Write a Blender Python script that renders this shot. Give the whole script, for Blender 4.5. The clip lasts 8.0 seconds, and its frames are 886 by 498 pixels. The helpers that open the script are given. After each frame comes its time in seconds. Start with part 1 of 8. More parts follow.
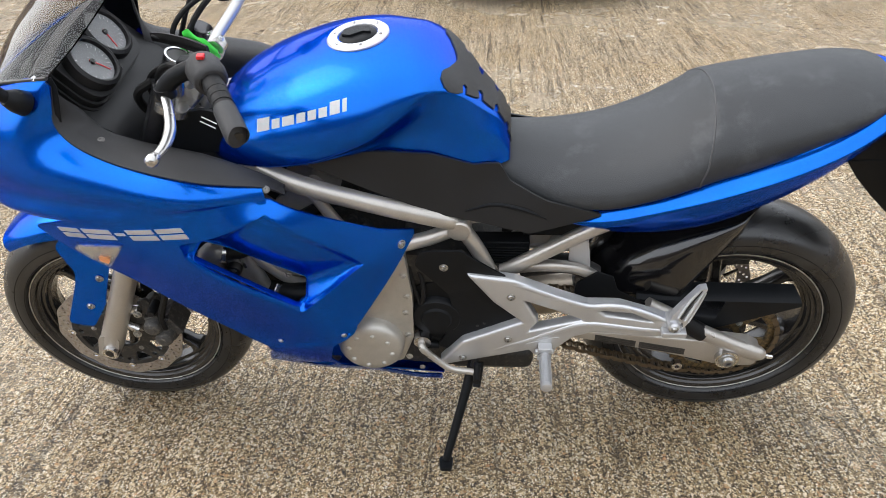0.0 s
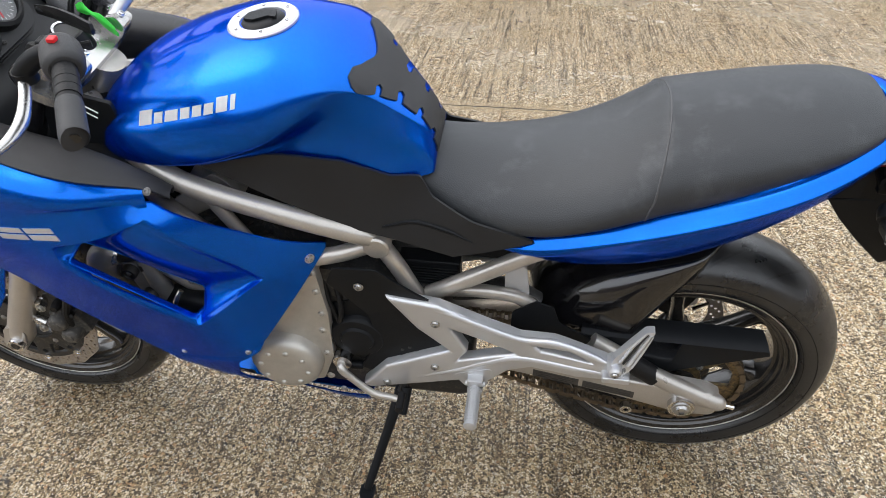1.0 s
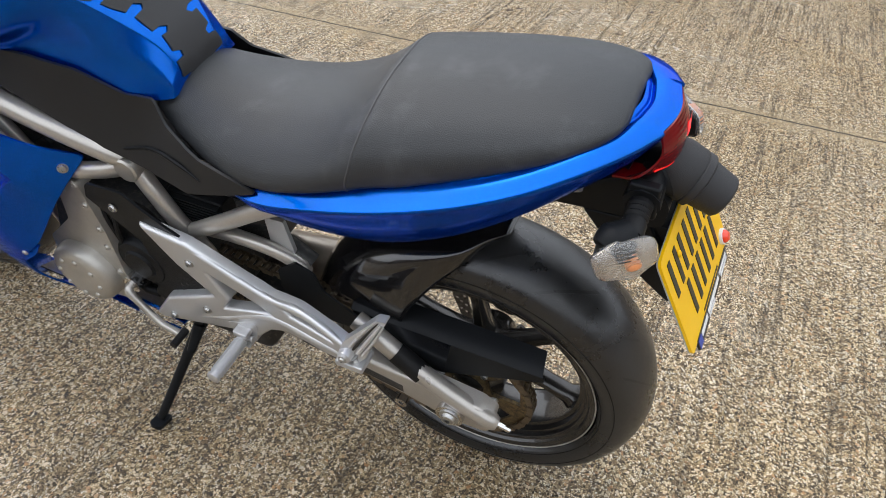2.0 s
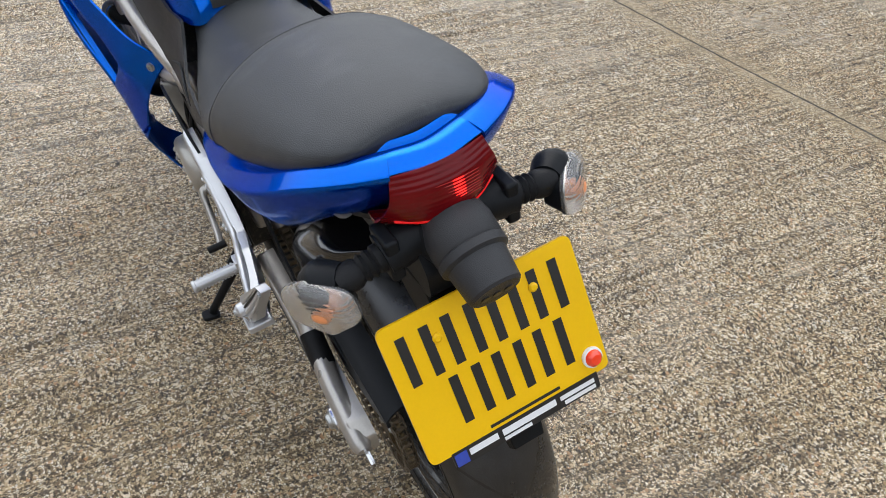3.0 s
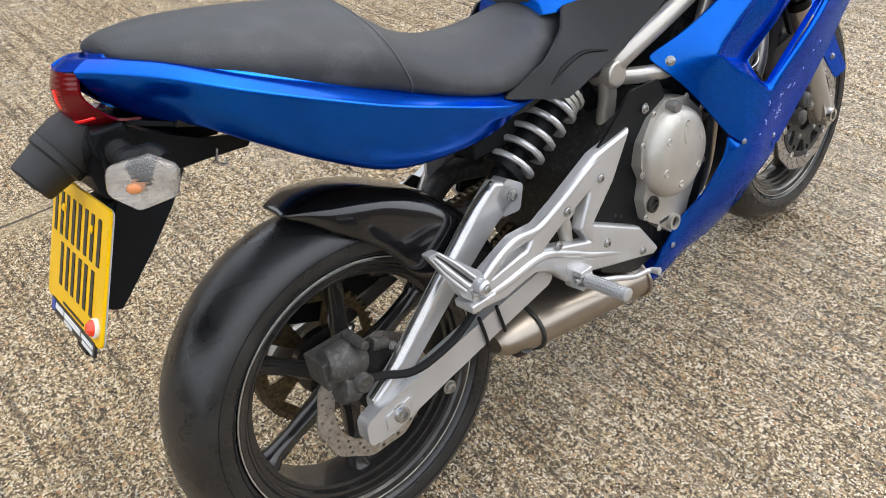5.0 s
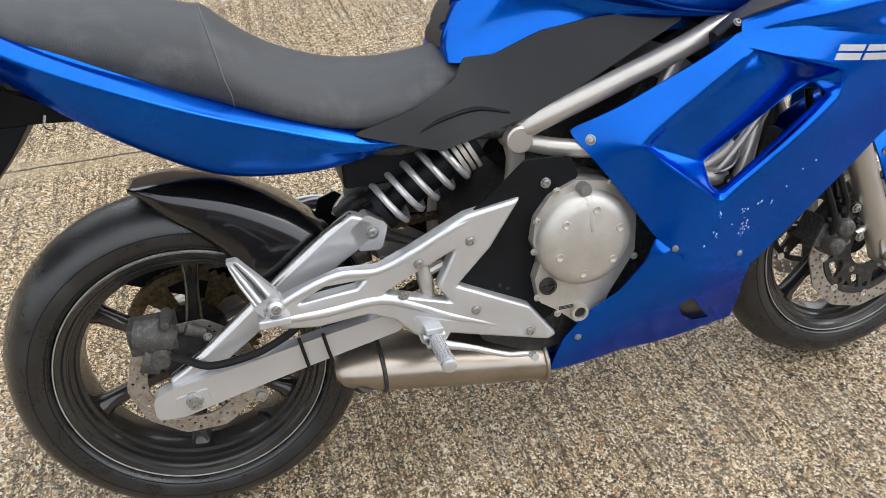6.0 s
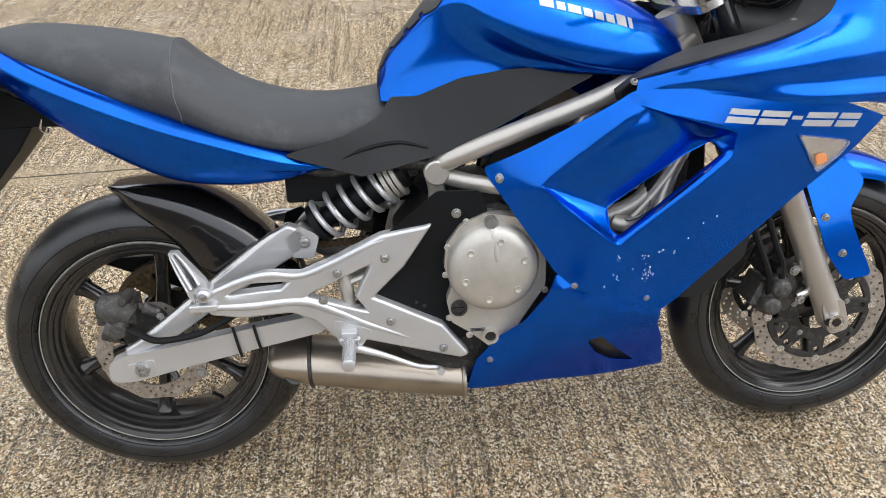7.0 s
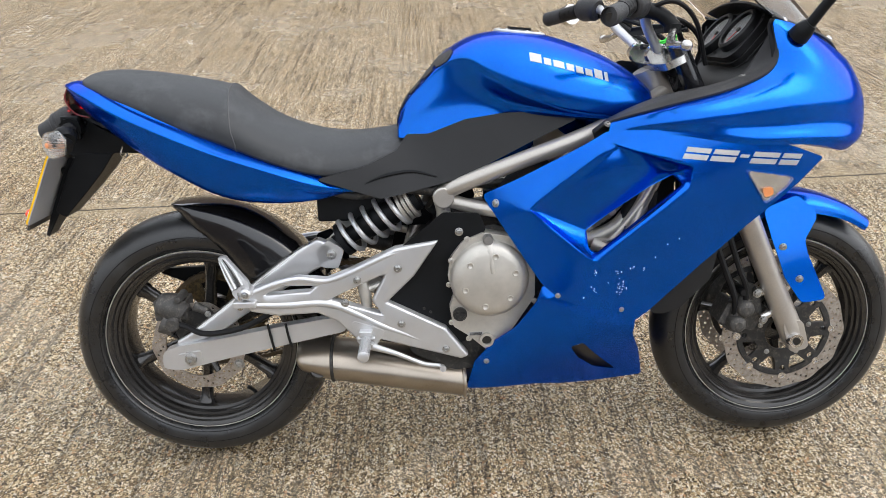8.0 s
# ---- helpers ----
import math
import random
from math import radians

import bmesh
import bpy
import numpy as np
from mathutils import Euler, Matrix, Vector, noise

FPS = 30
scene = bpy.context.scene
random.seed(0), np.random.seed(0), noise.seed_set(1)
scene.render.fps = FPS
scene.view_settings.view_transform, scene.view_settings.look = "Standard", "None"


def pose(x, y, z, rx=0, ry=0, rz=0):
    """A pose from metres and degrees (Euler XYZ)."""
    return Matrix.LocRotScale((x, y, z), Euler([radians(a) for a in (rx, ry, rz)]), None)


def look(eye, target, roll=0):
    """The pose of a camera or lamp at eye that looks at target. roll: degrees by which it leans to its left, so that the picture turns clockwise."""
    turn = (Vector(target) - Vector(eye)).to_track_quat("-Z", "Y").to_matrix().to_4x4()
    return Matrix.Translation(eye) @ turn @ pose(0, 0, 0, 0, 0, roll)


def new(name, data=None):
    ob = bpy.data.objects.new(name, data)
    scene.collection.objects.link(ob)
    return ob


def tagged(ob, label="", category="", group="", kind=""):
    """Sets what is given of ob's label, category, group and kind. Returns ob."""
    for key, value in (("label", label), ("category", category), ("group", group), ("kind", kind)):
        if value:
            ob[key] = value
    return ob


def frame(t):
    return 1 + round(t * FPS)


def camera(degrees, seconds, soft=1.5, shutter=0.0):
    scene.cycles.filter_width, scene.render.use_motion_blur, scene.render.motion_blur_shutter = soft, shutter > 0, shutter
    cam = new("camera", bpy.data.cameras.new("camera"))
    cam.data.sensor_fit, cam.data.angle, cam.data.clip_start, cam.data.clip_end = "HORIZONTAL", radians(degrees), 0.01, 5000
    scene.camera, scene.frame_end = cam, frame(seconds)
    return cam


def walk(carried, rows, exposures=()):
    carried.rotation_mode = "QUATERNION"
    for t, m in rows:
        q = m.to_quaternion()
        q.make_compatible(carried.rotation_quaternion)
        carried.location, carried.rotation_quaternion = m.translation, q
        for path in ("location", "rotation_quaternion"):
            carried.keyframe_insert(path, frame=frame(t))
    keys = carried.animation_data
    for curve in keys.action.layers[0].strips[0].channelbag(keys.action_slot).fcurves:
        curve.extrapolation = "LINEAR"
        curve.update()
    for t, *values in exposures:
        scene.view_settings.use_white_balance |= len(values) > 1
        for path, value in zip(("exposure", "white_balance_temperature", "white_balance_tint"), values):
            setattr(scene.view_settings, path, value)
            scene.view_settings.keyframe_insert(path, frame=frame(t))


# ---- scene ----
cam = camera(60.58, 8.0, soft=0.85)
PATH = [
    (0.0, pose(0.5326, 1.5972, 1.3309, 60.16, 0.97, -176.71)),
    (0.5, pose(0.5074, 1.5400, 1.3344, 59.41, 0.33, -175.32)),
    (1.0, pose(0.3357, 1.3836, 1.3192, 57.98, -0.94, -172.40)),
    (1.5, pose(-0.0269, 1.2809, 1.3154, 55.97, -2.14, -165.77)),
    (2.0, pose(-0.2997, 1.0775, 1.2802, 53.92, -3.48, -155.66)),
    (2.2, pose(-0.4149, 0.9612, 1.3002, 52.92, -3.31, -149.56)),
    (3.3, pose(-0.7992, 0.3417, 1.2683, 50.71, -2.21, -105.49)),
    (3.5, pose(-0.8042, 0.2308, 1.2892, 50.21, -1.35, -96.54)),
    (4.0, pose(-0.8332, -0.1144, 1.2857, 49.96, 0.12, -76.43)),
    (4.2, pose(-0.7902, -0.2481, 1.2750, 49.98, 0.50, -69.28)),
    (5.3, pose(-0.2619, -0.8533, 1.2812, 52.05, 1.64, -32.38)),
    (5.5, pose(-0.1386, -0.9138, 1.2701, 52.36, 1.22, -27.21)),
    (6.0, pose(0.1620, -1.0191, 1.2916, 52.97, 0.52, -16.33)),
    (6.5, pose(0.3974, -1.1450, 1.3042, 53.68, 0.68, -9.06)),
    (7.0, pose(0.5031, -1.2283, 1.3456, 56.08, 1.15, -5.09)),
    (7.5, pose(0.5516, -1.4120, 1.3673, 58.24, 1.55, -3.00)),
    (8.0, pose(0.5502, -1.4999, 1.3976, 60.75, 1.16, -1.95)),
]
walk(cam, PATH, exposures=[(0.0, 1.1, 6500, 10), (1.5, 1.0, 6450, 10), (2.2, 0.8, 6400, 10), (3.3, 0.58, 6150, 10), (3.6, 0.52, 6100, 10), (4.2, 0.60, 6200, 10), (5.3, 1.0, 6500, 10), (8.0, 0.96, 6500, 10)])

# ---- sky and light: a bright overcast day ----
world = bpy.data.worlds.new("sky")
scene.world = world
world.use_nodes = True
wn, wl = world.node_tree.nodes, world.node_tree.links
sky = wn.new("ShaderNodeTexSky")
sky.sky_type = "NISHITA"
sky.sun_disc = False
sky.sun_elevation, sky.sun_rotation = radians(53), radians(98)
sky.dust_density, sky.ozone_density = 4.0, 1.0
haze = wn.new("ShaderNodeMix")
haze.data_type = "RGBA"
haze.inputs[0].default_value = 0.8
haze.inputs[7].default_value = (7.6, 7.9, 8.3, 1)
wl.new(sky.outputs[0], haze.inputs[6])
# the cloud is brighter overhead than at the horizon, and brighter towards the hidden sun
up = wn.new("ShaderNodeSeparateXYZ")
wl.new(wn.new("ShaderNodeTexCoord").outputs["Generated"], up.inputs[0])
rise = wn.new("ShaderNodeMapRange")
rise.inputs[1].default_value, rise.inputs[2].default_value, rise.inputs[3].default_value, rise.inputs[4].default_value = 0.0, 1.0, 0.90, 1.06
wl.new(up.outputs[2], rise.inputs[0])
lean = wn.new("ShaderNodeMapRange")
lean.inputs[1].default_value, lean.inputs[2].default_value, lean.inputs[3].default_value, lean.inputs[4].default_value = -1.0, 1.0, 0.80, 1.20
wl.new(up.outputs[0], lean.inputs[0])
both_ways = wn.new("ShaderNodeMath")
both_ways.operation = "MULTIPLY"
wl.new(rise.outputs[0], both_ways.inputs[0])
wl.new(lean.outputs[0], both_ways.inputs[1])
dome = wn.new("ShaderNodeVectorMath")
dome.operation = "SCALE"
wl.new(haze.outputs[2], dome.inputs[0])
wl.new(both_ways.outputs[0], dome.inputs["Scale"])
wl.new(dome.outputs[0], wn["Background"].inputs[0])
wn["Background"].inputs[1].default_value = 0.15
sun = new("sun", bpy.data.lights.new("sun", "SUN"))
sun.data.energy, sun.data.angle, sun.data.color = 0.4, radians(40), (1.0, 0.97, 0.92)
sun.matrix_world = look((2.2, -0.3, 3.0), (0, 0, 0))


# ---- materials ----
def nodes_of(name):
    m = bpy.data.materials.new(name)
    m.use_nodes = True
    t = m.node_tree
    return m, t.nodes, t.links, t.nodes["Principled BSDF"]


def maths(n, l, op, a, b=None, c=None):
    k = n.new("ShaderNodeMath")
    k.operation = op
    for i, v in enumerate((a, b, c)):
        if v is None:
            continue
        if isinstance(v, (int, float)):
            k.inputs[i].default_value = v
        else:
            l.new(v, k.inputs[i])
    return k.outputs[0]


def ramp(n, l, fac, stops):
    r = n.new("ShaderNodeValToRGB")
    while len(r.color_ramp.elements) < len(stops):
        r.color_ramp.elements.new(0.5)
    for e, (p, c) in zip(r.color_ramp.elements, stops):
        e.position, e.color = p, (*c, 1)
    l.new(fac, r.inputs[0])
    return r.outputs[0]


def tex(n, l, vec, scale, detail=3.0, rough=0.55, stretch=None):
    if stretch:
        mp = n.new("ShaderNodeMapping")
        mp.inputs["Scale"].default_value = stretch
        l.new(vec, mp.inputs["Vector"])
        vec = mp.outputs[0]
    t = n.new("ShaderNodeTexNoise")
    t.inputs["Scale"].default_value, t.inputs["Detail"].default_value, t.inputs["Roughness"].default_value = scale, detail, rough
    l.new(vec, t.inputs["Vector"])
    return t.outputs["Fac"]


def surf(name, color, rough=0.5, metal=0.0, vary=0.15, scale=14, bump=0.0, bscale=300, coat=0.0, dirt=None, dirt_at=0.62, rvary=0.1, spec=0.5):
    """A surface with broad stains, fine grain, uneven gloss and, if asked, dirt in patches."""
    m, n, l, p = nodes_of(name)
    co = n.new("ShaderNodeTexCoord").outputs["Object"]
    broad, fine = tex(n, l, co, scale), tex(n, l, co, bscale, 2)
    mix = maths(n, l, "ADD", maths(n, l, "MULTIPLY", broad, 0.65), maths(n, l, "MULTIPLY", fine, 0.35))
    lo, hi = [tuple(c * k for c in color) for k in (1 - vary, 1 + vary)]
    col = ramp(n, l, mix, [(0.3, lo), (0.7, hi)])
    if dirt:
        patch = tex(n, l, co, scale * 2.3, 8, 0.7)
        f = ramp(n, l, patch, [(dirt_at - 0.08, (0, 0, 0)), (dirt_at + 0.1, (0.8, 0.8, 0.8))])
        k = n.new("ShaderNodeMix")
        k.data_type = "RGBA"
        l.new(f, k.inputs[0])
        l.new(col, k.inputs[6])
        k.inputs[7].default_value = (*dirt, 1)
        col = k.outputs[2]
    l.new(col, p.inputs["Base Color"])
    l.new(maths(n, l, "ADD", maths(n, l, "MULTIPLY", broad, 2 * rvary), rough - rvary), p.inputs["Roughness"])
    p.inputs["Metallic"].default_value = metal
    p.inputs["Specular IOR Level"].default_value = spec
    p.inputs["Coat Weight"].default_value, p.inputs["Coat Roughness"].default_value = coat, 0.04
    if bump:
        b = n.new("ShaderNodeBump")
        b.inputs["Strength"].default_value, b.inputs["Distance"].default_value = bump, 0.001
        l.new(fine, b.inputs["Height"])
        l.new(b.outputs[0], p.inputs["Normal"])
    return m


def paint_blue():
    """Deep metallic blue under clear lacquer, with fine flake and road dust."""
    m, n, l, p = nodes_of("metallic_blue_paint")
    co = n.new("ShaderNodeTexCoord").outputs["Object"]
    flake = n.new("ShaderNodeTexVoronoi")
    flake.inputs["Scale"].default_value = 1500
    l.new(co, flake.inputs["Vector"])
    broad = tex(n, l, co, 6, 4)
    speck = tex(n, l, co, 420, 3, 0.7)
    c1 = ramp(n, l, broad, [(0.3, (0.0003, 0.104, 0.49)), (0.7, (0.0004, 0.128, 0.59))])
    dust = ramp(n, l, maths(n, l, "MULTIPLY", speck, tex(n, l, co, 9, 5)), [(0.36, (0, 0, 0)), (0.50, (0.03, 0.03, 0.03))])
    k = n.new("ShaderNodeMix")
    k.data_type = "RGBA"
    l.new(dust, k.inputs[0])
    l.new(c1, k.inputs[6])
    k.inputs[7].default_value = (0.25, 0.24, 0.22, 1)
    l.new(k.outputs[2], p.inputs["Base Color"])
    p.inputs["Metallic"].default_value = 1.0
    p.inputs["Specular Tint"].default_value = (0.05, 0.34, 0.86, 1)
    l.new(maths(n, l, "ADD", maths(n, l, "MULTIPLY", broad, 0.08), 0.20), p.inputs["Roughness"])
    p.inputs["Coat Weight"].default_value, p.inputs["Coat Roughness"].default_value = 0.32, 0.035
    b = n.new("ShaderNodeBump")
    b.inputs["Strength"].default_value, b.inputs["Distance"].default_value = 0.035, 0.0004
    l.new(flake.outputs["Distance"], b.inputs["Height"])
    l.new(b.outputs[0], p.inputs["Normal"])
    pigment = n.new("ShaderNodeBsdfDiffuse")
    pigment.inputs["Color"].default_value = (0.001, 0.034, 0.46, 1)
    blend_ = n.new("ShaderNodeMixShader")
    blend_.inputs[0].default_value = 0.20
    l.new(p.outputs[0], blend_.inputs[1])
    l.new(pigment.outputs[0], blend_.inputs[2])
    l.new(blend_.outputs[0], n["Material Output"].inputs["Surface"])
    return m


def lens(name, color, rough=0.08, trans=0.85, glow=None, ribs=0.28, coat=0.6):
    m, n, l, p = nodes_of(name)
    co = n.new("ShaderNodeTexCoord").outputs["Object"]
    wav = n.new("ShaderNodeTexWave")
    wav.bands_direction = "Z"
    wav.inputs["Scale"].default_value = 60
    l.new(co, wav.inputs["Vector"])
    b = n.new("ShaderNodeBump")
    b.inputs["Strength"].default_value, b.inputs["Distance"].default_value = ribs, 0.002
    l.new(wav.outputs["Fac"], b.inputs["Height"])
    l.new(b.outputs[0], p.inputs["Normal"])
    col = ramp(n, l, tex(n, l, co, 40), [(0.3, tuple(0.85 * c for c in color)), (0.7, color)])
    l.new(col, p.inputs["Base Color"])
    p.inputs["Roughness"].default_value = rough
    p.inputs["Transmission Weight"].default_value = trans
    p.inputs["IOR"].default_value = 1.3
    p.inputs["Coat Weight"].default_value = coat
    if glow:
        p.inputs["Emission Color"].default_value, p.inputs["Emission Strength"].default_value = (*glow[0], 1), glow[1]
    return m


def tread(name, cx, cz, n_grooves, edge):
    """Tyre rubber, grey with road dirt, with slanting grooves cut round the tread."""
    m, n, l, p = nodes_of(name)
    co = n.new("ShaderNodeTexCoord").outputs["Object"]
    s = n.new("ShaderNodeSeparateXYZ")
    l.new(co, s.inputs[0])
    ang = maths(n, l, "ARCTAN2", maths(n, l, "SUBTRACT", s.outputs[2], cz), maths(n, l, "SUBTRACT", s.outputs[0], cx))
    ay = maths(n, l, "ABSOLUTE", s.outputs[1])
    turn = maths(n, l, "MULTIPLY", ang, n_grooves / (2 * math.pi))
    swirl = maths(n, l, "MULTIPLY", maths(n, l, "POWER", ay, 1.2), 22.0)
    fr = maths(n, l, "FRACT", maths(n, l, "ADD", maths(n, l, "ADD", turn, swirl), 40.0))
    line = maths(n, l, "MULTIPLY", maths(n, l, "LESS_THAN", fr, 0.075), maths(n, l, "LESS_THAN", ay, edge))
    line = maths(n, l, "MULTIPLY", line, maths(n, l, "GREATER_THAN", ay, 0.008))
    dx = maths(n, l, "SUBTRACT", s.outputs[0], cx)
    dz = maths(n, l, "SUBTRACT", s.outputs[2], cz)
    broad, fine = tex(n, l, co, 11, 6, 0.65), tex(n, l, co, 500, 2)
    col = ramp(n, l, maths(n, l, "ADD", maths(n, l, "MULTIPLY", broad, 0.7), maths(n, l, "MULTIPLY", fine, 0.3)),
               [(0.32, (0.0065, 0.0068, 0.0076)), (0.52, (0.0115, 0.0118, 0.0125)), (0.75, (0.031, 0.031, 0.031))])
    k = n.new("ShaderNodeMix")
    k.data_type = "RGBA"
    l.new(line, k.inputs[0])
    l.new(col, k.inputs[6])
    k.inputs[7].default_value = (0.004, 0.004, 0.004, 1)
    l.new(k.outputs[2], p.inputs["Base Color"])
    l.new(maths(n, l, "ADD", maths(n, l, "MULTIPLY", broad, 0.85), -0.10), p.inputs["Roughness"])
    p.inputs["Specular IOR Level"].default_value = 0.62
    b = n.new("ShaderNodeBump")
    b.inputs["Strength"].default_value, b.inputs["Distance"].default_value = 1.0, 0.003
    l.new(maths(n, l, "SUBTRACT", maths(n, l, "MULTIPLY", fine, 0.08), line), b.inputs["Height"])
    l.new(b.outputs[0], p.inputs["Normal"])
    return m


def concrete():
    """Damp exposed-aggregate concrete: a brown sandy matrix with angular stones of many colours, streaks, stains and two joints."""
    m, n, l, p = nodes_of("exposed_aggregate_concrete")
    co = n.new("ShaderNodeTexCoord").outputs["Object"]

    def warped(scale, amount):
        w = n.new("ShaderNodeTexNoise")
        w.inputs["Scale"].default_value, w.inputs["Detail"].default_value = scale, 3
        l.new(co, w.inputs["Vector"])
        v = n.new("ShaderNodeVectorMath")
        v.operation = "MULTIPLY_ADD"
        l.new(w.outputs["Color"], v.inputs[0])
        v.inputs[1].default_value = (amount, amount, 0)
        l.new(co, v.inputs[2])
        return v.outputs[0]

    def cells(scale, vec, feature="F1"):
        v = n.new("ShaderNodeTexVoronoi")
        v.voronoi_dimensions, v.feature = "2D", feature
        v.inputs["Scale"].default_value = scale
        l.new(vec, v.inputs["Vector"])
        if feature != "F1":
            return v.outputs["Distance"]
        s = n.new("ShaderNodeSeparateColor")
        l.new(v.outputs["Color"], s.inputs[0])
        return v.outputs["Distance"], s.outputs

    def mixed(f, a, b):
        k = n.new("ShaderNodeMix")
        k.data_type = "RGBA"
        for i, v in ((0, f), (6, a), (7, b)):
            if isinstance(v, tuple):
                k.inputs[i].default_value = (*v, 1)
            else:
                l.new(v, k.inputs[i])
        return k.outputs[2]

    rough_pos, fine_pos = warped(260, 0.006), warped(520, 0.004)
    d1, c1 = cells(115, rough_pos)
    e1 = cells(115, rough_pos, "DISTANCE_TO_EDGE")
    d2, c2 = cells(225, fine_pos)
    e2 = cells(225, fine_pos, "DISTANCE_TO_EDGE")
    matrix = ramp(n, l, maths(n, l, "ADD", maths(n, l, "MULTIPLY", tex(n, l, co, 330, 4, 0.75), 0.6), maths(n, l, "MULTIPLY", tex(n, l, co, 60, 4, 0.7), 0.4)),
                  [(0.42, (0.014, 0.010, 0.006)), (0.50, (0.15, 0.110, 0.062)), (0.59, (0.55, 0.43, 0.275))])
    small = ramp(n, l, c2[1], [(0.0, (0.020, 0.015, 0.010)), (0.20, (0.11, 0.083, 0.052)), (0.40, (0.44, 0.34, 0.21)), (0.60, (0.74, 0.61, 0.42)), (0.80, (0.94, 0.86, 0.70)), (1.0, (0.98, 0.96, 0.91))])
    large = ramp(n, l, c1[0], [(0.0, (0.030, 0.023, 0.016)), (0.25, (0.20, 0.14, 0.085)), (0.45, (0.50, 0.385, 0.24)), (0.56, (0.52, 0.29, 0.155)), (0.72, (0.74, 0.62, 0.44)), (1.0, (0.96, 0.90, 0.79))])
    is2 = maths(n, l, "MULTIPLY", maths(n, l, "GREATER_THAN", e2, 0.11), maths(n, l, "GREATER_THAN", c2[2], 0.15))
    is1 = maths(n, l, "MULTIPLY", maths(n, l, "GREATER_THAN", e1, 0.13), maths(n, l, "GREATER_THAN", c1[2], 0.68))
    col = mixed(maths(n, l, "MULTIPLY", is1, 0.85), mixed(maths(n, l, "MULTIPLY", is2, 0.95), matrix, small), large)
    # darker streaks along the tamping, and narrow grooves coloured darker still
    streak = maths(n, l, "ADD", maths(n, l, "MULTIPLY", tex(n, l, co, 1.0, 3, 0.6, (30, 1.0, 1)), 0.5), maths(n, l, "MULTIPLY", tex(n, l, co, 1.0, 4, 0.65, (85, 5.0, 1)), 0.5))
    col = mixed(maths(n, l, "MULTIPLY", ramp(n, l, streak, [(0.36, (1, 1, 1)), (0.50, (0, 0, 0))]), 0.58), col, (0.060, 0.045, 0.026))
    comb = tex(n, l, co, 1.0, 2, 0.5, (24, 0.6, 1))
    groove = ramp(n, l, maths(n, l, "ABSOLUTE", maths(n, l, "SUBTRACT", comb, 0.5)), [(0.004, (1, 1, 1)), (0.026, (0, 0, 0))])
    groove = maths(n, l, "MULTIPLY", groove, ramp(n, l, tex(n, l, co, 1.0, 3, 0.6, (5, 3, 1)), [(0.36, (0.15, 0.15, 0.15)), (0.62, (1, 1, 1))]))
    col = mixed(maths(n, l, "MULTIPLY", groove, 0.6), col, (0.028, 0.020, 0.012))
    # slab joints with a smoother, paler trowelled margin
    s = n.new("ShaderNodeSeparateXYZ")
    l.new(co, s.inputs[0])
    wob = maths(n, l, "MULTIPLY", maths(n, l, "SUBTRACT", tex(n, l, co, 9, 3), 0.5), 0.012)
    gaps = [maths(n, l, "ABSOLUTE", maths(n, l, "ADD", maths(n, l, "SUBTRACT", s.outputs[1], maths(n, l, "ADD", maths(n, l, "MULTIPLY", s.outputs[0], slope), at)), wob)) for slope, at in JOINTS]
    near = maths(n, l, "MINIMUM", *gaps)
    margin = ramp(n, l, maths(n, l, "ADD", near, maths(n, l, "MULTIPLY", tex(n, l, co, 12, 3), 0.06)), [(0.06, (1, 1, 1)), (0.14, (0, 0, 0))])
    col = mixed(maths(n, l, "MULTIPLY", margin, 0.45), col, (0.40, 0.335, 0.235))
    joint = maths(n, l, "LESS_THAN", near, 0.0055)
    col = mixed(maths(n, l, "MULTIPLY", joint, 0.85), col, (0.03, 0.026, 0.02))
    # broad stains: brown where wetter, grey where worn
    damp, grey = tex(n, l, co, 0.8, 6, 0.62), tex(n, l, co, 2.6, 5, 0.6)
    tint = ramp(n, l, maths(n, l, "ADD", maths(n, l, "MULTIPLY", damp, 0.7), maths(n, l, "MULTIPLY", grey, 0.3)), [(0.36, (0.90, 0.79, 0.60)), (0.52, (1.0, 0.93, 0.81)), (0.66, (1.08, 1.04, 0.97))])
    k = n.new("ShaderNodeMix")
    k.data_type, k.blend_type = "RGBA", "MULTIPLY"
    k.inputs[0].default_value = 1.0
    l.new(col, k.inputs[6])
    l.new(tint, k.inputs[7])
    l.new(k.outputs[2], p.inputs["Base Color"])
    wet = maths(n, l, "ADD", maths(n, l, "MULTIPLY", damp, 0.30), maths(n, l, "MULTIPLY", grey, 0.16))
    l.new(maths(n, l, "ADD", wet, 0.02), p.inputs["Roughness"])
    p.inputs["Specular IOR Level"].default_value = 0.7
    h = maths(n, l, "ADD", maths(n, l, "MULTIPLY", maths(n, l, "MINIMUM", e1, 0.3), maths(n, l, "MULTIPLY", is1, 1.6)), maths(n, l, "MULTIPLY", maths(n, l, "MINIMUM", e2, 0.3), maths(n, l, "MULTIPLY", is2, 1.2)))
    h = maths(n, l, "ADD", h, maths(n, l, "MULTIPLY", tex(n, l, co, 240, 3, 0.7), 0.9))
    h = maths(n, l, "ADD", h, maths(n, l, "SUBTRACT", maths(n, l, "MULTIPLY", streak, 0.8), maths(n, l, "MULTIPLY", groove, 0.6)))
    h = maths(n, l, "SUBTRACT", h, maths(n, l, "MULTIPLY", joint, 1.5))
    b = n.new("ShaderNodeBump")
    b.inputs["Strength"].default_value, b.inputs["Distance"].default_value = 0.9, 0.006
    l.new(h, b.inputs["Height"])
    l.new(b.outputs[0], p.inputs["Normal"])
    return m


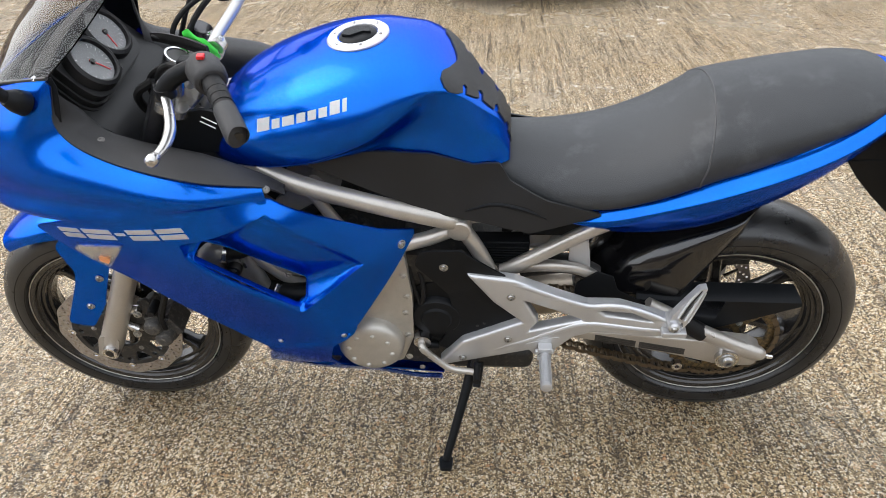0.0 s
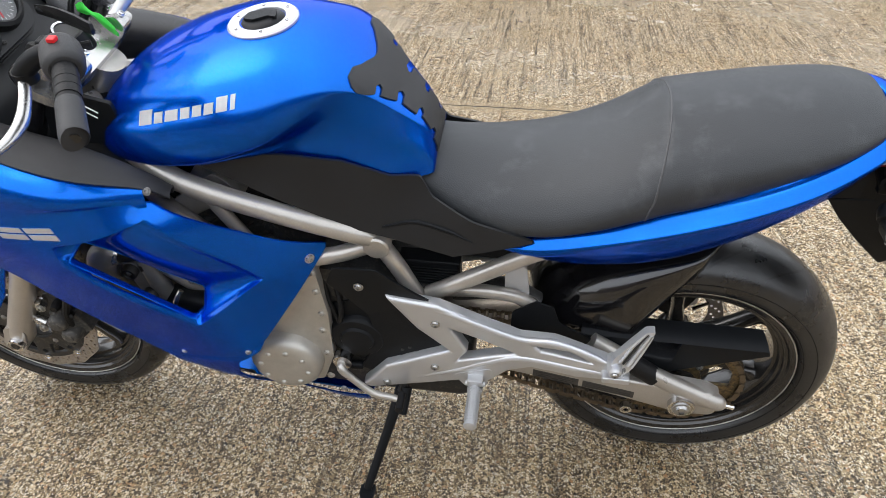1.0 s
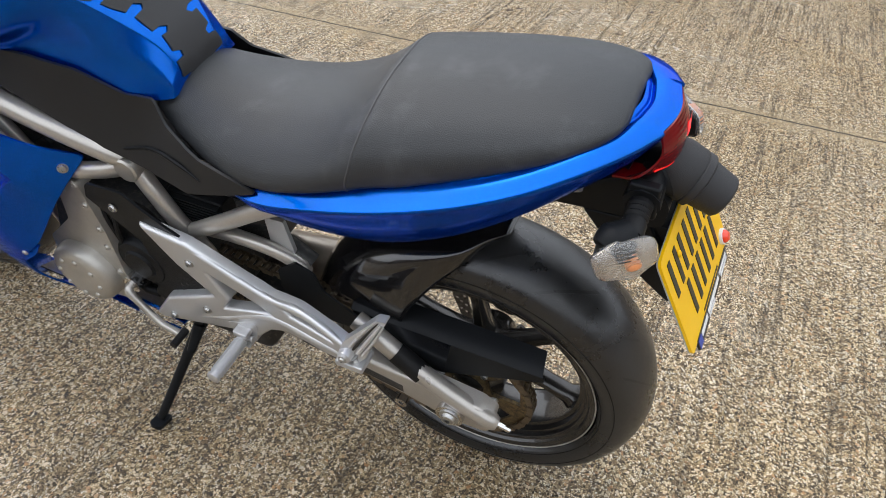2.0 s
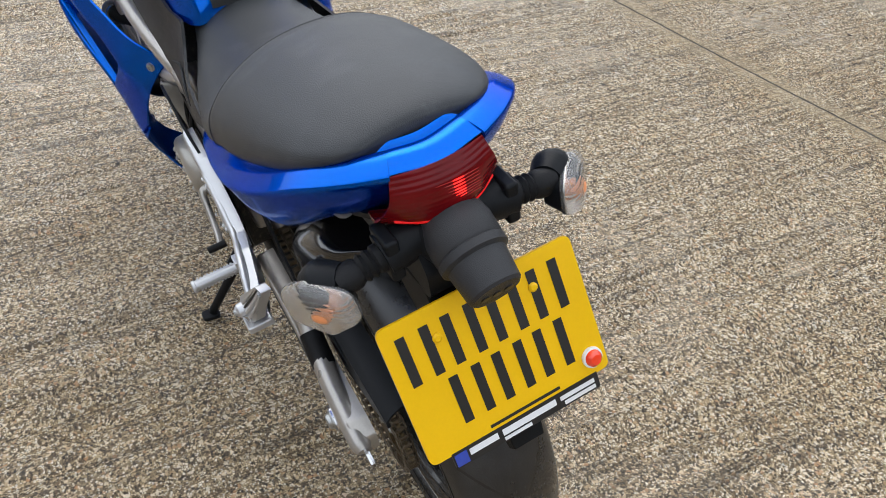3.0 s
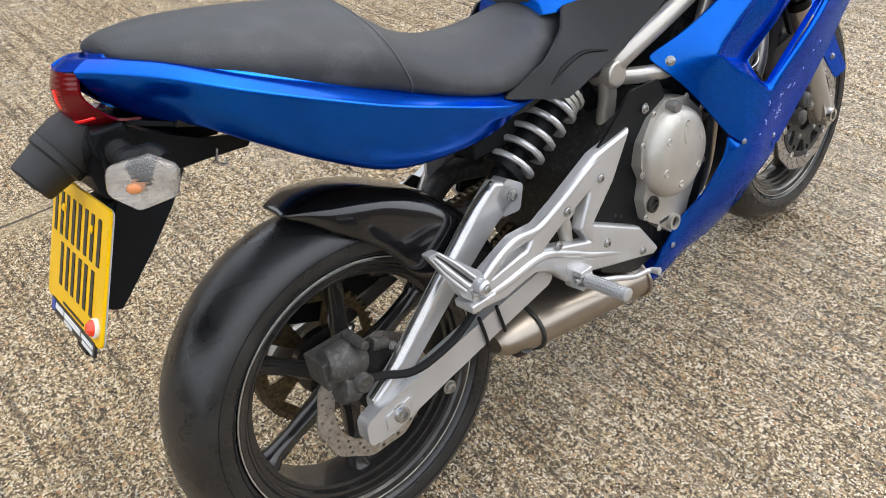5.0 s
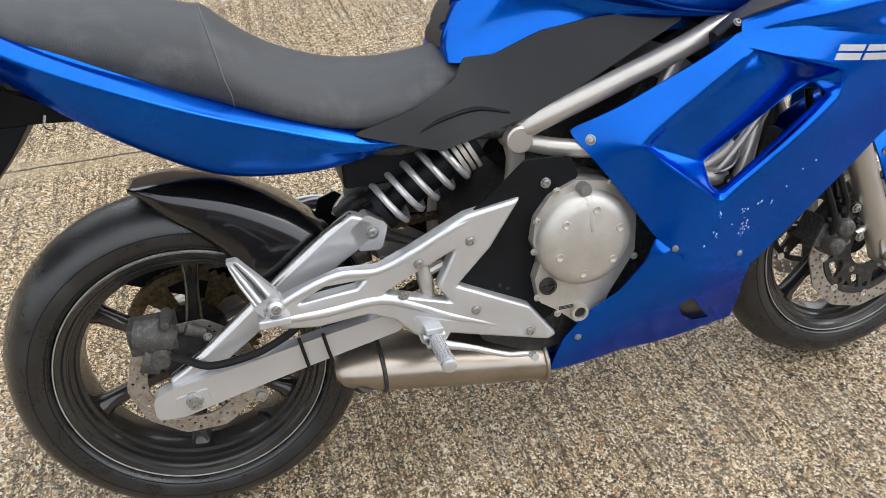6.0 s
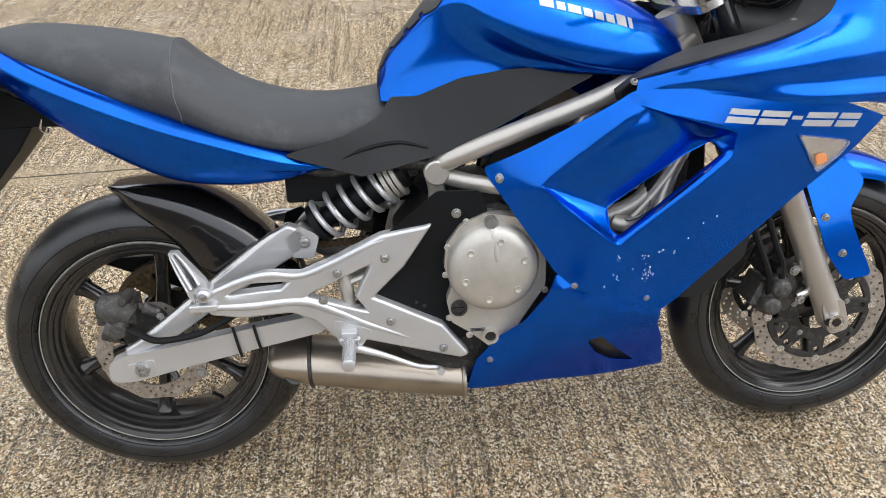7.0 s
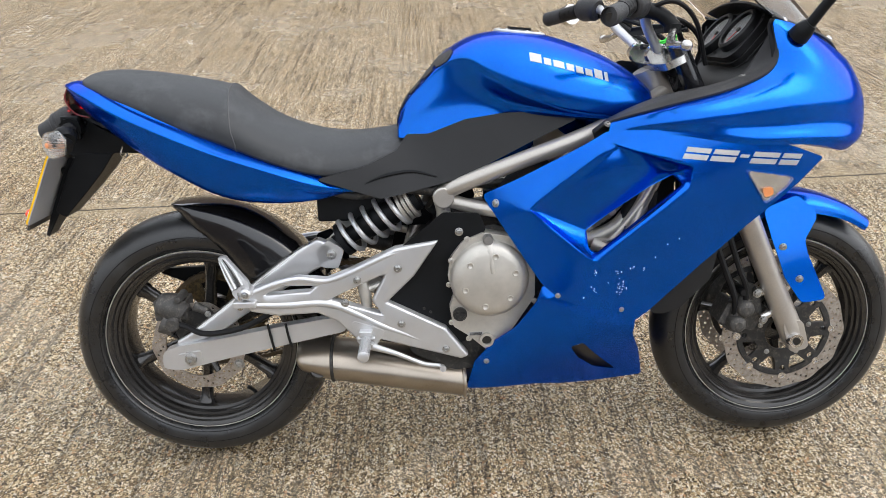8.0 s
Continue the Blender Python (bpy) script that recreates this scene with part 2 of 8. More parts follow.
# the slabs' joints: slope along x, and y at x = 0
JOINTS = ((0.037, 1.473), (0.020, -2.006))
BLUE = paint_blue()
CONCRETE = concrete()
BLACK = surf("black_satin_plastic", (0.0075, 0.0083, 0.0095), 0.42, vary=0.2, bump=0.25, bscale=900, spec=0.13)
INFILL = surf("grained_grey_plastic", (0.024, 0.024, 0.0255), 0.55, vary=0.15, bump=0.5, bscale=1100, spec=0.35)
SATIN = surf("satin_black_side_plastic", (0.0125, 0.0128, 0.0138), 0.46, vary=0.15, bump=0.3, bscale=1000, spec=0.3)
GLOSS = surf("gloss_black_plastic", (0.006, 0.006, 0.007), 0.16, vary=0.2, coat=0.5, rvary=0.06, dirt=(0.018, 0.018, 0.018), dirt_at=0.80)
VINYL = surf("black_seat_vinyl", (0.0265, 0.0285, 0.0310), 0.50, vary=0.2, scale=5, bump=0.55, bscale=700, dirt=(0.056, 0.058, 0.062), dirt_at=0.61, spec=0.35)
SILVER = surf("silver_painted_metal", (0.52, 0.523, 0.53), 0.32, 0.6, rvary=0.03, vary=0.06, bscale=900, coat=0.25)
FRAME = surf("champagne_silver_paint", (0.42, 0.395, 0.36), 0.32, 0.6, vary=0.10, coat=0.3)
ALLOY = surf("cast_alloy", (0.46, 0.44, 0.40), 0.42, 0.6, vary=0.14, scale=30, bump=0.3, bscale=700)
CHROME = surf("polished_steel", (0.62, 0.62, 0.63), 0.18, 1.0, vary=0.06, scale=40)
STEEL = surf("drilled_disc_steel", (0.42, 0.39, 0.36), 0.38, 0.75, vary=0.2, scale=60, dirt=(0.24, 0.19, 0.14), dirt_at=0.55)
DARKMETAL = surf("dark_engine_metal", (0.035, 0.035, 0.035), 0.5, 0.5, vary=0.35, scale=40, bump=0.4, dirt=(0.13, 0.115, 0.095), dirt_at=0.6)
CALIPER = surf("dusty_grey_caliper", (0.056, 0.054, 0.051), 0.6, 0.3, vary=0.25, scale=50, bump=0.4, dirt=(0.16, 0.145, 0.125), dirt_at=0.58)
WHEEL = surf("dark_bronze_grey_wheel_paint", (0.046, 0.044, 0.042), 0.22, 0.6, vary=0.2, scale=24, coat=0.3, dirt=(0.07, 0.064, 0.056), dirt_at=0.70)
EXHAUST = surf("brushed_warm_steel", (0.36, 0.315, 0.262), 0.34, 0.95, vary=0.14, scale=10, bscale=500, dirt=(0.22, 0.17, 0.12), dirt_at=0.66)
CHAIN = surf("oily_chain_steel", (0.16, 0.125, 0.085), 0.38, 0.8, vary=0.3, scale=90)
GOLD = surf("worn_gold_sprocket", (0.20, 0.145, 0.07), 0.45, 0.7, vary=0.3, scale=60, dirt=(0.04, 0.035, 0.03), dirt_at=0.48)
RUBBER = surf("black_rubber", (0.010, 0.010, 0.0105), 0.5, vary=0.25, bump=0.5, bscale=500, spec=0.16)
YELLOW = surf("yellow_plate_plastic", (0.84, 0.49, 0.0), 0.34, vary=0.04, coat=0.1, rvary=0.04, spec=0.25)
INK = surf("black_lettering", (0.012, 0.011, 0.010), 0.4, vary=0.1)
WHITE = surf("white_print", (0.75, 0.75, 0.74), 0.45, vary=0.06)
DECAL = surf("silver_white_decal", (0.42, 0.425, 0.43), 0.38, 0.3, vary=0.08)
REFLECTOR = surf("silvered_reflector", (0.62, 0.59, 0.55), 0.22, 0.8, vary=0.25, scale=70, bump=0.6, bscale=160)
ORANGE = surf("amber_bulb", (0.72, 0.27, 0.10), 0.3, vary=0.1)
REDKNOB = surf("red_reflector_plastic", (0.85, 0.045, 0.008), 0.22, vary=0.06, coat=0.6)
PLATEBACK = surf("grey_plate_back", (0.36, 0.36, 0.36), 0.5, vary=0.1)
GREEN = surf("bright_green_rubber_tag", (0.04, 0.55, 0.05), 0.5, vary=0.1)
REDKEY = surf("red_switch", (0.55, 0.01, 0.015), 0.35, vary=0.1)
CLEARLENS = lens("clear_ribbed_lens", (0.93, 0.91, 0.88), 0.06, 0.88, ribs=0.5)
REDLENS = lens("red_ribbed_lens", (0.15, 0.002, 0.004), 0.10, 0.15, ribs=0.12, coat=0.1)
DULL = surf("dull_grey_casting", (0.20, 0.195, 0.185), 0.42, 0.5, vary=0.2, scale=30, bump=0.3, bscale=700)
BOLTSTEEL = surf("zinc_plated_bolt", (0.40, 0.40, 0.39), 0.3, 0.9, vary=0.15, scale=200)
POLISHED = surf("polished_cast_alloy", (0.50, 0.49, 0.47), 0.24, 0.9, vary=0.12, scale=30)
REDGLOW = lens("lit_red_lens", (0.7, 0.02, 0.02), 0.2, 0.1, ((1.0, 0.012, 0.006), 1.1))
REDBAND = lens("lit_red_band", (0.35, 0.008, 0.01), 0.2, 0.1, ((1.0, 0.010, 0.008), 0.3))
REDDIM = lens("faintly_lit_red_lens", (0.3, 0.006, 0.006), 0.2, 0.1, ((1.0, 0.010, 0.006), 0.06))
DIALWHITE = surf("dial_face", (0.19, 0.195, 0.20), 0.5, vary=0.1)
SMOKE, sn, sl, sp = nodes_of("smoked_screen")
sp.inputs["Base Color"].default_value = (0.64, 0.62, 0.60, 1)
sp.inputs["Roughness"].default_value, sp.inputs["Transmission Weight"].default_value, sp.inputs["IOR"].default_value = 0.03, 1.0, 1.22
GLASS, gn, gl, gp = nodes_of("clear_glass")
gp.inputs["Base Color"].default_value = (0.95, 0.95, 0.95, 1)
gp.inputs["Roughness"].default_value, gp.inputs["Transmission Weight"].default_value, gp.inputs["IOR"].default_value = 0.02, 1.0, 1.1
WALL = surf("weathered_wall", (0.13, 0.10, 0.08), 0.8, vary=0.4, scale=1.5, bscale=12)
REAR_TYRE = tread("rear_tyre_rubber", 0.0, 0.312, 17, 0.066)
FRONT_TYRE = tread("front_tyre_rubber", 1.41, 0.286, 19, 0.05)


# ---- mesh tools ----
def part(name, bm, material, parent, label="", bevel=0.0, sharp=38):
    bmesh.ops.remove_doubles(bm, verts=bm.verts, dist=1e-5)
    bmesh.ops.recalc_face_normals(bm, faces=bm.faces)
    me = bpy.data.meshes.new(name)
    bm.to_mesh(me)
    bm.free()
    me.materials.append(material)
    me.polygons.foreach_set("use_smooth", [True] * len(me.polygons))
    me.set_sharp_from_angle(angle=radians(sharp))
    ob = new(name, me)
    ob.parent = parent
    if label:
        tagged(ob, label)
    if bevel:
        b = ob.modifiers.new("edge", "BEVEL")
        b.width, b.segments, b.limit_method, b.angle_limit = bevel, 2, "ANGLE", radians(38)
        b.harden_normals = True
    return ob


def spline(pts, n=6, closed=False):
    """A smooth curve through the points."""
    p = [np.array(q, float) for q in pts]
    k = len(p)
    out = []
    for i in range(k if closed else k - 1):
        if closed:
            a, b, c, d = p[(i - 1) % k], p[i], p[(i + 1) % k], p[(i + 2) % k]
        else:
            b, c = p[i], p[i + 1]
            a = p[i - 1] if i else 2 * b - c
            d = p[i + 2] if i + 2 < k else 2 * c - b
        for j in range(n):
            t = j / n
            out.append(0.5 * (2 * b + (c - a) * t + (2 * a - 5 * b + 4 * c - d) * t * t + (3 * b - 3 * c + d - a) * t ** 3))
    if not closed:
        out.append(p[-1])
    return out


def fillet(pts, seg=5):
    """A polygon of (u, v, radius) with its corners rounded."""
    out, k = [], len(pts)
    for i in range(k):
        p = Vector(pts[i][:2])
        r = pts[i][2] if len(pts[i]) > 2 else 0
        a, b = Vector(pts[i - 1][:2]) - p, Vector(pts[(i + 1) % k][:2]) - p
        if not r:
            out.append(tuple(p))
            continue
        half = a.angle(b) / 2
        d = min(r / max(math.tan(half), 0.05), 0.48 * a.length, 0.48 * b.length)
        p0, p2 = p + a.normalized() * d, p + b.normalized() * d
        for j in range(seg + 1):
            t = j / seg
            q = p0 * (1 - t) ** 2 + p * 2 * t * (1 - t) + p2 * t * t
            out.append(tuple(q))
    return out


def flat(outline, holes=()):
    """A filled outline in the x-z plane, with holes."""
    bm = bmesh.new()
    edges = []
    for loop in (outline, *holes):
        vs = [bm.verts.new((u, 0, v)) for u, v in loop]
        edges += [bm.edges.new((vs[i], vs[(i + 1) % len(vs)])) for i in range(len(vs))]
    bmesh.ops.triangle_fill(bm, use_beauty=True, use_dissolve=False, edges=edges)
    return bm


def plate(outline, y0, y1, holes=()):
    """A flat plate from y0 to y1."""
    bm = flat(outline, holes)
    for v in bm.verts:
        v.co.y = y0
    got = bmesh.ops.extrude_face_region(bm, geom=bm.faces[:])
    for e in got["geom"]:
        if isinstance(e, bmesh.types.BMVert):
            e.co.y = y1
    return bm


def shell(outline, depth, thick=0.003, holes=(), step=0.02, side=1, creases=()):
    """A curved panel: the outline in x-z, laid on the surface y = depth(x, z), with thickness inwards."""
    bm = flat(outline, holes)
    us, vs = [p[0] for p in outline], [p[1] for p in outline]
    for axis, lo, hi in ((0, min(us), max(us)), (2, min(vs), max(vs))):
        k = max(int((hi - lo) / step), 1)
        for i in range(1, k):
            co, no = [0, 0, 0], [0, 0, 0]
            co[axis], no[axis] = lo + (hi - lo) * i / k, 1
            bmesh.ops.bisect_plane(bm, geom=bm.verts[:] + bm.edges[:] + bm.faces[:], plane_co=co, plane_no=no, dist=1e-5)
    for a, b in creases:
        bmesh.ops.bisect_plane(bm, geom=bm.verts[:] + bm.edges[:] + bm.faces[:], plane_co=(a[0], 0, a[1]), plane_no=(a[1] - b[1], 0, b[0] - a[0]), dist=1e-5)
    top = {v: depth(v.co.x, v.co.z) for v in bm.verts}
    got = bmesh.ops.extrude_face_region(bm, geom=bm.faces[:])
    inner = [e for e in got["geom"] if isinstance(e, bmesh.types.BMVert)]
    for v in inner:
        v.co.y = side * (depth(v.co.x, v.co.z) - thick)
    for v, y in top.items():
        v.co.y = side * y
    return bm


def inset(poly, t):
    """A polygon of (u, v, radius) moved t inwards."""
    area = sum(a[0] * b[1] - b[0] * a[1] for a, b in zip(poly, poly[1:] + poly[:1]))
    k, out = len(poly), []
    for i in range(k):
        p, a, b = (Vector(poly[j % k][:2]) for j in (i, i - 1, i + 1))
        d1, d2 = (p - a).normalized(), (b - p).normalized()
        n1, n2 = Vector((-d1.y, d1.x)), Vector((-d2.y, d2.x))
        m = (n1 + n2) / max(1 + n1.dot(n2), 0.3)
        q = p + m * (t if area > 0 else -t)
        out.append((q.x, q.y, poly[i][2]))
    return out


def cast_plate(outline, face, thick, holes, side, step=0.02):
    """A cast plate in x-z with rounded rims, its face on y = face(x, z); outline and holes are polygons of (u, v, radius)."""
    bm = bmesh.new()
    rims = ((0.0, -thick), (0.0, -0.0080), (0.0010, -0.0042), (0.0026, -0.0017), (0.0050, -0.0003), (0.0062, 0.0))
    tops = []
    for poly, sign in [(outline, 1)] + [(h, -1) for h in holes]:
        rings = [[bm.verts.new((u, y, v)) for u, v in fillet(inset(poly, t * sign), 4)] for t, y in rims]
        for a, b in zip(rings, rings[1:]):
            for i in range(len(a)):
                bm.faces.new((a[i], a[(i + 1) % len(a)], b[(i + 1) % len(a)], b[i]))
        tops.append([(w.co.x, w.co.z) for w in rings[-1]])
    bm = join(bm, flat(tops[0], tops[1:]))
    bmesh.ops.remove_doubles(bm, verts=bm.verts, dist=1e-6)
    lo, hi = min(p[0] for p in outline), max(p[0] for p in outline)
    k = int((hi - lo) / step)
    for i in range(1, k):
        bmesh.ops.bisect_plane(bm, geom=bm.verts[:] + bm.edges[:] + bm.faces[:], plane_co=(lo + (hi - lo) * i / k, 0, 0), plane_no=(1, 0, 0), dist=1e-6)
    for v in bm.verts:
        v.co.y = side * (face(v.co.x, v.co.z) + v.co.y)
    return bm


def blend(points, smooth=1e-4):
    """A smooth sheet y(x, z) through or near a few known widths (x, z, y)."""
    a = np.array(points, float)
    k = len(a)
    d = np.hypot(a[:, None, 0] - a[None, :, 0], a[:, None, 1] - a[None, :, 1])
    phi = np.where(d > 0, d * d * np.log(np.maximum(d, 1e-9)), 0) + smooth * np.eye(k)
    P = np.c_[np.ones(k), a[:, :2]]
    A = np.block([[phi, P], [P.T, np.zeros((3, 3))]])
    w = np.linalg.solve(A, np.r_[a[:, 2], 0, 0, 0])

    def f(x, z):
        r = np.hypot(a[:, 0] - x, a[:, 1] - z)
        return float(w[:k] @ np.where(r > 0, r * r * np.log(np.maximum(r, 1e-9)), 0) + w[k] + w[k + 1] * x + w[k + 2] * z)
    return f


def tube(pts, r, seg=12, n=6, closed=False, squash=1.0):
    """A round bar along a smooth curve; r may be a list, one for each point."""
    path = spline(pts, n, closed)
    rr = [r] * len(path) if isinstance(r, (int, float)) else [float(v) for v in np.interp(np.linspace(0, 1, len(path)), np.linspace(0, 1, len(r)), r)]
    bm = bmesh.new()
    rings, side = [], None
    k = len(path)
    for i, c in enumerate(path):
        c = Vector(c)
        a = Vector(path[(i + 1) % k]) if (closed or i + 1 < k) else c
        b = Vector(path[i - 1]) if (closed or i) else c
        t = (a - b).normalized()
        if side is None:
            side = t.orthogonal().normalized()
        side = (side - t * side.dot(t)).normalized()
        up = t.cross(side)
        rings.append([bm.verts.new(c + side * rr[i] * math.cos(w) + up * rr[i] * squash * math.sin(w)) for w in [2 * math.pi * j / seg for j in range(seg)]])
    for i in range(k if closed else k - 1):
        a, b = rings[i], rings[(i + 1) % k]
        for j in range(seg):
            bm.faces.new((a[j], a[(j + 1) % seg], b[(j + 1) % seg], b[j]))
    if not closed:
        bm.faces.new(rings[0])
        bm.faces.new(rings[-1])
    return bm


def turned(profile, cx, cz, seg=32, close=False, m=None):
    """A body of revolution about the cross axle: profile of (radius, y)."""
    bm = bmesh.new()
    rings = []
    for r, y in profile:
        if r < 1e-6:
            rings.append([bm.verts.new((cx, y, cz))])
        else:
            rings.append([bm.verts.new((cx + r * math.cos(w), y, cz + r * math.sin(w))) for w in [2 * math.pi * j / seg for j in range(seg)]])
    pairs = list(zip(rings, rings[1:])) + ([(rings[-1], rings[0])] if close else [])
    for a, b in pairs:
        for j in range(seg):
            q = [a[j % len(a)], a[(j + 1) % len(a)], b[(j + 1) % len(b)], b[j % len(b)]]
            q = list(dict.fromkeys(q))
            if len(q) > 2:
                bm.faces.new(q)
    if not close:
        for ring in (rings[0], rings[-1]):
            if len(ring) > 2:
                bm.faces.new(ring)
    if m is not None:
        bmesh.ops.transform(bm, matrix=m, verts=bm.verts)
    return bm


def skin(rows, n=5, closed_u=False, thick=0.0, cap=False, closed_v=False):
    """A smooth sheet through rows of points."""
    rows = [spline(r, n, closed_v) for r in rows]
    cols = [spline([r[j] for r in rows], n, closed_u) for j in range(len(rows[0]))]
    bm = bmesh.new()
    g = [[bm.verts.new(p) for p in c] for c in cols]
    for i in range(len(g) if closed_v else len(g) - 1):
        a, b = g[i], g[(i + 1) % len(g)]
        for j in range(len(a) if closed_u else len(a) - 1):
            k = (j + 1) % len(a)
            bm.faces.new((a[j], b[j], b[k], a[k]))
    if cap:
        bm.faces.new([c[0] for c in g])
        bm.faces.new([c[-1] for c in g])
    bmesh.ops.remove_doubles(bm, verts=bm.verts, dist=1e-6)
    if thick:
        bmesh.ops.recalc_face_normals(bm, faces=bm.faces)
        bmesh.ops.solidify(bm, geom=bm.faces[:], thickness=thick)
    return bm


def box(x0, x1, y0, y1, z0, z1, m=None):
    bm = bmesh.new()
    bmesh.ops.create_cube(bm, size=1, matrix=Matrix.Translation(((x0 + x1) / 2, (y0 + y1) / 2, (z0 + z1) / 2)) @ Matrix.Diagonal((x1 - x0, y1 - y0, z1 - z0, 1)))
    if m is not None:
        bmesh.ops.transform(bm, matrix=m, verts=bm.verts)
    return bm


def join(*bms):
    out = bmesh.new()
    for b in bms:
        me = bpy.data.meshes.new("scrap")
        b.to_mesh(me)
        b.free()
        out.from_mesh(me)
        bpy.data.meshes.remove(me)
    return out


def mirrored(bm):
    bmesh.ops.transform(bm, matrix=Matrix.Diagonal((1, -1, 1, 1)), verts=bm.verts)
    return bm


def both(make):
    """One mesh out of a half and its mirror image."""
    return join(make(), mirrored(make()))


def circle(cx, cz, r, seg=8, phase=0.0):
    return [(cx + r * math.cos(phase + 2 * math.pi * j / seg), cz + r * math.sin(phase + 2 * math.pi * j / seg)) for j in range(seg)]


BOLTS = {}


def bolt(parent, x, y, z, r=0.008, side=1, material=None, axis=None):
    """A button-head screw with a hexagon socket, facing outwards."""
    material = material or BOLTSTEEL
    r *= 0.88
    key = (round(r, 4), material.name)
    if key not in BOLTS:
        bm = turned([(r * 1.25, 0), (r * 1.25, r * 0.15), (r, r * 0.2), (r * 0.85, r * 0.62), (r * 0.5, r * 0.72), (r * 0.42, r * 0.72), (r * 0.4, r * 0.25), (0, r * 0.2)], 0, 0, 12)
        ob = part("bolt", bm, material, None)
        BOLTS[key] = ob.data
        bpy.data.objects.remove(ob)
    ob = new("bolt", BOLTS[key])
    ob.parent = parent
    turn = pose(0, 0, 0, 0, 0, 0 if side > 0 else 180)
    if axis is not None:
        turn = Vector(axis).to_track_quat("Y", "Z").to_matrix().to_4x4()
    ob.matrix_local = Matrix.Translation((x, y, z)) @ turn
    return ob


# ---- the yard ----
def grain(u, v, seed):
    """Smooth random heights from -0.5 to 0.5 over arrays of places, one bump to a unit cell."""
    i, j = np.floor(u), np.floor(v)
    a, b = u - i, v - j
    a, b = a * a * (3 - 2 * a), b * b * (3 - 2 * b)
    cell = lambda p, q: np.modf(np.abs(np.sin(p * 127.1 + q * 311.7 + seed) * 43758.5453))[0]
    return (cell(i, j) * (1 - a) + cell(i + 1, j) * a) * (1 - b) + (cell(i, j + 1) * (1 - a) + cell(i + 1, j + 1) * a) * b - 0.5


def tamped(x, y):
    """Ridges left across the lane by the tamping beam, dying out at the joints."""
    bend = x + 0.02 * grain(x * 1.5, y * 1.5, 3)
    near = np.minimum(*[np.abs(y - at - slope * x) for slope, at in JOINTS])
    inside = np.clip((near - 0.05) / 0.12, 0.12, 1) * np.clip(0.75 + 0.9 * grain(x * 1.1, y * 0.9, 9), 0.35, 1)
    r = 1.0 * grain(bend / 0.027, y / 0.60, 1) + 0.42 * grain(bend / 0.0135, y / 0.22, 2) + 0.15 * grain(x / 0.010, y / 0.03, 5)
    return 0.0165 * inside * (r - 0.36)


# fine where the camera passes, then out to the horizon
gx = np.concatenate([[-400, -40, -8, -3], np.arange(-1.75, 3.0, 0.0042), [3.6, 8, 40, 400]])
gy = np.concatenate([[-400, -40, -8, -5, -4], np.arange(-3.2, 2.25, 0.017), [2.8, 8, 40, 400]])
GX, GY = np.meshgrid(gx, gy, indexing="ij")
U, V = np.clip((GX - 0.4) / 1.0, 0, 1), np.clip((3.0 - np.abs(GY)) / 1.5, 0, 1)
# the slab sinks a little under the front wheel
GZ = -0.012 * U * U * (3 - 2 * U) * V * V * (3 - 2 * V) + tamped(GX, GY)
ids = np.arange(GX.size).reshape(GX.shape)
quads = np.stack([ids[:-1, :-1], ids[1:, :-1], ids[1:, 1:], ids[:-1, 1:]], -1).reshape(-1, 4)
me = bpy.data.meshes.new("ground")
me.vertices.add(GX.size)
me.vertices.foreach_set("co", np.stack([GX, GY, GZ], -1).ravel())
me.loops.add(quads.size)
me.loops.foreach_set("vertex_index", quads.ravel())
me.polygons.add(len(quads))
me.polygons.foreach_set("loop_start", np.arange(0, quads.size, 4))
me.polygons.foreach_set("use_smooth", np.ones(len(quads), bool))
me.update()
me.validate()
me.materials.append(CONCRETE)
ground = new("ground", me)
tagged(ground, "damp brown-grey exposed-aggregate concrete yard with tamped ridges", kind="structure")

# plain unseen walls, added to close the place and darken low reflections
for name, x0, x1, y0, y1, h in (("wall_north", -16, 18, 13.0, 13.3, 4.2), ("wall_south", -16, 18, -12.3, -12.0, 3.6), ("wall_east", 18.0, 18.3, -12.3, 13.3, 1.6), ("wall_west", -16.3, -16.0, -12.3, 13.3, 3.2)):
    w = part(name, box(x0, x1, y0, y1, 0, h), WALL, None)
    tagged(w, "plain dark brown wall added out of view around the yard", kind="structure")

bike = new("motorcycle")
bike.matrix_world = pose(0, 0, 0.004, -12.76)
tagged(bike, "metallic blue half-faired sports motorcycle leaning on its side stand", "motorcycle")


# ---- wheels ----
def disc_plate(cx, cz, y, r_out, r_in, waves, rows, per, thick=0.004):
    """A petal-edged brake disc with drilled holes."""
    k = waves * 8
    outer = []
    for j in range(k):
        w = 2 * math.pi * j / k
        r = r_out - 0.0045 * (0.5 - 0.5 * math.cos(waves * w)) ** 0.7
        outer.append((cx + r * math.cos(w), cz + r * math.sin(w)))
    holes = [circle(cx, cz, r_in, 48)]
    for i, r in enumerate(rows):
        for j in range(per):
            w = 2 * math.pi * (j + 0.33 * i) / per
            holes.append(circle(cx + r * math.cos(w), cz + r * math.sin(w), 0.0032, 7))
    return plate(outer, y - thick / 2, y + thick / 2, holes)


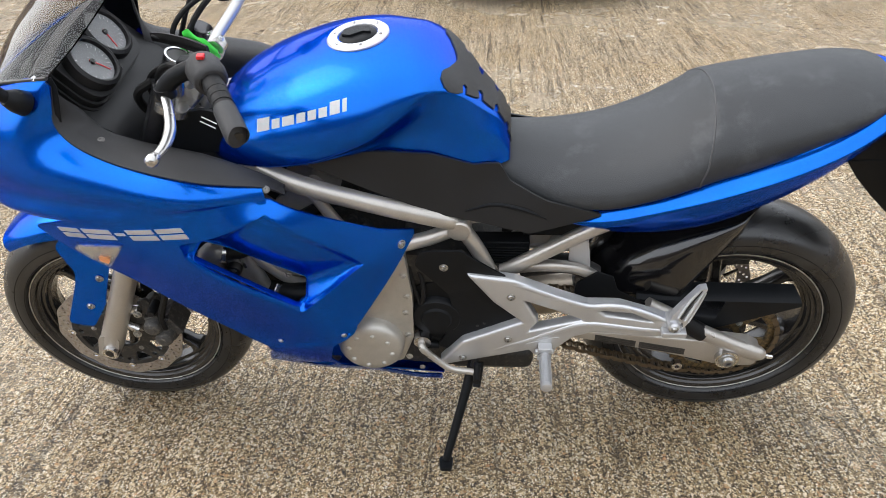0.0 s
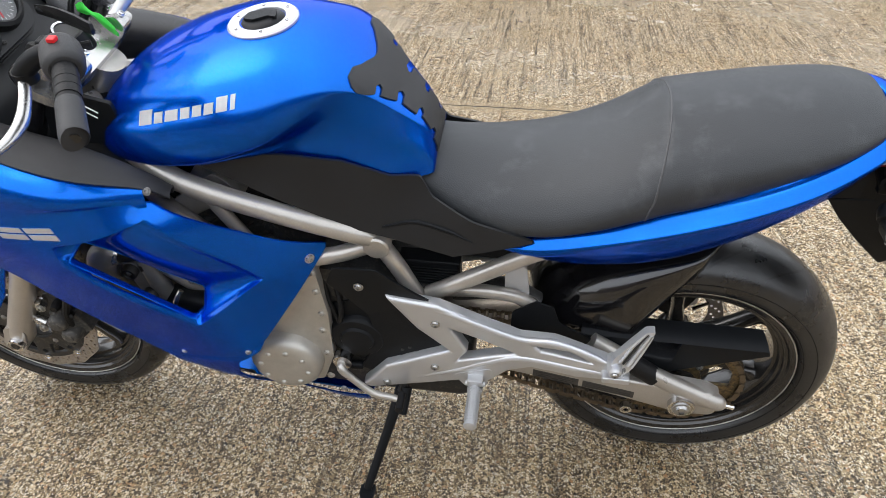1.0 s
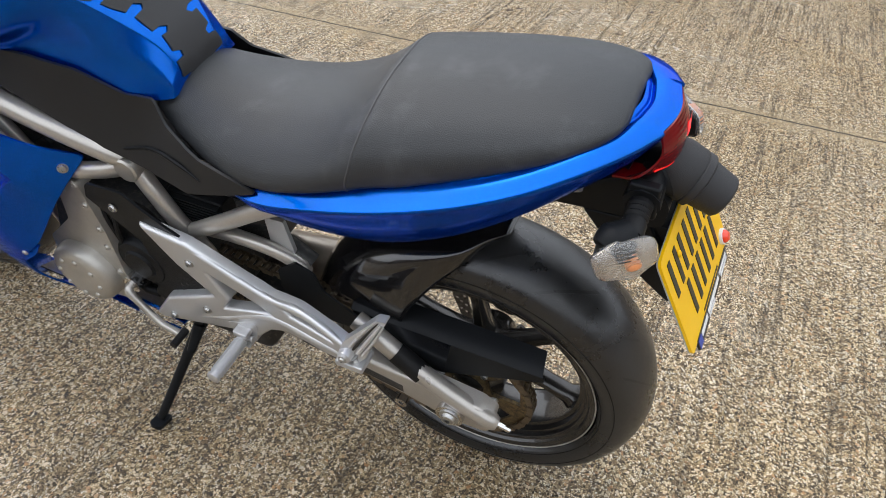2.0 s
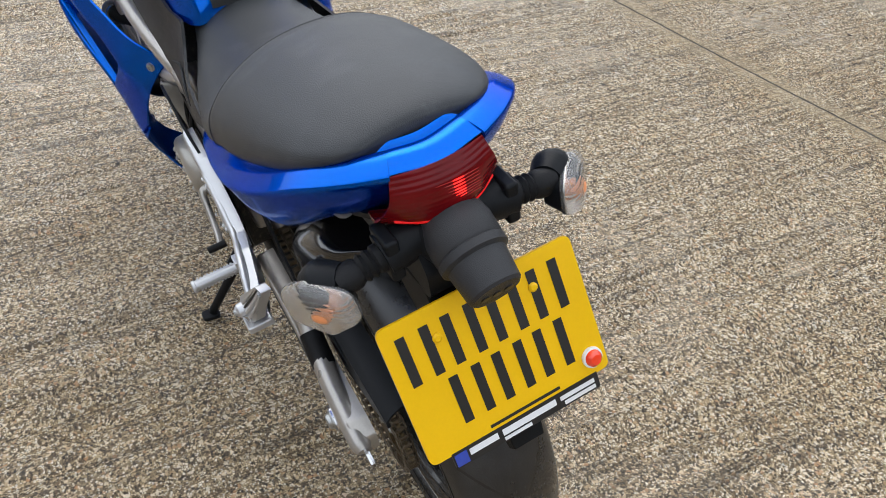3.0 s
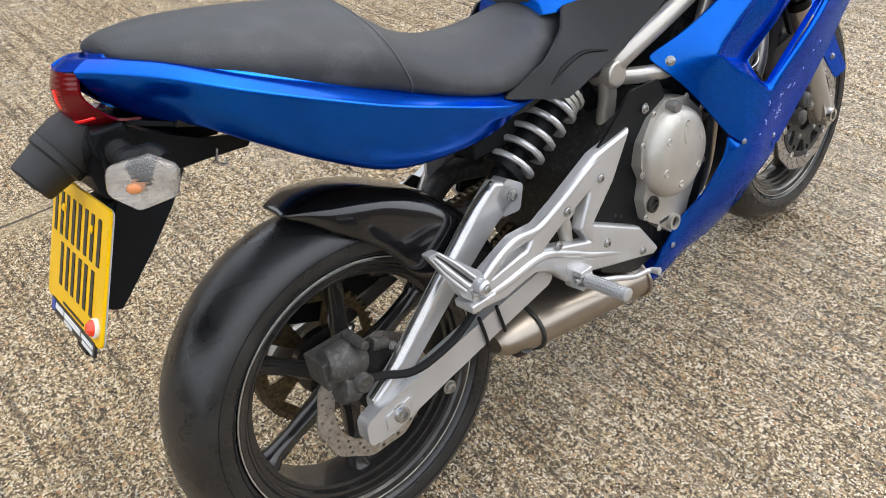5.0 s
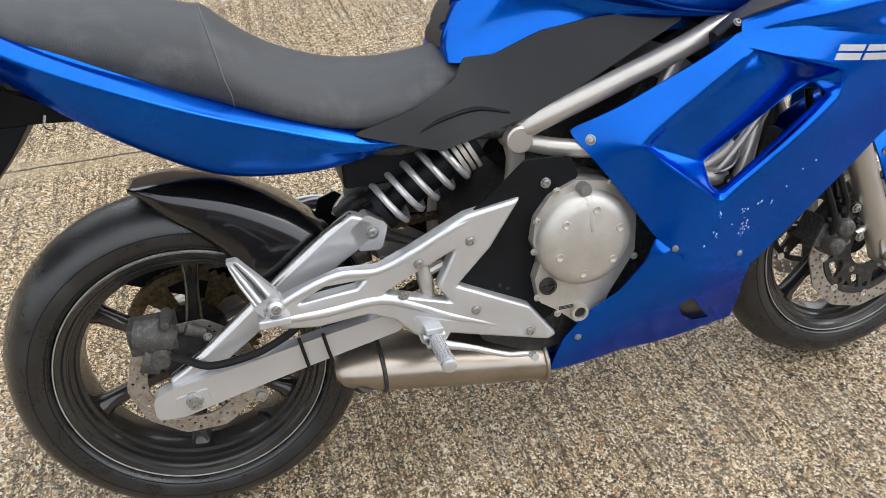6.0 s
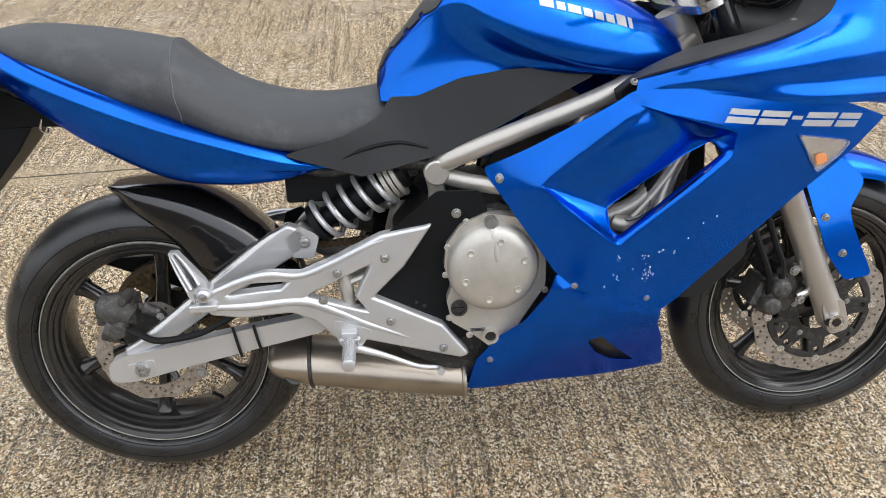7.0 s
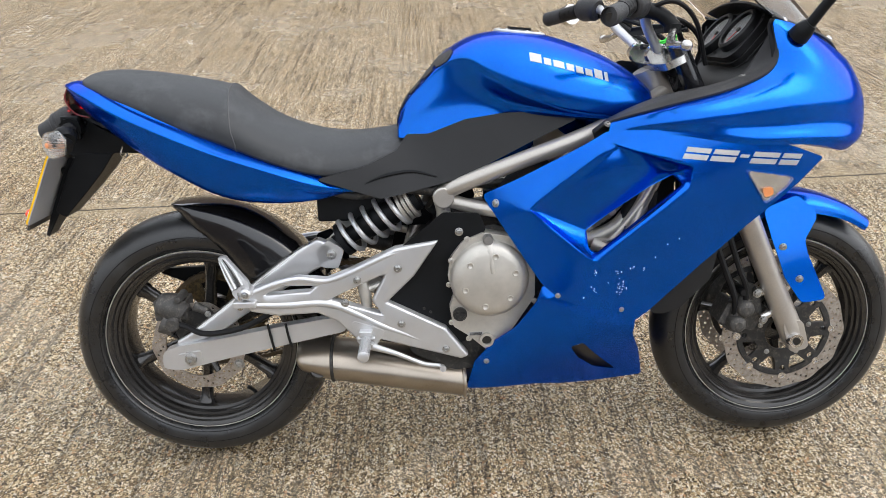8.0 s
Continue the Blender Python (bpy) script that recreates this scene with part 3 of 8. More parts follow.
def rim_profile(h):
    return [(0.229, h), (0.229, h - 0.005), (0.213, h - 0.010), (0.200, h - 0.028), (0.196, 0), (0.200, -h + 0.028), (0.213, -h + 0.010), (0.229, -h + 0.005), (0.229, -h),
            (0.224, -h - 0.002), (0.216, -h + 0.001), (0.2125, -h + 0.006), (0.2075, -h + 0.008), (0.205, -h + 0.016), (0.199, -h + 0.0175), (0.1965, -h + 0.028), (0.190, -h + 0.030), (0.185, 0),
            (0.190, h - 0.030), (0.1965, h - 0.028), (0.199, h - 0.0175), (0.205, h - 0.016), (0.2075, h - 0.008), (0.2125, h - 0.006), (0.216, h - 0.001), (0.224, h + 0.002)]


def cast_wheel(name, label, cx, cz, half, phase, hub_half, spoke_w):
    """Cast wheel: rim with lips and well, hub and six tapering spokes."""
    wheel = part(name, turned(rim_profile(half), cx, cz, 80, True), WHEEL, bike, label, sharp=24)
    part("hub", turned([(0.012, -hub_half), (0.036, -hub_half), (0.040, -hub_half + 0.006), (0.046, -0.02), (0.046, 0.02), (0.040, hub_half - 0.006), (0.036, hub_half), (0.012, hub_half)], cx, cz, 32, True), WHEEL, wheel)
    for s in (1, -1):
        ring = [(cx + 0.2275 * math.cos(2 * math.pi * k / 40), (half + 0.001) * s, cz + 0.2275 * math.sin(2 * math.pi * k / 40)) for k in range(40)]
        part("rim_edge", tube(ring, 0.0014, 6, 3, closed=True), ALLOY, wheel, "worn bright rim edge")
        ring = [(cx + 0.207 * math.cos(2 * math.pi * k / 40), (half - 0.0085) * s, cz + 0.207 * math.sin(2 * math.pi * k / 40)) for k in range(40)]
        part("rim_bead", tube(ring, 0.0018, 6, 3, closed=True), WHEEL, wheel)
        ring = [(cx + 0.2135 * math.cos(2 * math.pi * k / 40), (half - 0.0085) * s, cz + 0.2135 * math.sin(2 * math.pi * k / 40)) for k in range(40)]
        part("rim_step", tube(ring, 0.0012, 6, 3, closed=True), WHEEL, wheel)
    for j in range(6):
        w = radians(phase + 60 * j)
        b = bmesh.new()
        vs = []
        for r, a, d in ((0.036, spoke_w * 1.5, 0.026), (0.07, spoke_w * 1.05, 0.020), (0.13, spoke_w * 0.85, 0.016), (0.175, spoke_w, 0.018), (0.192, spoke_w * 1.5, 0.026)):
            ring = []
            for ca, sd in ((-1, -0.55), (-0.55, -1), (0.55, -1), (1, -0.55), (1, 0.55), (0.55, 1), (-0.55, 1), (-1, 0.55)):
                ring.append(b.verts.new((cx + r * math.cos(w) - ca * a * math.sin(w), sd * d, cz + r * math.sin(w) + ca * a * math.cos(w))))
            vs.append(ring)
        for p, q in zip(vs, vs[1:]):
            for i in range(8):
                b.faces.new((p[i], p[(i + 1) % 8], q[(i + 1) % 8], q[i]))
        part("spoke", b, WHEEL, wheel, sharp=50)
    return wheel


def tyre(cx, cz, R, half, bead):
    """Fat round-shouldered tyre."""
    d = R - 0.214
    side = [(0.222, bead - 0.006), (0.2285, bead - 0.001), (0.2315, bead + 0.005), (0.214 + 0.245 * d, half * 0.945), (0.214 + 0.40 * d, half), (0.214 + 0.55 * d, half * 0.985),
            (0.214 + 0.72 * d, half * 0.88), (0.214 + 0.86 * d, half * 0.66), (0.214 + 0.95 * d, half * 0.38), (0.214 + 0.99 * d, half * 0.16)]
    prof = side + [(R, 0)] + [(r, -y) for r, y in reversed(side)]
    fine = [tuple(p) for p in spline(prof, 3)]
    return turned(fine + [(0.209, -bead + 0.01), (0.209, bead - 0.01)], cx, cz, 96, True)


def sidewall(wheel, cx, cz, R, half):
    # raised rings moulded on both sidewalls
    d = R - 0.214
    for s in (1, -1):
        for r, y in ((0.214 + 0.25 * d, half * 0.955), (0.214 + 0.50 * d, half * 0.997)):
            ring = [(cx + r * math.cos(2 * math.pi * k / 40), y * s, cz + r * math.sin(2 * math.pi * k / 40)) for k in range(40)]
            part("sidewall_ring", tube(ring, 0.0011, 6, 3, closed=True), RUBBER, wheel)


rear_wheel = cast_wheel("rear_wheel", "six-spoke dark bronze-grey cast wheel", 0, 0.312, 0.066, 22, 0.055, 0.014)
part("tyre", tyre(0, 0.312, 0.312, 0.080, 0.062), REAR_TYRE, rear_wheel, "wide worn black tyre with slanting grooves")
sidewall(rear_wheel, 0, 0.312, 0.312, 0.080)
part("brake_disc", disc_plate(0, 0.312, -0.090, 0.112, 0.078, 10, (0.0855, 0.0935, 0.1015), 20), STEEL, rear_wheel, "drilled petal-edged steel disc")
for j in range(5):
    w = radians(72 * j + 10)
    c, s = math.cos(w), math.sin(w)
    part("disc_arm", tube([(0.045 * c, -0.08, 0.312 + 0.045 * s), (0.082 * c, -0.087, 0.312 + 0.082 * s)], [0.010, 0.007], 8, 2, squash=0.5), WHEEL, rear_wheel)
part("valve", tube([(0.19 * math.cos(-1.0), -0.02, 0.312 + 0.19 * math.sin(-1.0)), (0.165 * math.cos(-1.0), -0.035, 0.312 + 0.165 * math.sin(-1.0))], 0.004, 8, 2), RUBBER, rear_wheel)


def sprocket(cx, cz, y, r, teeth, r_in):
    o = []
    for j in range(teeth * 4):
        w = 2 * math.pi * j / (teeth * 4)
        o.append((cx + (r + (0.004 if j % 4 in (0, 1) else -0.004)) * math.cos(w), cz + (r + (0.004 if j % 4 in (0, 1) else -0.004)) * math.sin(w)))
    holes = [circle(cx, cz, r_in * 0.45, 24)]
    for j in range(5):
        w = 2 * math.pi * j / 5 + 0.3
        a, b, h = r_in * 0.72, r * 0.83, 0.34
        holes.append([(cx + q * math.cos(w + k), cz + q * math.sin(w + k)) for q, k in ((a, -h * 1.2), (b, -h * 1.15), (b * 1.04, 0), (b, h * 1.15), (a, h * 1.2), (a * 0.92, 0))])
    return plate(o, y - 0.003, y + 0.003, holes)


part("sprocket", sprocket(0, 0.312, 0.094, 0.122, 46, 0.066), GOLD, rear_wheel, "worn gold rear sprocket")
part("sprocket_carrier", turned([(0.02, 0.055), (0.062, 0.058), (0.062, 0.075), (0.045, 0.086), (0.03, 0.098), (0.012, 0.101)], 0, 0.312, 28), WHEEL, rear_wheel)
for j in range(5):
    w = 2 * math.pi * j / 5 + 0.93
    bolt(rear_wheel, 0.056 * math.cos(w), 0.097, 0.312 + 0.056 * math.sin(w), 0.007)

FX, FZ = 1.41, 0.286
front_wheel = cast_wheel("front_wheel", "six-spoke dark bronze-grey cast front wheel", FX, FZ, 0.050, 46, 0.05, 0.012)
part("tyre", tyre(FX, FZ, 0.302, 0.061, 0.047), FRONT_TYRE, front_wheel, "worn black front tyre with slanting grooves")
sidewall(front_wheel, FX, FZ, 0.300, 0.061)
for s in (1, -1):
    y = 0.087 * s
    part("brake_disc", disc_plate(FX, FZ, y, 0.150, 0.116, 12, (0.123, 0.132, 0.141), 26), STEEL, front_wheel, "large drilled petal-edged disc")
    web = [circle(FX, FZ, 0.046, 24)]
    for j in range(8):
        w0 = 2 * math.pi * j / 8 + 0.06
        web.append(fillet([(FX + r * math.cos(w0 + k), FZ + r * math.sin(w0 + k), 0.004) for r, k in ((0.070, 0.27), (0.070, 0.51), (0.103, 0.62), (0.103, 0.16))], 2))
        web.append(circle(FX + 0.096 * math.cos(w0), FZ + 0.096 * math.sin(w0), 0.007, 10))
    part("disc_carrier", plate(circle(FX, FZ, 0.1145, 64), y - 0.004, y + 0.004, web), DARKMETAL, front_wheel, bevel=0.001)
    for j in range(8):
        w = 2 * math.pi * (j * 8 + 0.5) / 64
        part("disc_button", turned([(0, y + 0.006 * s), (0.0045, y + 0.006 * s), (0.0045, y + 0.0075 * s), (0.0095, y + 0.0075 * s), (0.0095, y - 0.006 * s), (0, y - 0.006 * s)], FX + 0.116 * math.cos(w), FZ + 0.116 * math.sin(w), 14), CHROME, front_wheel)
    for j in range(5):
        w = 2 * math.pi * j / 5 + 0.3
        bolt(front_wheel, FX + 0.062 * math.cos(w), y + 0.004 * s, FZ + 0.062 * math.sin(w), 0.006, s)

# ---- fork and front brakes ----
for s in (1, -1):
    leg = part("fork_leg", tube([(1.418, 0.122 * s, 0.283), (1.402, 0.122 * s, 0.322), (1.34, 0.122 * s, 0.456), (1.274, 0.122 * s, 0.602)], [0.024, 0.028, 0.026, 0.027], 20, 5), FRAME, bike, "champagne-silver fork slider")
    part("axle_lug", plate(fillet([(1.375, 0.335, 0.02), (1.425, 0.34, 0.02), (1.448, 0.268, 0.015), (1.405, 0.255, 0.015)]), 0.100 * s, 0.146 * s), FRAME, leg, bevel=0.005)
    part("axle_end", turned([(0, 0.150 * s), (0.009, 0.150 * s), (0.010, 0.157 * s), (0.017, 0.157 * s), (0.0185, 0.14 * s)], FX, FZ + 0.004, 20), CHROME, leg)
    # flat black disc: the shade inside the hollow axle, put in as colour
    part("axle_bore", turned([(0, 0.1575 * s), (0.0085, 0.1575 * s), (0.0085, 0.150 * s)], FX, FZ + 0.004, 18), INK, leg)
    part("fork_seal", tube([(1.276, 0.122 * s, 0.598), (1.268, 0.122 * s, 0.616)], 0.029, 20, 2), RUBBER, leg)
    part("fork_tube", tube([(1.27, 0.122 * s, 0.61), (1.098, 0.112 * s, 0.975)], 0.0215, 20, 3), surf("dark_fork_tube", (0.014, 0.014, 0.016), 0.2, 0.2, coat=0.4) if s > 0 else bpy.data.materials["dark_fork_tube"], leg)
    lobe = [(0, 0.153 * s), (0.013, 0.153 * s), (0.018, 0.150 * s), (0.0205, 0.144 * s), (0.0215, 0.108 * s), (0.0215, 0.100 * s)]
    cal = part("front_caliper", join(turned(lobe, 1.288, 0.370, 20), turned(lobe, 1.271, 0.333, 20),
               tube([(1.296, 0.117 * s, 0.392), (1.279, 0.120 * s, 0.352), (1.262, 0.117 * s, 0.312)], [0.019, 0.024, 0.017], 12, 4),
               tube([(1.315, 0.066 * s, 0.395), (1.288, 0.066 * s, 0.345), (1.270, 0.066 * s, 0.300)], [0.014, 0.022, 0.014], 10, 4),
               box(1.243, 1.268, 0.060 * s, 0.125 * s, 0.325, 0.385, Matrix.Translation((1.255, 0, 0.355)) @ Matrix.Rotation(radians(24), 4, "Y") @ Matrix.Translation((-1.255, 0, -0.355)))), CALIPER, bike, "dusty grey twin-piston brake caliper", bevel=0.003)
    for lz in (0.370, 0.333):
        part("piston_cap", turned([(0, 0.1545 * s), (0.009, 0.1545 * s), (0.010, 0.1535 * s), (0.010, 0.150 * s)], 1.288 if lz > 0.35 else 1.271, lz, 16), CALIPER, cal)
    part("slide_pin", tube([(1.283, 0.10 * s, 0.410), (1.283, 0.128 * s, 0.410), (1.283, 0.140 * s, 0.410)], [0.010, 0.011, 0.008], 12, 3), RUBBER, cal)
    part("bleed_nipple", tube([(1.258, 0.125 * s, 0.385), (1.250, 0.140 * s, 0.395)], [0.006, 0.004], 8, 2), RUBBER, cal)
    for bx, bz, ex, ez in ((1.316, 0.405, 1.362, 0.396), (1.336, 0.338, 1.375, 0.352)):
        part("caliper_lug", tube([(ex, 0.112 * s, ez), ((bx + ex) / 2, 0.118 * s, (bz + ez) / 2 + 0.003), (bx, 0.120 * s, bz)], [0.013, 0.010, 0.0125], 12, 4), POLISHED, cal)
        bolt(cal, bx, 0.134 * s, bz, 0.0095, s)
    part("caliper_bracket", plate(fillet([(1.300, 0.425, 0.01), (1.325, 0.415, 0.01), (1.350, 0.335, 0.01), (1.325, 0.300, 0.01), (1.285, 0.310, 0.01)]), 0.098 * s, 0.106 * s), CALIPER, cal)
    part("brake_hose", tube([(1.19, 0.10 * s, 0.66), (1.205, 0.115 * s, 0.56), (1.235, 0.13 * s, 0.47), (1.262, 0.135 * s, 0.40), (1.268, 0.13 * s, 0.345)], 0.0075, 8, 6), RUBBER, bike)
part("brake_hose", tube([(1.225, -0.10, 0.66), (1.24, -0.12, 0.56), (1.268, -0.135, 0.47), (1.288, -0.135, 0.42), (1.29, -0.13, 0.36)], 0.007, 8, 6), RUBBER, bike)

# front mudguard: a hoop over the tyre with a flange down each fork leg
def fender_rows(c0, c1, n, half, drop, gap, cx, cz, R):
    rows = []
    for i in range(n):
        w = radians(c0 + (c1 - c0) * i / (n - 1))
        u = i / (n - 1)
        hw = half * (0.62 + 0.38 * math.sin(math.pi * min(1, 0.12 + u * 1.2)) ** 0.5)
        row = []
        for v, k in ((-1, 1), (-0.93, 0.5), (-0.6, 0.1), (0, 0), (0.6, 0.1), (0.93, 0.5), (1, 1)):
            r = R + gap - drop * k * (0.55 + 0.45 * u)
            row.append((cx + r * math.cos(w), v * hw, cz + r * math.sin(w)))
        rows.append(row)
    return rows


mud = part("front_mudguard", skin(fender_rows(52, 128, 8, 0.082, 0.06, 0.026, FX, 0.300, 0.300), 4, thick=0.004), BLUE, bike, "glossy metallic blue front mudguard")
for s in (1, -1):
    fl = blend([(1.33, 0.60, 0.105), (1.40, 0.62, 0.10), (1.366, 0.516, 0.133), (1.406, 0.441, 0.145), (1.464, 0.406, 0.150), (1.43, 0.54, 0.125)])
    o = fillet([(1.325, 0.600, 0.02), (1.405, 0.630, 0.02), (1.452, 0.585, 0.02), (1.418, 0.530, 0.02), (1.425, 0.500, 0.02), (1.472, 0.392, 0.012), (1.412, 0.386, 0.015), (1.372, 0.445, 0.03), (1.340, 0.540, 0.02)])
    flange = part("mudguard_flange", shell(o, fl, 0.004, step=0.02, side=s), BLUE, mud, bevel=0.0012)
    for bx, bz in ((1.366, 0.516), (1.406, 0.441)):
        bolt(mud, bx, (fl(bx, bz)) * s, bz, 0.0085, s)

# ---- swingarm, chain, rear brake ----
arm_r = part("swingarm", plate(fillet([(-0.066, 0.286, 0.016), (-0.062, 0.328, 0.018), (-0.03, 0.340, 0.02), (0.06, 0.354, 0.02), (0.21, 0.380, 0.02), (0.36, 0.402, 0.02), (0.36, 0.364, 0.02), (0.22, 0.336, 0.03), (0.10, 0.311, 0.03), (-0.02, 0.283, 0.02)]), -0.132, -0.160), SILVER, bike, "silver painted box-section swingarm", bevel=0.007)
BRACE = [(0.30, 0.572, 0.012), (0.346, 0.552, 0.012), (0.326, 0.516, 0.02), (0.17, 0.428, 0.05), (0.06, 0.358, 0.05), (-0.035, 0.326, 0.008), (-0.032, 0.348, 0.008), (0.03, 0.385, 0.03), (0.157, 0.476, 0.05), (0.255, 0.545, 0.03)]
part("brace_rim", tube([(x, -(0.136 - 0.030 * max(0, min(1, x / 0.28))), z) for x, z in ((0.305, 0.562), (0.255, 0.536), (0.157, 0.467), (0.03, 0.376), (-0.028, 0.342))], [0.011, 0.0118, 0.0118, 0.0118, 0.009], 12, 5), POLISHED, arm_r)
part("swingarm_brace", cast_plate(BRACE, lambda x, z: 0.148 - 0.030 * max(0, min(1, x / 0.28)), 0.024, (), -1, 0.03), SILVER, arm_r, sharp=50)
part("shock_clevis", plate(fillet([(0.295, 0.545, 0.01), (0.325, 0.568, 0.01), (0.36, 0.545, 0.012), (0.345, 0.50, 0.012), (0.305, 0.505, 0.01)]), -0.118, -0.085), SILVER, arm_r, bevel=0.003)
bolt(arm_r, 0.331, -0.118, 0.535, 0.011, -1)
bolt(arm_r, 0.0, -0.160, 0.311, 0.0165, -1)
part("axle_block", plate(fillet([(-0.03, 0.295, 0.006), (-0.028, 0.322, 0.006), (0.024, 0.33, 0.006), (0.026, 0.30, 0.006)]), -0.158, -0.163), SILVER, arm_r, bevel=0.001)
bolt(arm_r, 0.105, -0.150, 0.288, 0.0115, -1)
for bx in (0.192, 0.232):
    part("hose_clip", tube([(bx, -0.162, 0.325 + 0.22 * (bx - 0.2)), (bx - 0.004, -0.164, 0.35), (bx - 0.010, -0.162, 0.388)], 0.0032, 6, 3), RUBBER, arm_r)
part("rear_brake_hose", tube([(-0.045, -0.135, 0.392), (-0.005, -0.145, 0.382), (0.04, -0.165, 0.372), (0.11, -0.168, 0.380), (0.16, -0.165, 0.398), (0.21, -0.155, 0.420), (0.30, -0.13, 0.43)], 0.0068, 8, 6), RUBBER, bike)

BEAM = [(0.36, 0.402, 0.004), (0.30, 0.388, 0.05), (0.20, 0.374, 0.05), (0.05, 0.349, 0.05), (-0.045, 0.333, 0.02), (-0.073, 0.314, 0.012), (-0.067, 0.266, 0.014), (0.0, 0.262, 0.02), (0.10, 0.298, 0.05), (0.20, 0.329, 0.05), (0.30, 0.357, 0.05), (0.36, 0.370, 0.004)]
BEAM = [(x, z + 0.020 * max(0.0, 1 - max(x, 0) / 0.34), r) for x, z, r in BEAM]
arm_l = part("swingarm", cast_plate(BEAM, lambda x, z: 0.160, 0.036, (), 1, 0.05), FRAME, bike, "silver left swingarm beam with dark warning stickers", sharp=50)
part("swingarm_brace", tube([(-0.080, 0.152, 0.318), (-0.066, 0.152, 0.323), (-0.02, 0.151, 0.342), (0.03, 0.149, 0.366), (0.085, 0.144, 0.393), (0.14, 0.138, 0.425), (0.19, 0.132, 0.450)], [0.012, 0.0175, 0.018, 0.0175, 0.0175, 0.0175, 0.0175], 16, 5), FRAME, arm_l)
part("brace_sleeve", tube([(0.062, 0.1455, 0.378), (0.112, 0.1415, 0.410)], 0.0195, 16, 2), RUBBER, arm_l)
part("chain_adjuster", tube([(-0.103, 0.149, 0.306), (-0.07, 0.149, 0.314)], 0.005, 8, 2), CHROME, arm_l)
bolt(arm_l, 0.002, 0.172, 0.318, 0.0165, 1)
part("axle_washer", turned([(0.012, 0.160), (0.026, 0.160), (0.026, 0.172), (0.012, 0.172)], 0.002, 0.318, 24, True), CHROME, arm_l)
part("lifting_bobbin", turned([(0.005, 0.15), (0.012, 0.15), (0.012, 0.163), (0.005, 0.163)], 0.103, 0.282, 16, True), CHROME, arm_l)
cal = part("rear_caliper", join(tube([(-0.075, -0.105, 0.425), (-0.045, -0.108, 0.418), (-0.02, -0.108, 0.40)], [0.026, 0.034, 0.026], 12, 4), tube([(-0.068, -0.118, 0.385), (-0.04, -0.12, 0.372)], [0.026, 0.022], 12, 3),
           box(-0.085, -0.01, -0.118, -0.062, 0.388, 0.436), tube([(0.005, -0.11, 0.42), (0.035, -0.11, 0.405)], [0.012, 0.009], 10, 2), tube([(-0.02, -0.09, 0.446), (-0.02, -0.145, 0.446)], [0.010, 0.008], 12, 3), tube([(-0.05, -0.085, 0.372), (-0.05, -0.14, 0.372)], [0.011, 0.008], 12, 3)), CALIPER, bike, "dusty grey rear brake caliper", bevel=0.003)
part("banjo", turned([(0, -0.150), (0.013, -0.150), (0.016, -0.146), (0.016, -0.125)], -0.038, 0.388, 14), CALIPER, cal)
bolt(cal, 0.038, -0.12, 0.402, 0.007, -1)
bolt(cal, -0.005, -0.13, 0.352, 0.007, -1)
part("caliper_bracket", plate(fillet([(-0.05, 0.36, 0.01), (-0.02, 0.29, 0.02), (0.025, 0.30, 0.02), (0.045, 0.395, 0.012), (0.03, 0.412, 0.012), (-0.03, 0.40, 0.02)]), -0.094, -0.104), DARKMETAL, cal)

# chain of single links round both sprockets
chain_y, r_big, r_small, fx, fz = 0.094, 0.122, 0.040, 0.628, 0.425
dx, dz = fx, fz - 0.312
dist, base = math.hypot(dx, dz), math.atan2(dz, dx)
off = math.asin((r_big - r_small) / dist)
loop = []
for k in range(40):
    w = base + math.pi / 2 - off + (math.pi + 2 * off) * k / 39
    loop.append((r_big * math.cos(w), 0.312 + r_big * math.sin(w)))
loop += [(0.10, 0.198), (0.16, 0.213), (0.22, 0.230), (0.29, 0.252), (0.36, 0.278), (0.44, 0.312), (0.54, 0.352)]
for k in range(14):
    w = base - math.pi / 2 + off + (math.pi - 2 * off) * k / 13
    loop.append((fx + r_small * math.cos(w), fz + r_small * math.sin(w)))
loop.append(loop[0])
seglen = [math.dist(a, b) for a, b in zip(loop, loop[1:])]
total = sum(seglen)
n_links = int(total / 0.01588) // 2 * 2
pins = []
for k in range(n_links):
    d = total * k / n_links
    i = 0
    while d > seglen[i]:
        d -= seglen[i]
        i += 1
    a, b = loop[i], loop[i + 1]
    pins.append((a[0] + (b[0] - a[0]) * d / seglen[i], a[1] + (b[1] - a[1]) * d / seglen[i]))
chain = part("chain", join(*[turned([(0, chain_y - 0.006), (0.005, chain_y - 0.006), (0.005, chain_y + 0.006), (0, chain_y + 0.006)], x, z, 8) for x, z in pins]), CHAIN, bike, "oily drive chain with brassy links")
link_mesh = []
for w in (0.0085, 0.0115):
    o = fillet([(-0.0125, -0.007, 0.006), (-0.0125, 0.007, 0.006), (0, 0.0048), (0.0125, 0.007, 0.006), (0.0125, -0.007, 0.006), (0, -0.0048)], 3)
    ob = part("link", join(plate(o, w - 0.0018, w), plate(o, -w, -w + 0.0018)), CHAIN, None)
    link_mesh.append(ob.data)
    bpy.data.objects.remove(ob)
for k in range(n_links):
    (x0, z0), (x1, z1) = pins[k], pins[(k + 1) % n_links]
    ob = new("link", link_mesh[k % 2])
    ob.parent = chain
    ob.matrix_local = Matrix.Translation(((x0 + x1) / 2, chain_y, (z0 + z1) / 2)) @ Matrix.Rotation(-math.atan2(z1 - z0, x1 - x0), 4, "Y")

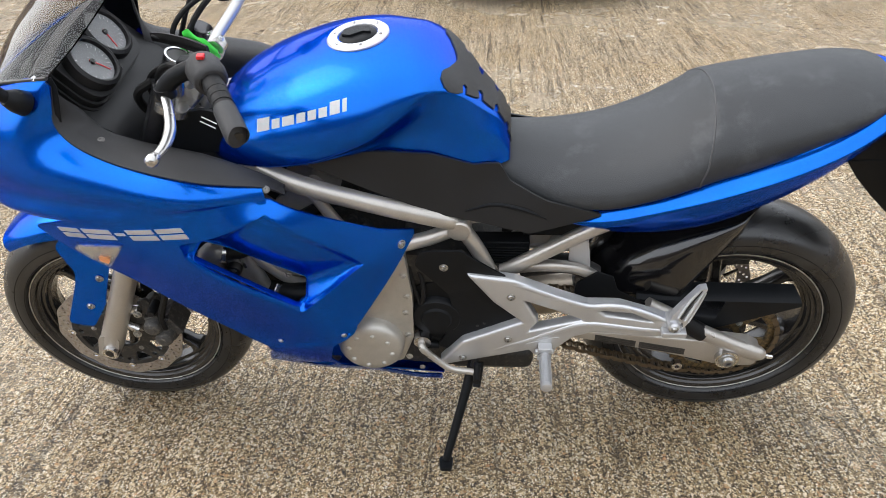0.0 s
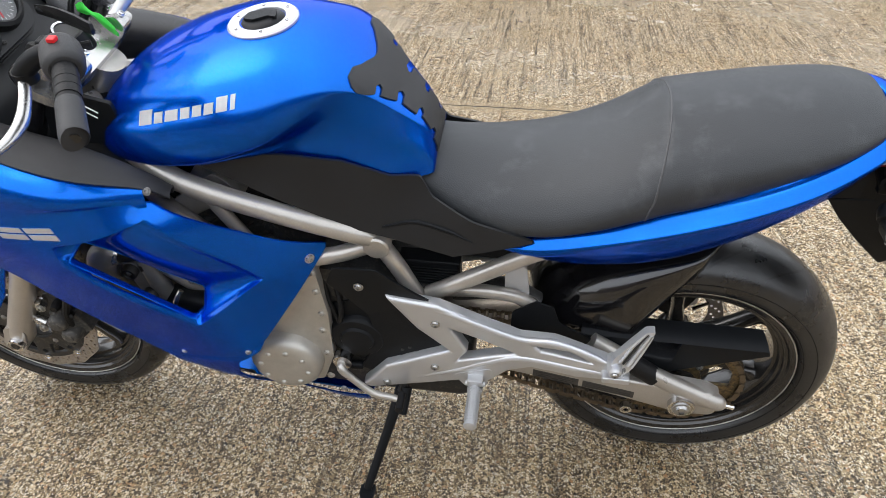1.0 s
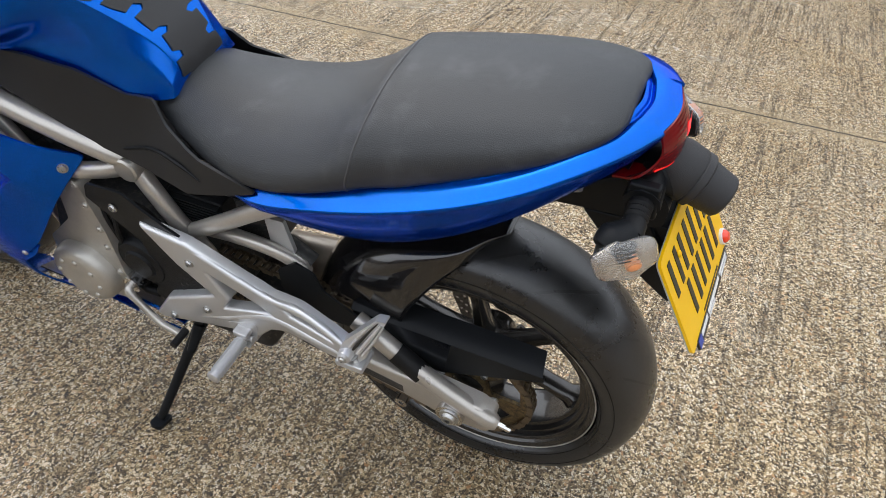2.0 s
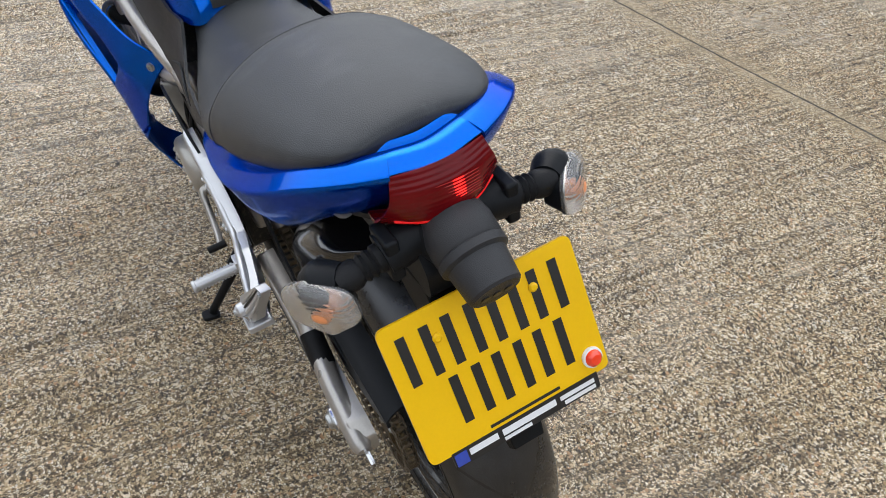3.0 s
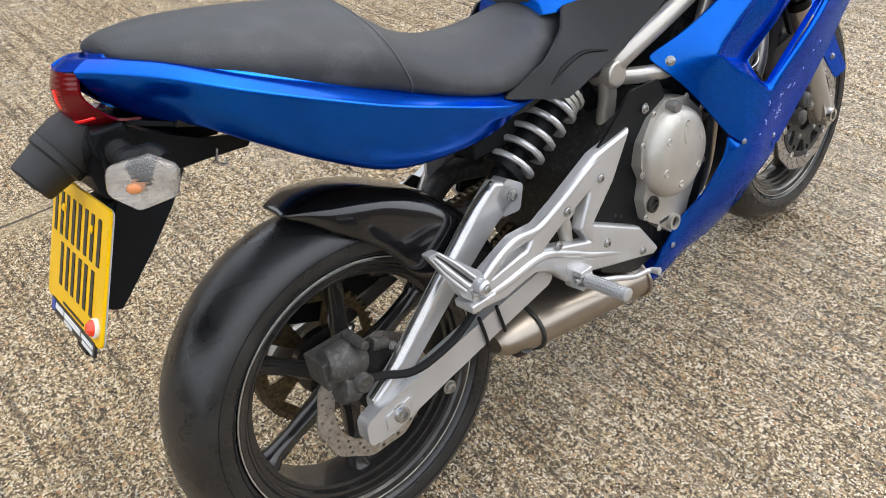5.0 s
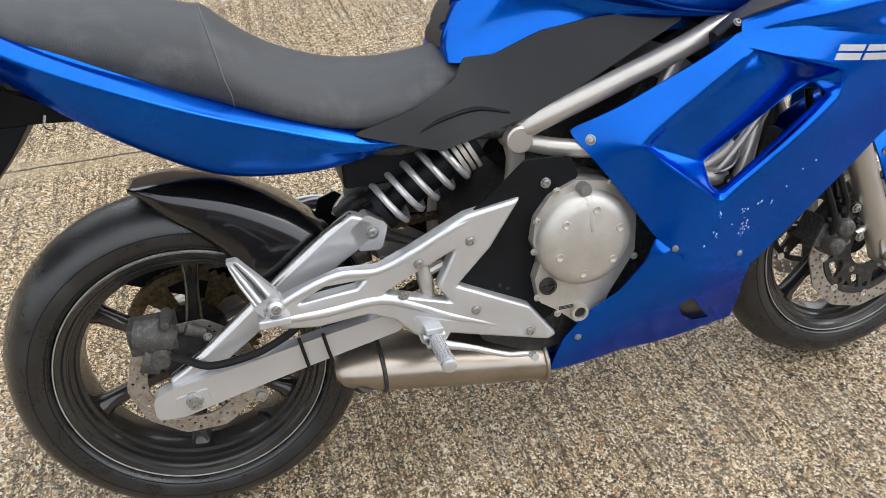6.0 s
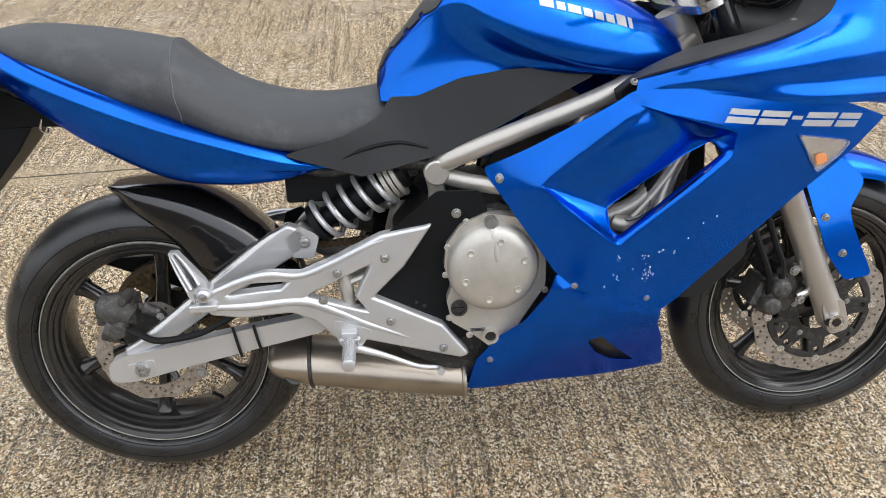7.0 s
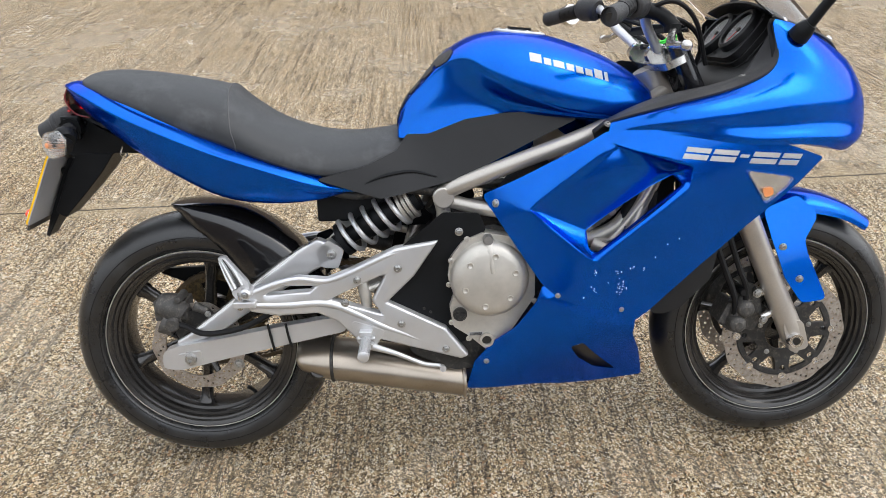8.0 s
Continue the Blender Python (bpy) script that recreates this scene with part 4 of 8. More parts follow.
part("chain_guard", join(plate(fillet([(0.21, 0.448, 0.006), (0.02, 0.446, 0.02), (-0.140, 0.444, 0.004), (-0.144, 0.434, 0.004), (0.045, 0.352, 0.03), (0.17, 0.372, 0.01)]), 0.110, 0.115),
     skin([[(0.21, 0.115, 0.448), (0.03, 0.115, 0.446), (-0.140, 0.115, 0.444)], [(0.21, 0.10, 0.456), (0.03, 0.10, 0.454), (-0.137, 0.10, 0.452)], [(0.21, 0.07, 0.462), (0.03, 0.07, 0.460), (-0.132, 0.07, 0.457)]], 2, thick=0.004)), BLACK, bike, "matt black plastic chain guard", bevel=0.002)

# rear hugger, gloss black, wrapped round the front of the rear tyre
rows = []
LEFT = [(math.sin(radians(a)), 0.40 * (1 - math.cos(radians(a)))) for a in (28, 50, 70, 90)] + [(1.0, 0.70), (0.965, 1.0)]
for w, hl, hr, dl, dr in ((97, 0.020, 0.040, 0.002, 0.006), (92.5, 0.045, 0.062, 0.014, 0.022), (87, 0.080, 0.080, 0.042, 0.048), (78, 0.098, 0.090, 0.080, 0.074), (68, 0.107, 0.092, 0.116, 0.100), (56, 0.112, 0.094, 0.145, 0.128), (46, 0.110, 0.094, 0.165, 0.130), (38, 0.104, 0.094, 0.170, 0.116), (26, 0.098, 0.092, 0.165, 0.100), (14, 0.088, 0.088, 0.080, 0.080)):
    c, s = math.cos(radians(w)), math.sin(radians(w))
    row = []
    for v, q in [(-1, 1), (-1, 0.55), (-0.93, 0.18), (-0.6, 0.02), (0, 0)] + LEFT:
        r = 0.338 - (dl if v > 0 else dr) * q
        row.append((r * c, v * (hl if v > 0 else hr), 0.312 + r * s))
    rows.append(row)
hug = part("rear_hugger", skin(rows, 3, thick=0.004), GLOSS, bike, "gloss black rear hugger with dust and water marks", sharp=170)
part("hugger_apron", shell(fillet([(0.302, 0.534, 0.006), (0.268, 0.522, 0.008), (0.255, 0.482, 0.02), (0.192, 0.446, 0.01), (0.178, 0.412, 0.01), (0.25, 0.404, 0.02), (0.345, 0.440, 0.02), (0.345, 0.498, 0.02)]), lambda x, z: 0.122 + 0.03 * (0.3 - x), 0.004, step=0.03), BLACK, hug, bevel=0.0015)

# ---- shock absorber on the right ----
lo, hi = Vector((0.338, -0.075, 0.548)), Vector((0.530, -0.085, 0.655))
along = (hi - lo).normalized()
shock = part("shock_absorber", tube([lo, lo.lerp(hi, 0.3), lo.lerp(hi, 0.35), hi], [0.020, 0.020, 0.030, 0.030], 18, 2), BLACK, bike, "black shock absorber with a silver coil spring")
o1 = along.orthogonal().normalized()
o2 = along.cross(o1)
coil = []
for k in range(64 + 1):
    w, u = 2 * math.pi * k / 14 + 0.6, 0.15 + 0.66 * k / 64
    coil.append(lo.lerp(hi, u) + (o1 * math.cos(w) + o2 * math.sin(w)) * 0.0415)
part("coil_spring", tube(coil, 0.0060, 8, 1), SILVER, shock, "silver coil spring")
for u, r in ((0.82, 0.042), (0.87, 0.040), (0.92, 0.042)):
    part("preload_ring", tube([lo.lerp(hi, u - 0.018), lo.lerp(hi, u + 0.018)], r, 14, 2), ALLOY, shock)
part("spring_seat", tube([lo.lerp(hi, 0.08), lo.lerp(hi, 0.14)], 0.041, 18, 2), BLACK, shock)
part("reservoir_hose", tube([(0.56, -0.08, 0.64), (0.60, -0.07, 0.60)], 0.02, 10, 2), BLACK, shock)

# ---- frame ----
frame_l = None
for s in (1, -1):
    fr = part("frame_tube", tube([(0.590, 0.122 * s, 0.668), (0.62, 0.138 * s, 0.688), (0.75, 0.157 * s, 0.740), (0.90, 0.160 * s, 0.795), (1.00, 0.125 * s, 0.835), (1.09, 0.045 * s, 0.865)], 0.0185, 16, 6), FRAME, bike, "champagne-silver tubular main frame")
    part("frame_tube_lower", tube([(0.595, 0.125 * s, 0.655), (0.66, 0.145 * s, 0.640), (0.74, 0.155 * s, 0.632), (0.86, 0.15 * s, 0.655), (1.00, 0.11 * s, 0.73), (1.08, 0.04 * s, 0.79)], 0.0155, 14, 6), FRAME, fr)
    part("frame_tube_down", tube([(0.582, 0.128 * s, 0.655), (0.555, 0.132 * s, 0.61), (0.53, 0.130 * s, 0.55), (0.50, 0.12 * s, 0.47), (0.49, 0.11 * s, 0.36)] if s > 0 else [(0.582, -0.125, 0.655), (0.588, -0.12, 0.62), (0.58, -0.11, 0.55), (0.55, -0.11, 0.45), (0.52, -0.11, 0.36)], 0.0165, 14, 5), FRAME, fr)
    part("frame_strut", tube([(0.80, 0.152 * s, 0.640), (0.83, 0.155 * s, 0.70), (0.87, 0.158 * s, 0.78)], 0.012, 12, 4), FRAME, fr)
    part("frame_cap", turned([(0, 0.149 * s), (0.0205, 0.149 * s), (0.0235, 0.146 * s), (0.0240, 0.139 * s), (0.0240, 0.100 * s)], 0.588, 0.663, 32), FRAME, fr)
    part("subframe_tube", tube([(0.50, 0.128, 0.540), (0.42, 0.130, 0.595), (0.31, 0.128, 0.668), (0.16, 0.115, 0.735), (-0.05, 0.10, 0.80)] if s > 0 else [(0.45, -0.09, 0.668), (0.38, -0.105, 0.668), (0.31, -0.108, 0.69), (0.16, -0.11, 0.735), (-0.05, -0.10, 0.80)], 0.0155 if s > 0 else 0.010, 14, 5), FRAME if s > 0 else DARKMETAL, fr)
    part("subframe_rail", tube([(0.575, 0.115 * s, 0.675), (0.45, 0.115 * s, 0.69), (0.30, 0.110 * s, 0.70), (0.10, 0.10 * s, 0.77), (-0.15, 0.08 * s, 0.845)], 0.014, 12, 5), DARKMETAL if s < 0 else FRAME, fr)
part("steering_head", tube([(1.065, 0, 0.92), (1.15, 0, 0.74)], 0.034, 20, 2), FRAME, bike)

# exhaust bracket and hoses behind the left plate
part("rear_bracket", plate(fillet([(0.362, 0.600, 0.006), (0.325, 0.602, 0.006), (0.315, 0.53, 0.008), (0.335, 0.515, 0.008), (0.362, 0.53, 0.006)]), 0.092, 0.10), SILVER, bike, bevel=0.002)
part("bracket_arm", tube([(0.50, 0.11, 0.53), (0.42, 0.115, 0.545), (0.35, 0.11, 0.535), (0.31, 0.102, 0.508), (0.30, 0.10, 0.49)], 0.013, 12, 5), FRAME, bike)
part("chain_roller_guard", tube([(0.46, 0.075, 0.50), (0.36, 0.08, 0.52), (0.30, 0.082, 0.49)], 0.022, 12, 5), DARKMETAL, bike)
reg = part("regulator", box(0.445, 0.560, 0.07, 0.105, 0.548, 0.600), BLACK, bike, "black finned regulator box", bevel=0.003)
for k in range(7):
    part("fin", box(0.448, 0.557, 0.105, 0.116, 0.551 + 0.007 * k, 0.554 + 0.007 * k), BLACK, reg)
for k, pts in enumerate(([(0.70, 0.12, 0.62), (0.69, 0.15, 0.54), (0.675, 0.155, 0.47), (0.665, 0.15, 0.40)], [(0.71, 0.11, 0.60), (0.675, 0.14, 0.55), (0.665, 0.158, 0.50), (0.68, 0.15, 0.43)], [(0.73, 0.12, 0.60), (0.705, 0.145, 0.52), (0.70, 0.15, 0.45), (0.69, 0.14, 0.37)])):
    part("cable", tube(pts, 0.0042 + 0.001 * k, 8, 5), RUBBER, bike)
part("battery_box", box(0.30, 0.46, -0.075, 0.085, 0.60, 0.70), BLACK, bike, "black plastic tray under the seat", bevel=0.006)
part("undertray", skin([[(0.44, -0.10, 0.665), (0.44, 0, 0.66), (0.44, 0.10, 0.665)], [(0.2, -0.11, 0.70), (0.2, 0, 0.70), (0.2, 0.11, 0.70)], [(-0.05, -0.10, 0.80), (-0.05, 0, 0.80), (-0.05, 0.10, 0.80)], [(-0.20, -0.06, 0.855), (-0.20, 0, 0.855), (-0.20, 0.06, 0.855)]], 3, thick=0.006), BLACK, bike, "black plastic tail undertray")

# ---- engine ----
engine = part("engine", join(plate(fillet([(0.50, 0.30, 0.03), (0.50, 0.50, 0.03), (0.58, 0.585, 0.03), (0.70, 0.60, 0.02), (0.80, 0.56, 0.02), (0.86, 0.42, 0.03), (0.80, 0.27, 0.03), (0.60, 0.25, 0.03)]), -0.145, 0.145),
              plate(fillet([(0.70, 0.59, 0.01), (0.83, 0.74, 0.02), (0.94, 0.67, 0.02), (0.84, 0.50, 0.02)]), -0.125, 0.125)), DARKMETAL, bike, "dark grey parallel-twin engine block", bevel=0.006)
for k in range(5):
    u = k / 4
    part("cooling_rib", plate(fillet([(0.725 + 0.085 * u, 0.60 + 0.105 * u, 0.003), (0.735 + 0.085 * u, 0.612 + 0.105 * u, 0.003), (0.86 + 0.08 * u, 0.525 + 0.125 * u, 0.003), (0.85 + 0.08 * u, 0.513 + 0.125 * u, 0.003)]), -0.133, 0.133), DARKMETAL, engine)
part("head_cover", plate(fillet([(0.815, 0.735, 0.015), (0.865, 0.785, 0.015), (0.955, 0.715, 0.015), (0.925, 0.66, 0.01)]), -0.12, 0.12), ALLOY, engine, bevel=0.006)
for s in (1, -1):
    part("coolant_pipe", tube([(0.84, 0.13 * s, 0.56), (0.90, 0.15 * s, 0.56), (0.97, 0.155 * s, 0.59), (1.03, 0.14 * s, 0.66)], 0.017, 12, 5), ALLOY, engine)
    part("engine_mount", tube([(0.90, 0.15 * s, 0.50), (0.96, 0.16 * s, 0.56), (1.02, 0.165 * s, 0.64), (1.05, 0.16 * s, 0.70)], 0.0155, 12, 5), FRAME, engine)
    for bx, bz in ((0.905, 0.59), (0.955, 0.625), (0.94, 0.56), (0.99, 0.66)):
        bolt(engine, bx, 0.168 * s, bz, 0.008, s, ALLOY)
    part("ignition_cap", tube([(0.88, 0.10 * s, 0.68), (0.92, 0.14 * s, 0.66), (0.95, 0.15 * s, 0.62)], [0.02, 0.017, 0.012], 10, 4), BLACK, engine)
    part("header_pipe", tube([(0.93, 0.05 * s, 0.60), (0.99, 0.06 * s, 0.55), (0.995, 0.06 * s, 0.40), (0.94, 0.055 * s, 0.27), (0.80, 0.03 * s, 0.235)], 0.019, 14, 6), EXHAUST, engine)
    if s > 0:
        part("coolant_elbow", tube([(1.10, 0.150, 0.560), (1.094, 0.180, 0.592), (1.086, 0.186, 0.622), (1.066, 0.186, 0.638), (1.054, 0.184, 0.636)], [0.026, 0.027, 0.027, 0.024, 0.020], 16, 5), DULL, engine, "dull cast coolant elbow")
        part("hose_clamp", tube([(1.058, 0.185, 0.637), (1.048, 0.184, 0.635)], 0.0215, 18, 2), POLISHED, engine)
        part("coolant_hose", tube([(1.054, 0.185, 0.636), (1.02, 0.170, 0.630), (0.97, 0.14, 0.63), (0.90, 0.11, 0.64)], 0.0175, 14, 5), RUBBER, engine)
        part("hose_bracket", plate(fillet([(1.050, 0.650, 0.006), (1.026, 0.654, 0.006), (1.016, 0.632, 0.006), (1.040, 0.626, 0.006)]), 0.138, 0.146), DARKMETAL, engine, bevel=0.002)
        bolt(engine, 1.036, 0.147, 0.641, 0.0085, 1, POLISHED)
        part("engine_hanger", tube([(1.018, 0.170, 0.622), (1.012, 0.172, 0.590), (0.998, 0.174, 0.535), (0.986, 0.170, 0.490)], [0.014, 0.0165, 0.018, 0.018], 16, 5), DULL, engine, "dull cast engine hanger")
        # black bar laid on the hanger, its colour standing for a slot's shade
        part("hanger_slot", tube([(1.0205, 0.186, 0.606), (1.018, 0.1875, 0.596)], 0.003, 8, 2), INK, engine)
    else:
        part("engine_stay", tube([(1.046, -0.150, 0.700), (1.029, -0.162, 0.659), (1.012, -0.172, 0.612), (0.998, -0.178, 0.569), (0.985, -0.175, 0.53)], 0.0135, 16, 5), FRAME, engine)
        part("stay_sleeve", tube([(1.020, -0.140, 0.700), (1.000, -0.152, 0.640), (0.975, -0.160, 0.560)], 0.016, 14, 5), BLACK, engine)
        part("stay_bracket", plate(fillet([(1.052, 0.672, 0.006), (1.034, 0.666, 0.006), (1.030, 0.612, 0.008), (1.046, 0.604, 0.008)]), -0.160, -0.176), DARKMETAL, engine, bevel=0.003)
        part("lead_wire", tube([(0.930, -0.175, 0.560), (0.945, -0.190, 0.565), (0.969, -0.190, 0.577), (0.990, -0.17, 0.60)], 0.0028, 8, 5), POLISHED, engine)
        for k in range(5):
            part("head_fin", plate(fillet([(0.905 + 0.012 * k, 0.572 + 0.008 * k, 0.002), (0.909 + 0.012 * k, 0.569 + 0.008 * k, 0.002), (0.945 + 0.012 * k, 0.606 + 0.008 * k, 0.002), (0.941 + 0.012 * k, 0.609 + 0.008 * k, 0.002)]), -0.11, -0.138), DULL, engine)
        part("lower_boss", tube([(0.915, -0.165, 0.556), (0.938, -0.172, 0.548), (0.965, -0.168, 0.550)], [0.016, 0.018, 0.013], 14, 4), ALLOY, engine)
        bolt(engine, 0.962, -0.186, 0.546, 0.009, -1, DARKMETAL)
    part("mount_arm", plate(fillet([(1.062, 0.628, 0.012), (1.034, 0.630, 0.012), (0.998, 0.520, 0.012), (1.004, 0.500, 0.012), (1.028, 0.508, 0.012)]), 0.165 * s, 0.186 * s), DULL if s > 0 else DARKMETAL, engine, bevel=0.005)
    if s > 0:
        for bx, bz in ((1.040, 0.596), (1.017, 0.536)):
            part("mount_bush", turned([(0.007, 0.198), (0.0085, 0.2005), (0.0135, 0.2005), (0.0155, 0.197), (0.0155, 0.183), (0.007, 0.183)], bx, bz, 20, True), INK, engine)
            bolt(engine, bx, 0.193, bz, 0.0068, 1)
    part("pipe_clamp", tube([(0.990, 0.165 * s, 0.490), (0.972, 0.192 * s, 0.512), (0.968, 0.196 * s, 0.530), (0.958, 0.185 * s, 0.548)], 0.0055, 8, 5), POLISHED, engine)
    part("water_pipe", tube([(0.985, 0.170 * s, 0.512), (0.955, 0.178 * s, 0.517), (0.905, 0.178 * s, 0.515), (0.86, 0.14 * s, 0.52)], 0.0245, 18, 5), BLACK, engine)
    # black sheet added in place of the shaded depth behind the opening
    part("inner_shield", plate(fillet([(0.86, 0.46, 0.02), (0.87, 0.66, 0.02), (0.95, 0.76, 0.02), (1.10, 0.76, 0.02), (1.11, 0.62, 0.02), (1.02, 0.47, 0.02)]), 0.110 * s, 0.114 * s), BLACK, engine)
rad = part("radiator", box(1.035, 1.070, -0.155, 0.155, 0.42, 0.72, Matrix.Translation((1.05, 0, 0.57)) @ Matrix.Rotation(radians(-16), 4, "Y") @ Matrix.Translation((-1.05, 0, -0.57))), BLACK, bike, "black finned radiator", bevel=0.004)
part("radiator_fan", turned([(0.02, -0.02), (0.075, -0.015), (0.08, 0.015), (0.02, 0.02)], 0, 0, 24, True, pose(1.02, 0.04, 0.57, 0, 0, 90) @ pose(0, 0, 0, 0, 0, 0)), BLACK, rad)

# right: clutch cover with six dimples
cov = part("clutch_case", plate(fillet([(0.598, 0.535, 0.02), (0.625, 0.572, 0.02), (0.672, 0.592, 0.02), (0.735, 0.580, 0.03), (0.785, 0.53, 0.03), (0.785, 0.44, 0.03), (0.735, 0.365, 0.03), (0.715, 0.318, 0.015), (0.68, 0.312, 0.015), (0.635, 0.352, 0.02), (0.602, 0.375, 0.012), (0.594, 0.42, 0.012), (0.606, 0.455, 0.01), (0.592, 0.49, 0.01)]), -0.135, -0.182), ALLOY, engine, "cast silver clutch case", bevel=0.004)
part("clutch_cover", turned([(0, -0.212), (0.060, -0.211), (0.074, -0.207), (0.083, -0.199), (0.087, -0.188), (0.087, -0.175)], 0.684, 0.487, 56), ALLOY, engine, "round cast silver clutch cover with six dimples")
for k in range(6):
    w = radians(60 * k + 18)
    part("dimple", turned([(0, -0.2113), (0.0038, -0.2115), (0.0052, -0.2124), (0.0066, -0.2126), (0.0078, -0.2100)], 0.684 + 0.058 * math.cos(w), 0.487 + 0.058 * math.sin(w), 14), ALLOY, engine)
part("oil_filler", tube([(0.683, -0.178, 0.575), (0.684, -0.195, 0.552), (0.69, -0.208, 0.505)], [0.014, 0.016, 0.006], 12, 4), ALLOY, engine)
part("filler_cap", turned([(0, -0.203), (0.010, -0.203), (0.0115, -0.197), (0.0115, -0.18)], 0.681, 0.578, 16), DULL, engine)
part("inspection_plug", join(turned([(0, -0.184), (0.0115, -0.184), (0.0115, -0.188), (0.016, -0.188), (0.016, -0.18)], 0.617, 0.405, 20), box(0.603, 0.631, -0.1885, -0.182, 0.4035, 0.4065)), DARKMETAL, engine)
part("sight_glass", join(turned([(0.011, -0.192), (0.0165, -0.192), (0.0165, -0.178), (0.011, -0.178)], 0.676, 0.342, 20, True)), ALLOY, engine)
part("sight_glass_pane", turned([(0, -0.186), (0.0115, -0.186), (0.0115, -0.18), (0, -0.18)], 0.676, 0.342, 16), INK, engine)
for bx, bz in ((0.600, 0.53), (0.636, 0.578), (0.735, 0.578), (0.782, 0.54), (0.594, 0.475), (0.598, 0.385), (0.636, 0.345), (0.784, 0.43)):
    bolt(engine, bx, -0.182, bz, 0.0062, -1, ALLOY)
part("case_label", plate([(0.636, 0.352), (0.636, 0.360), (0.668, 0.360), (0.668, 0.352)], -0.1815, -0.1835), PLATEBACK, engine)
for k in range(3):
    part("lettering_bar", plate([(0.638, 0.3527 + 0.0024 * k), (0.638, 0.3542 + 0.0024 * k), (0.666, 0.3542 + 0.0024 * k), (0.666, 0.3527 + 0.0024 * k)], -0.1834, -0.1842), INK, engine)

# left: generator cover, alternator case and sprocket cover
part("generator_case", plate(fillet([(0.70, 0.62, 0.015), (0.755, 0.60, 0.02), (0.775, 0.50, 0.02), (0.86, 0.42, 0.03), (0.868, 0.34, 0.03), (0.80, 0.28, 0.03), (0.72, 0.29, 0.02), (0.692, 0.37, 0.02), (0.688, 0.50, 0.02)]), 0.135, 0.168), ALLOY, engine, "cast silver left crankcase", bevel=0.005)
part("generator_cover", turned([(0, 0.203), (0.052, 0.202), (0.064, 0.198), (0.071, 0.190), (0.073, 0.178), (0.073, 0.16)], 0.785, 0.360, 48), ALLOY, engine, "round cast silver generator cover with dimples")
for k in range(8):
    w = radians(45 * k + 10)
    part("dimple", turned([(0, 0.2065), (0.0028, 0.206), (0.005, 0.2045), (0.006, 0.2025), (0.006, 0.196)], 0.785 + 0.048 * math.cos(w), 0.360 + 0.048 * math.sin(w), 14), ALLOY, engine)
for bx, bz in ((0.705, 0.61), (0.704, 0.56), (0.700, 0.50), (0.705, 0.45), (0.704, 0.38), (0.705, 0.305), (0.745, 0.588)):
    bolt(engine, bx, 0.168, bz, 0.0075, 1, ALLOY)
part("sprocket_cover", join(turned([(0, 0.168), (0.030, 0.168), (0.034, 0.163), (0.050, 0.162), (0.056, 0.155), (0.058, 0.12)], 0.640, 0.425, 40), plate(fillet([(0.56, 0.36, 0.02), (0.555, 0.48, 0.03), (0.62, 0.53, 0.03), (0.69, 0.51, 0.03), (0.70, 0.38, 0.03), (0.64, 0.345, 0.02)]), 0.12, 0.148)), BLACK, engine, "matt black plastic sprocket cover", bevel=0.003)
part("speed_sensor", tube([(0.665, 0.14, 0.36), (0.67, 0.155, 0.335), (0.64, 0.15, 0.325)], 0.010, 10, 4), BLACK, engine)

# underslung silencer
sil = part("silencer", skin([[(x, -0.095 + a * math.cos(w), z + b * math.sin(w)) for w in [2 * math.pi * k / 12 for k in range(12)]] for x, z, a, b in ((0.235, 0.283, 0.045, 0.024), (0.25, 0.279, 0.056, 0.034), (0.30, 0.272, 0.066, 0.046), (0.33, 0.268, 0.068, 0.048), (0.48, 0.242, 0.069, 0.050), (0.63, 0.215, 0.068, 0.048))], 4, cap=True, closed_v=True), EXHAUST, bike, "stubby brushed steel underslung silencer")
for x, z in ((0.318, 0.270), (0.625, 0.216)):
    part("silencer_band", tube([(x, -0.095 + 0.0695 * math.cos(w), z + 0.0495 * math.sin(w)) for w in [2 * math.pi * k / 16 for k in range(16)]], 0.004, 8, 3, closed=True), DARKMETAL if x < 0.4 else EXHAUST, sil)
part("outlet", turned([(0, -0.02), (0.019, -0.018), (0.021, 0.004), (0.022, 0.004), (0.022, -0.02)], 0, 0, 20, False, pose(0.282, -0.126, 0.254, -35, 0, 18)), INK, sil)
part("exhaust_link", tube([(0.62, -0.08, 0.215), (0.70, -0.04, 0.22), (0.80, 0, 0.235)], 0.03, 14, 5), EXHAUST, sil)
part("collector_box", box(0.42, 0.62, -0.03, 0.12, 0.20, 0.27), DARKMETAL, sil, bevel=0.02)

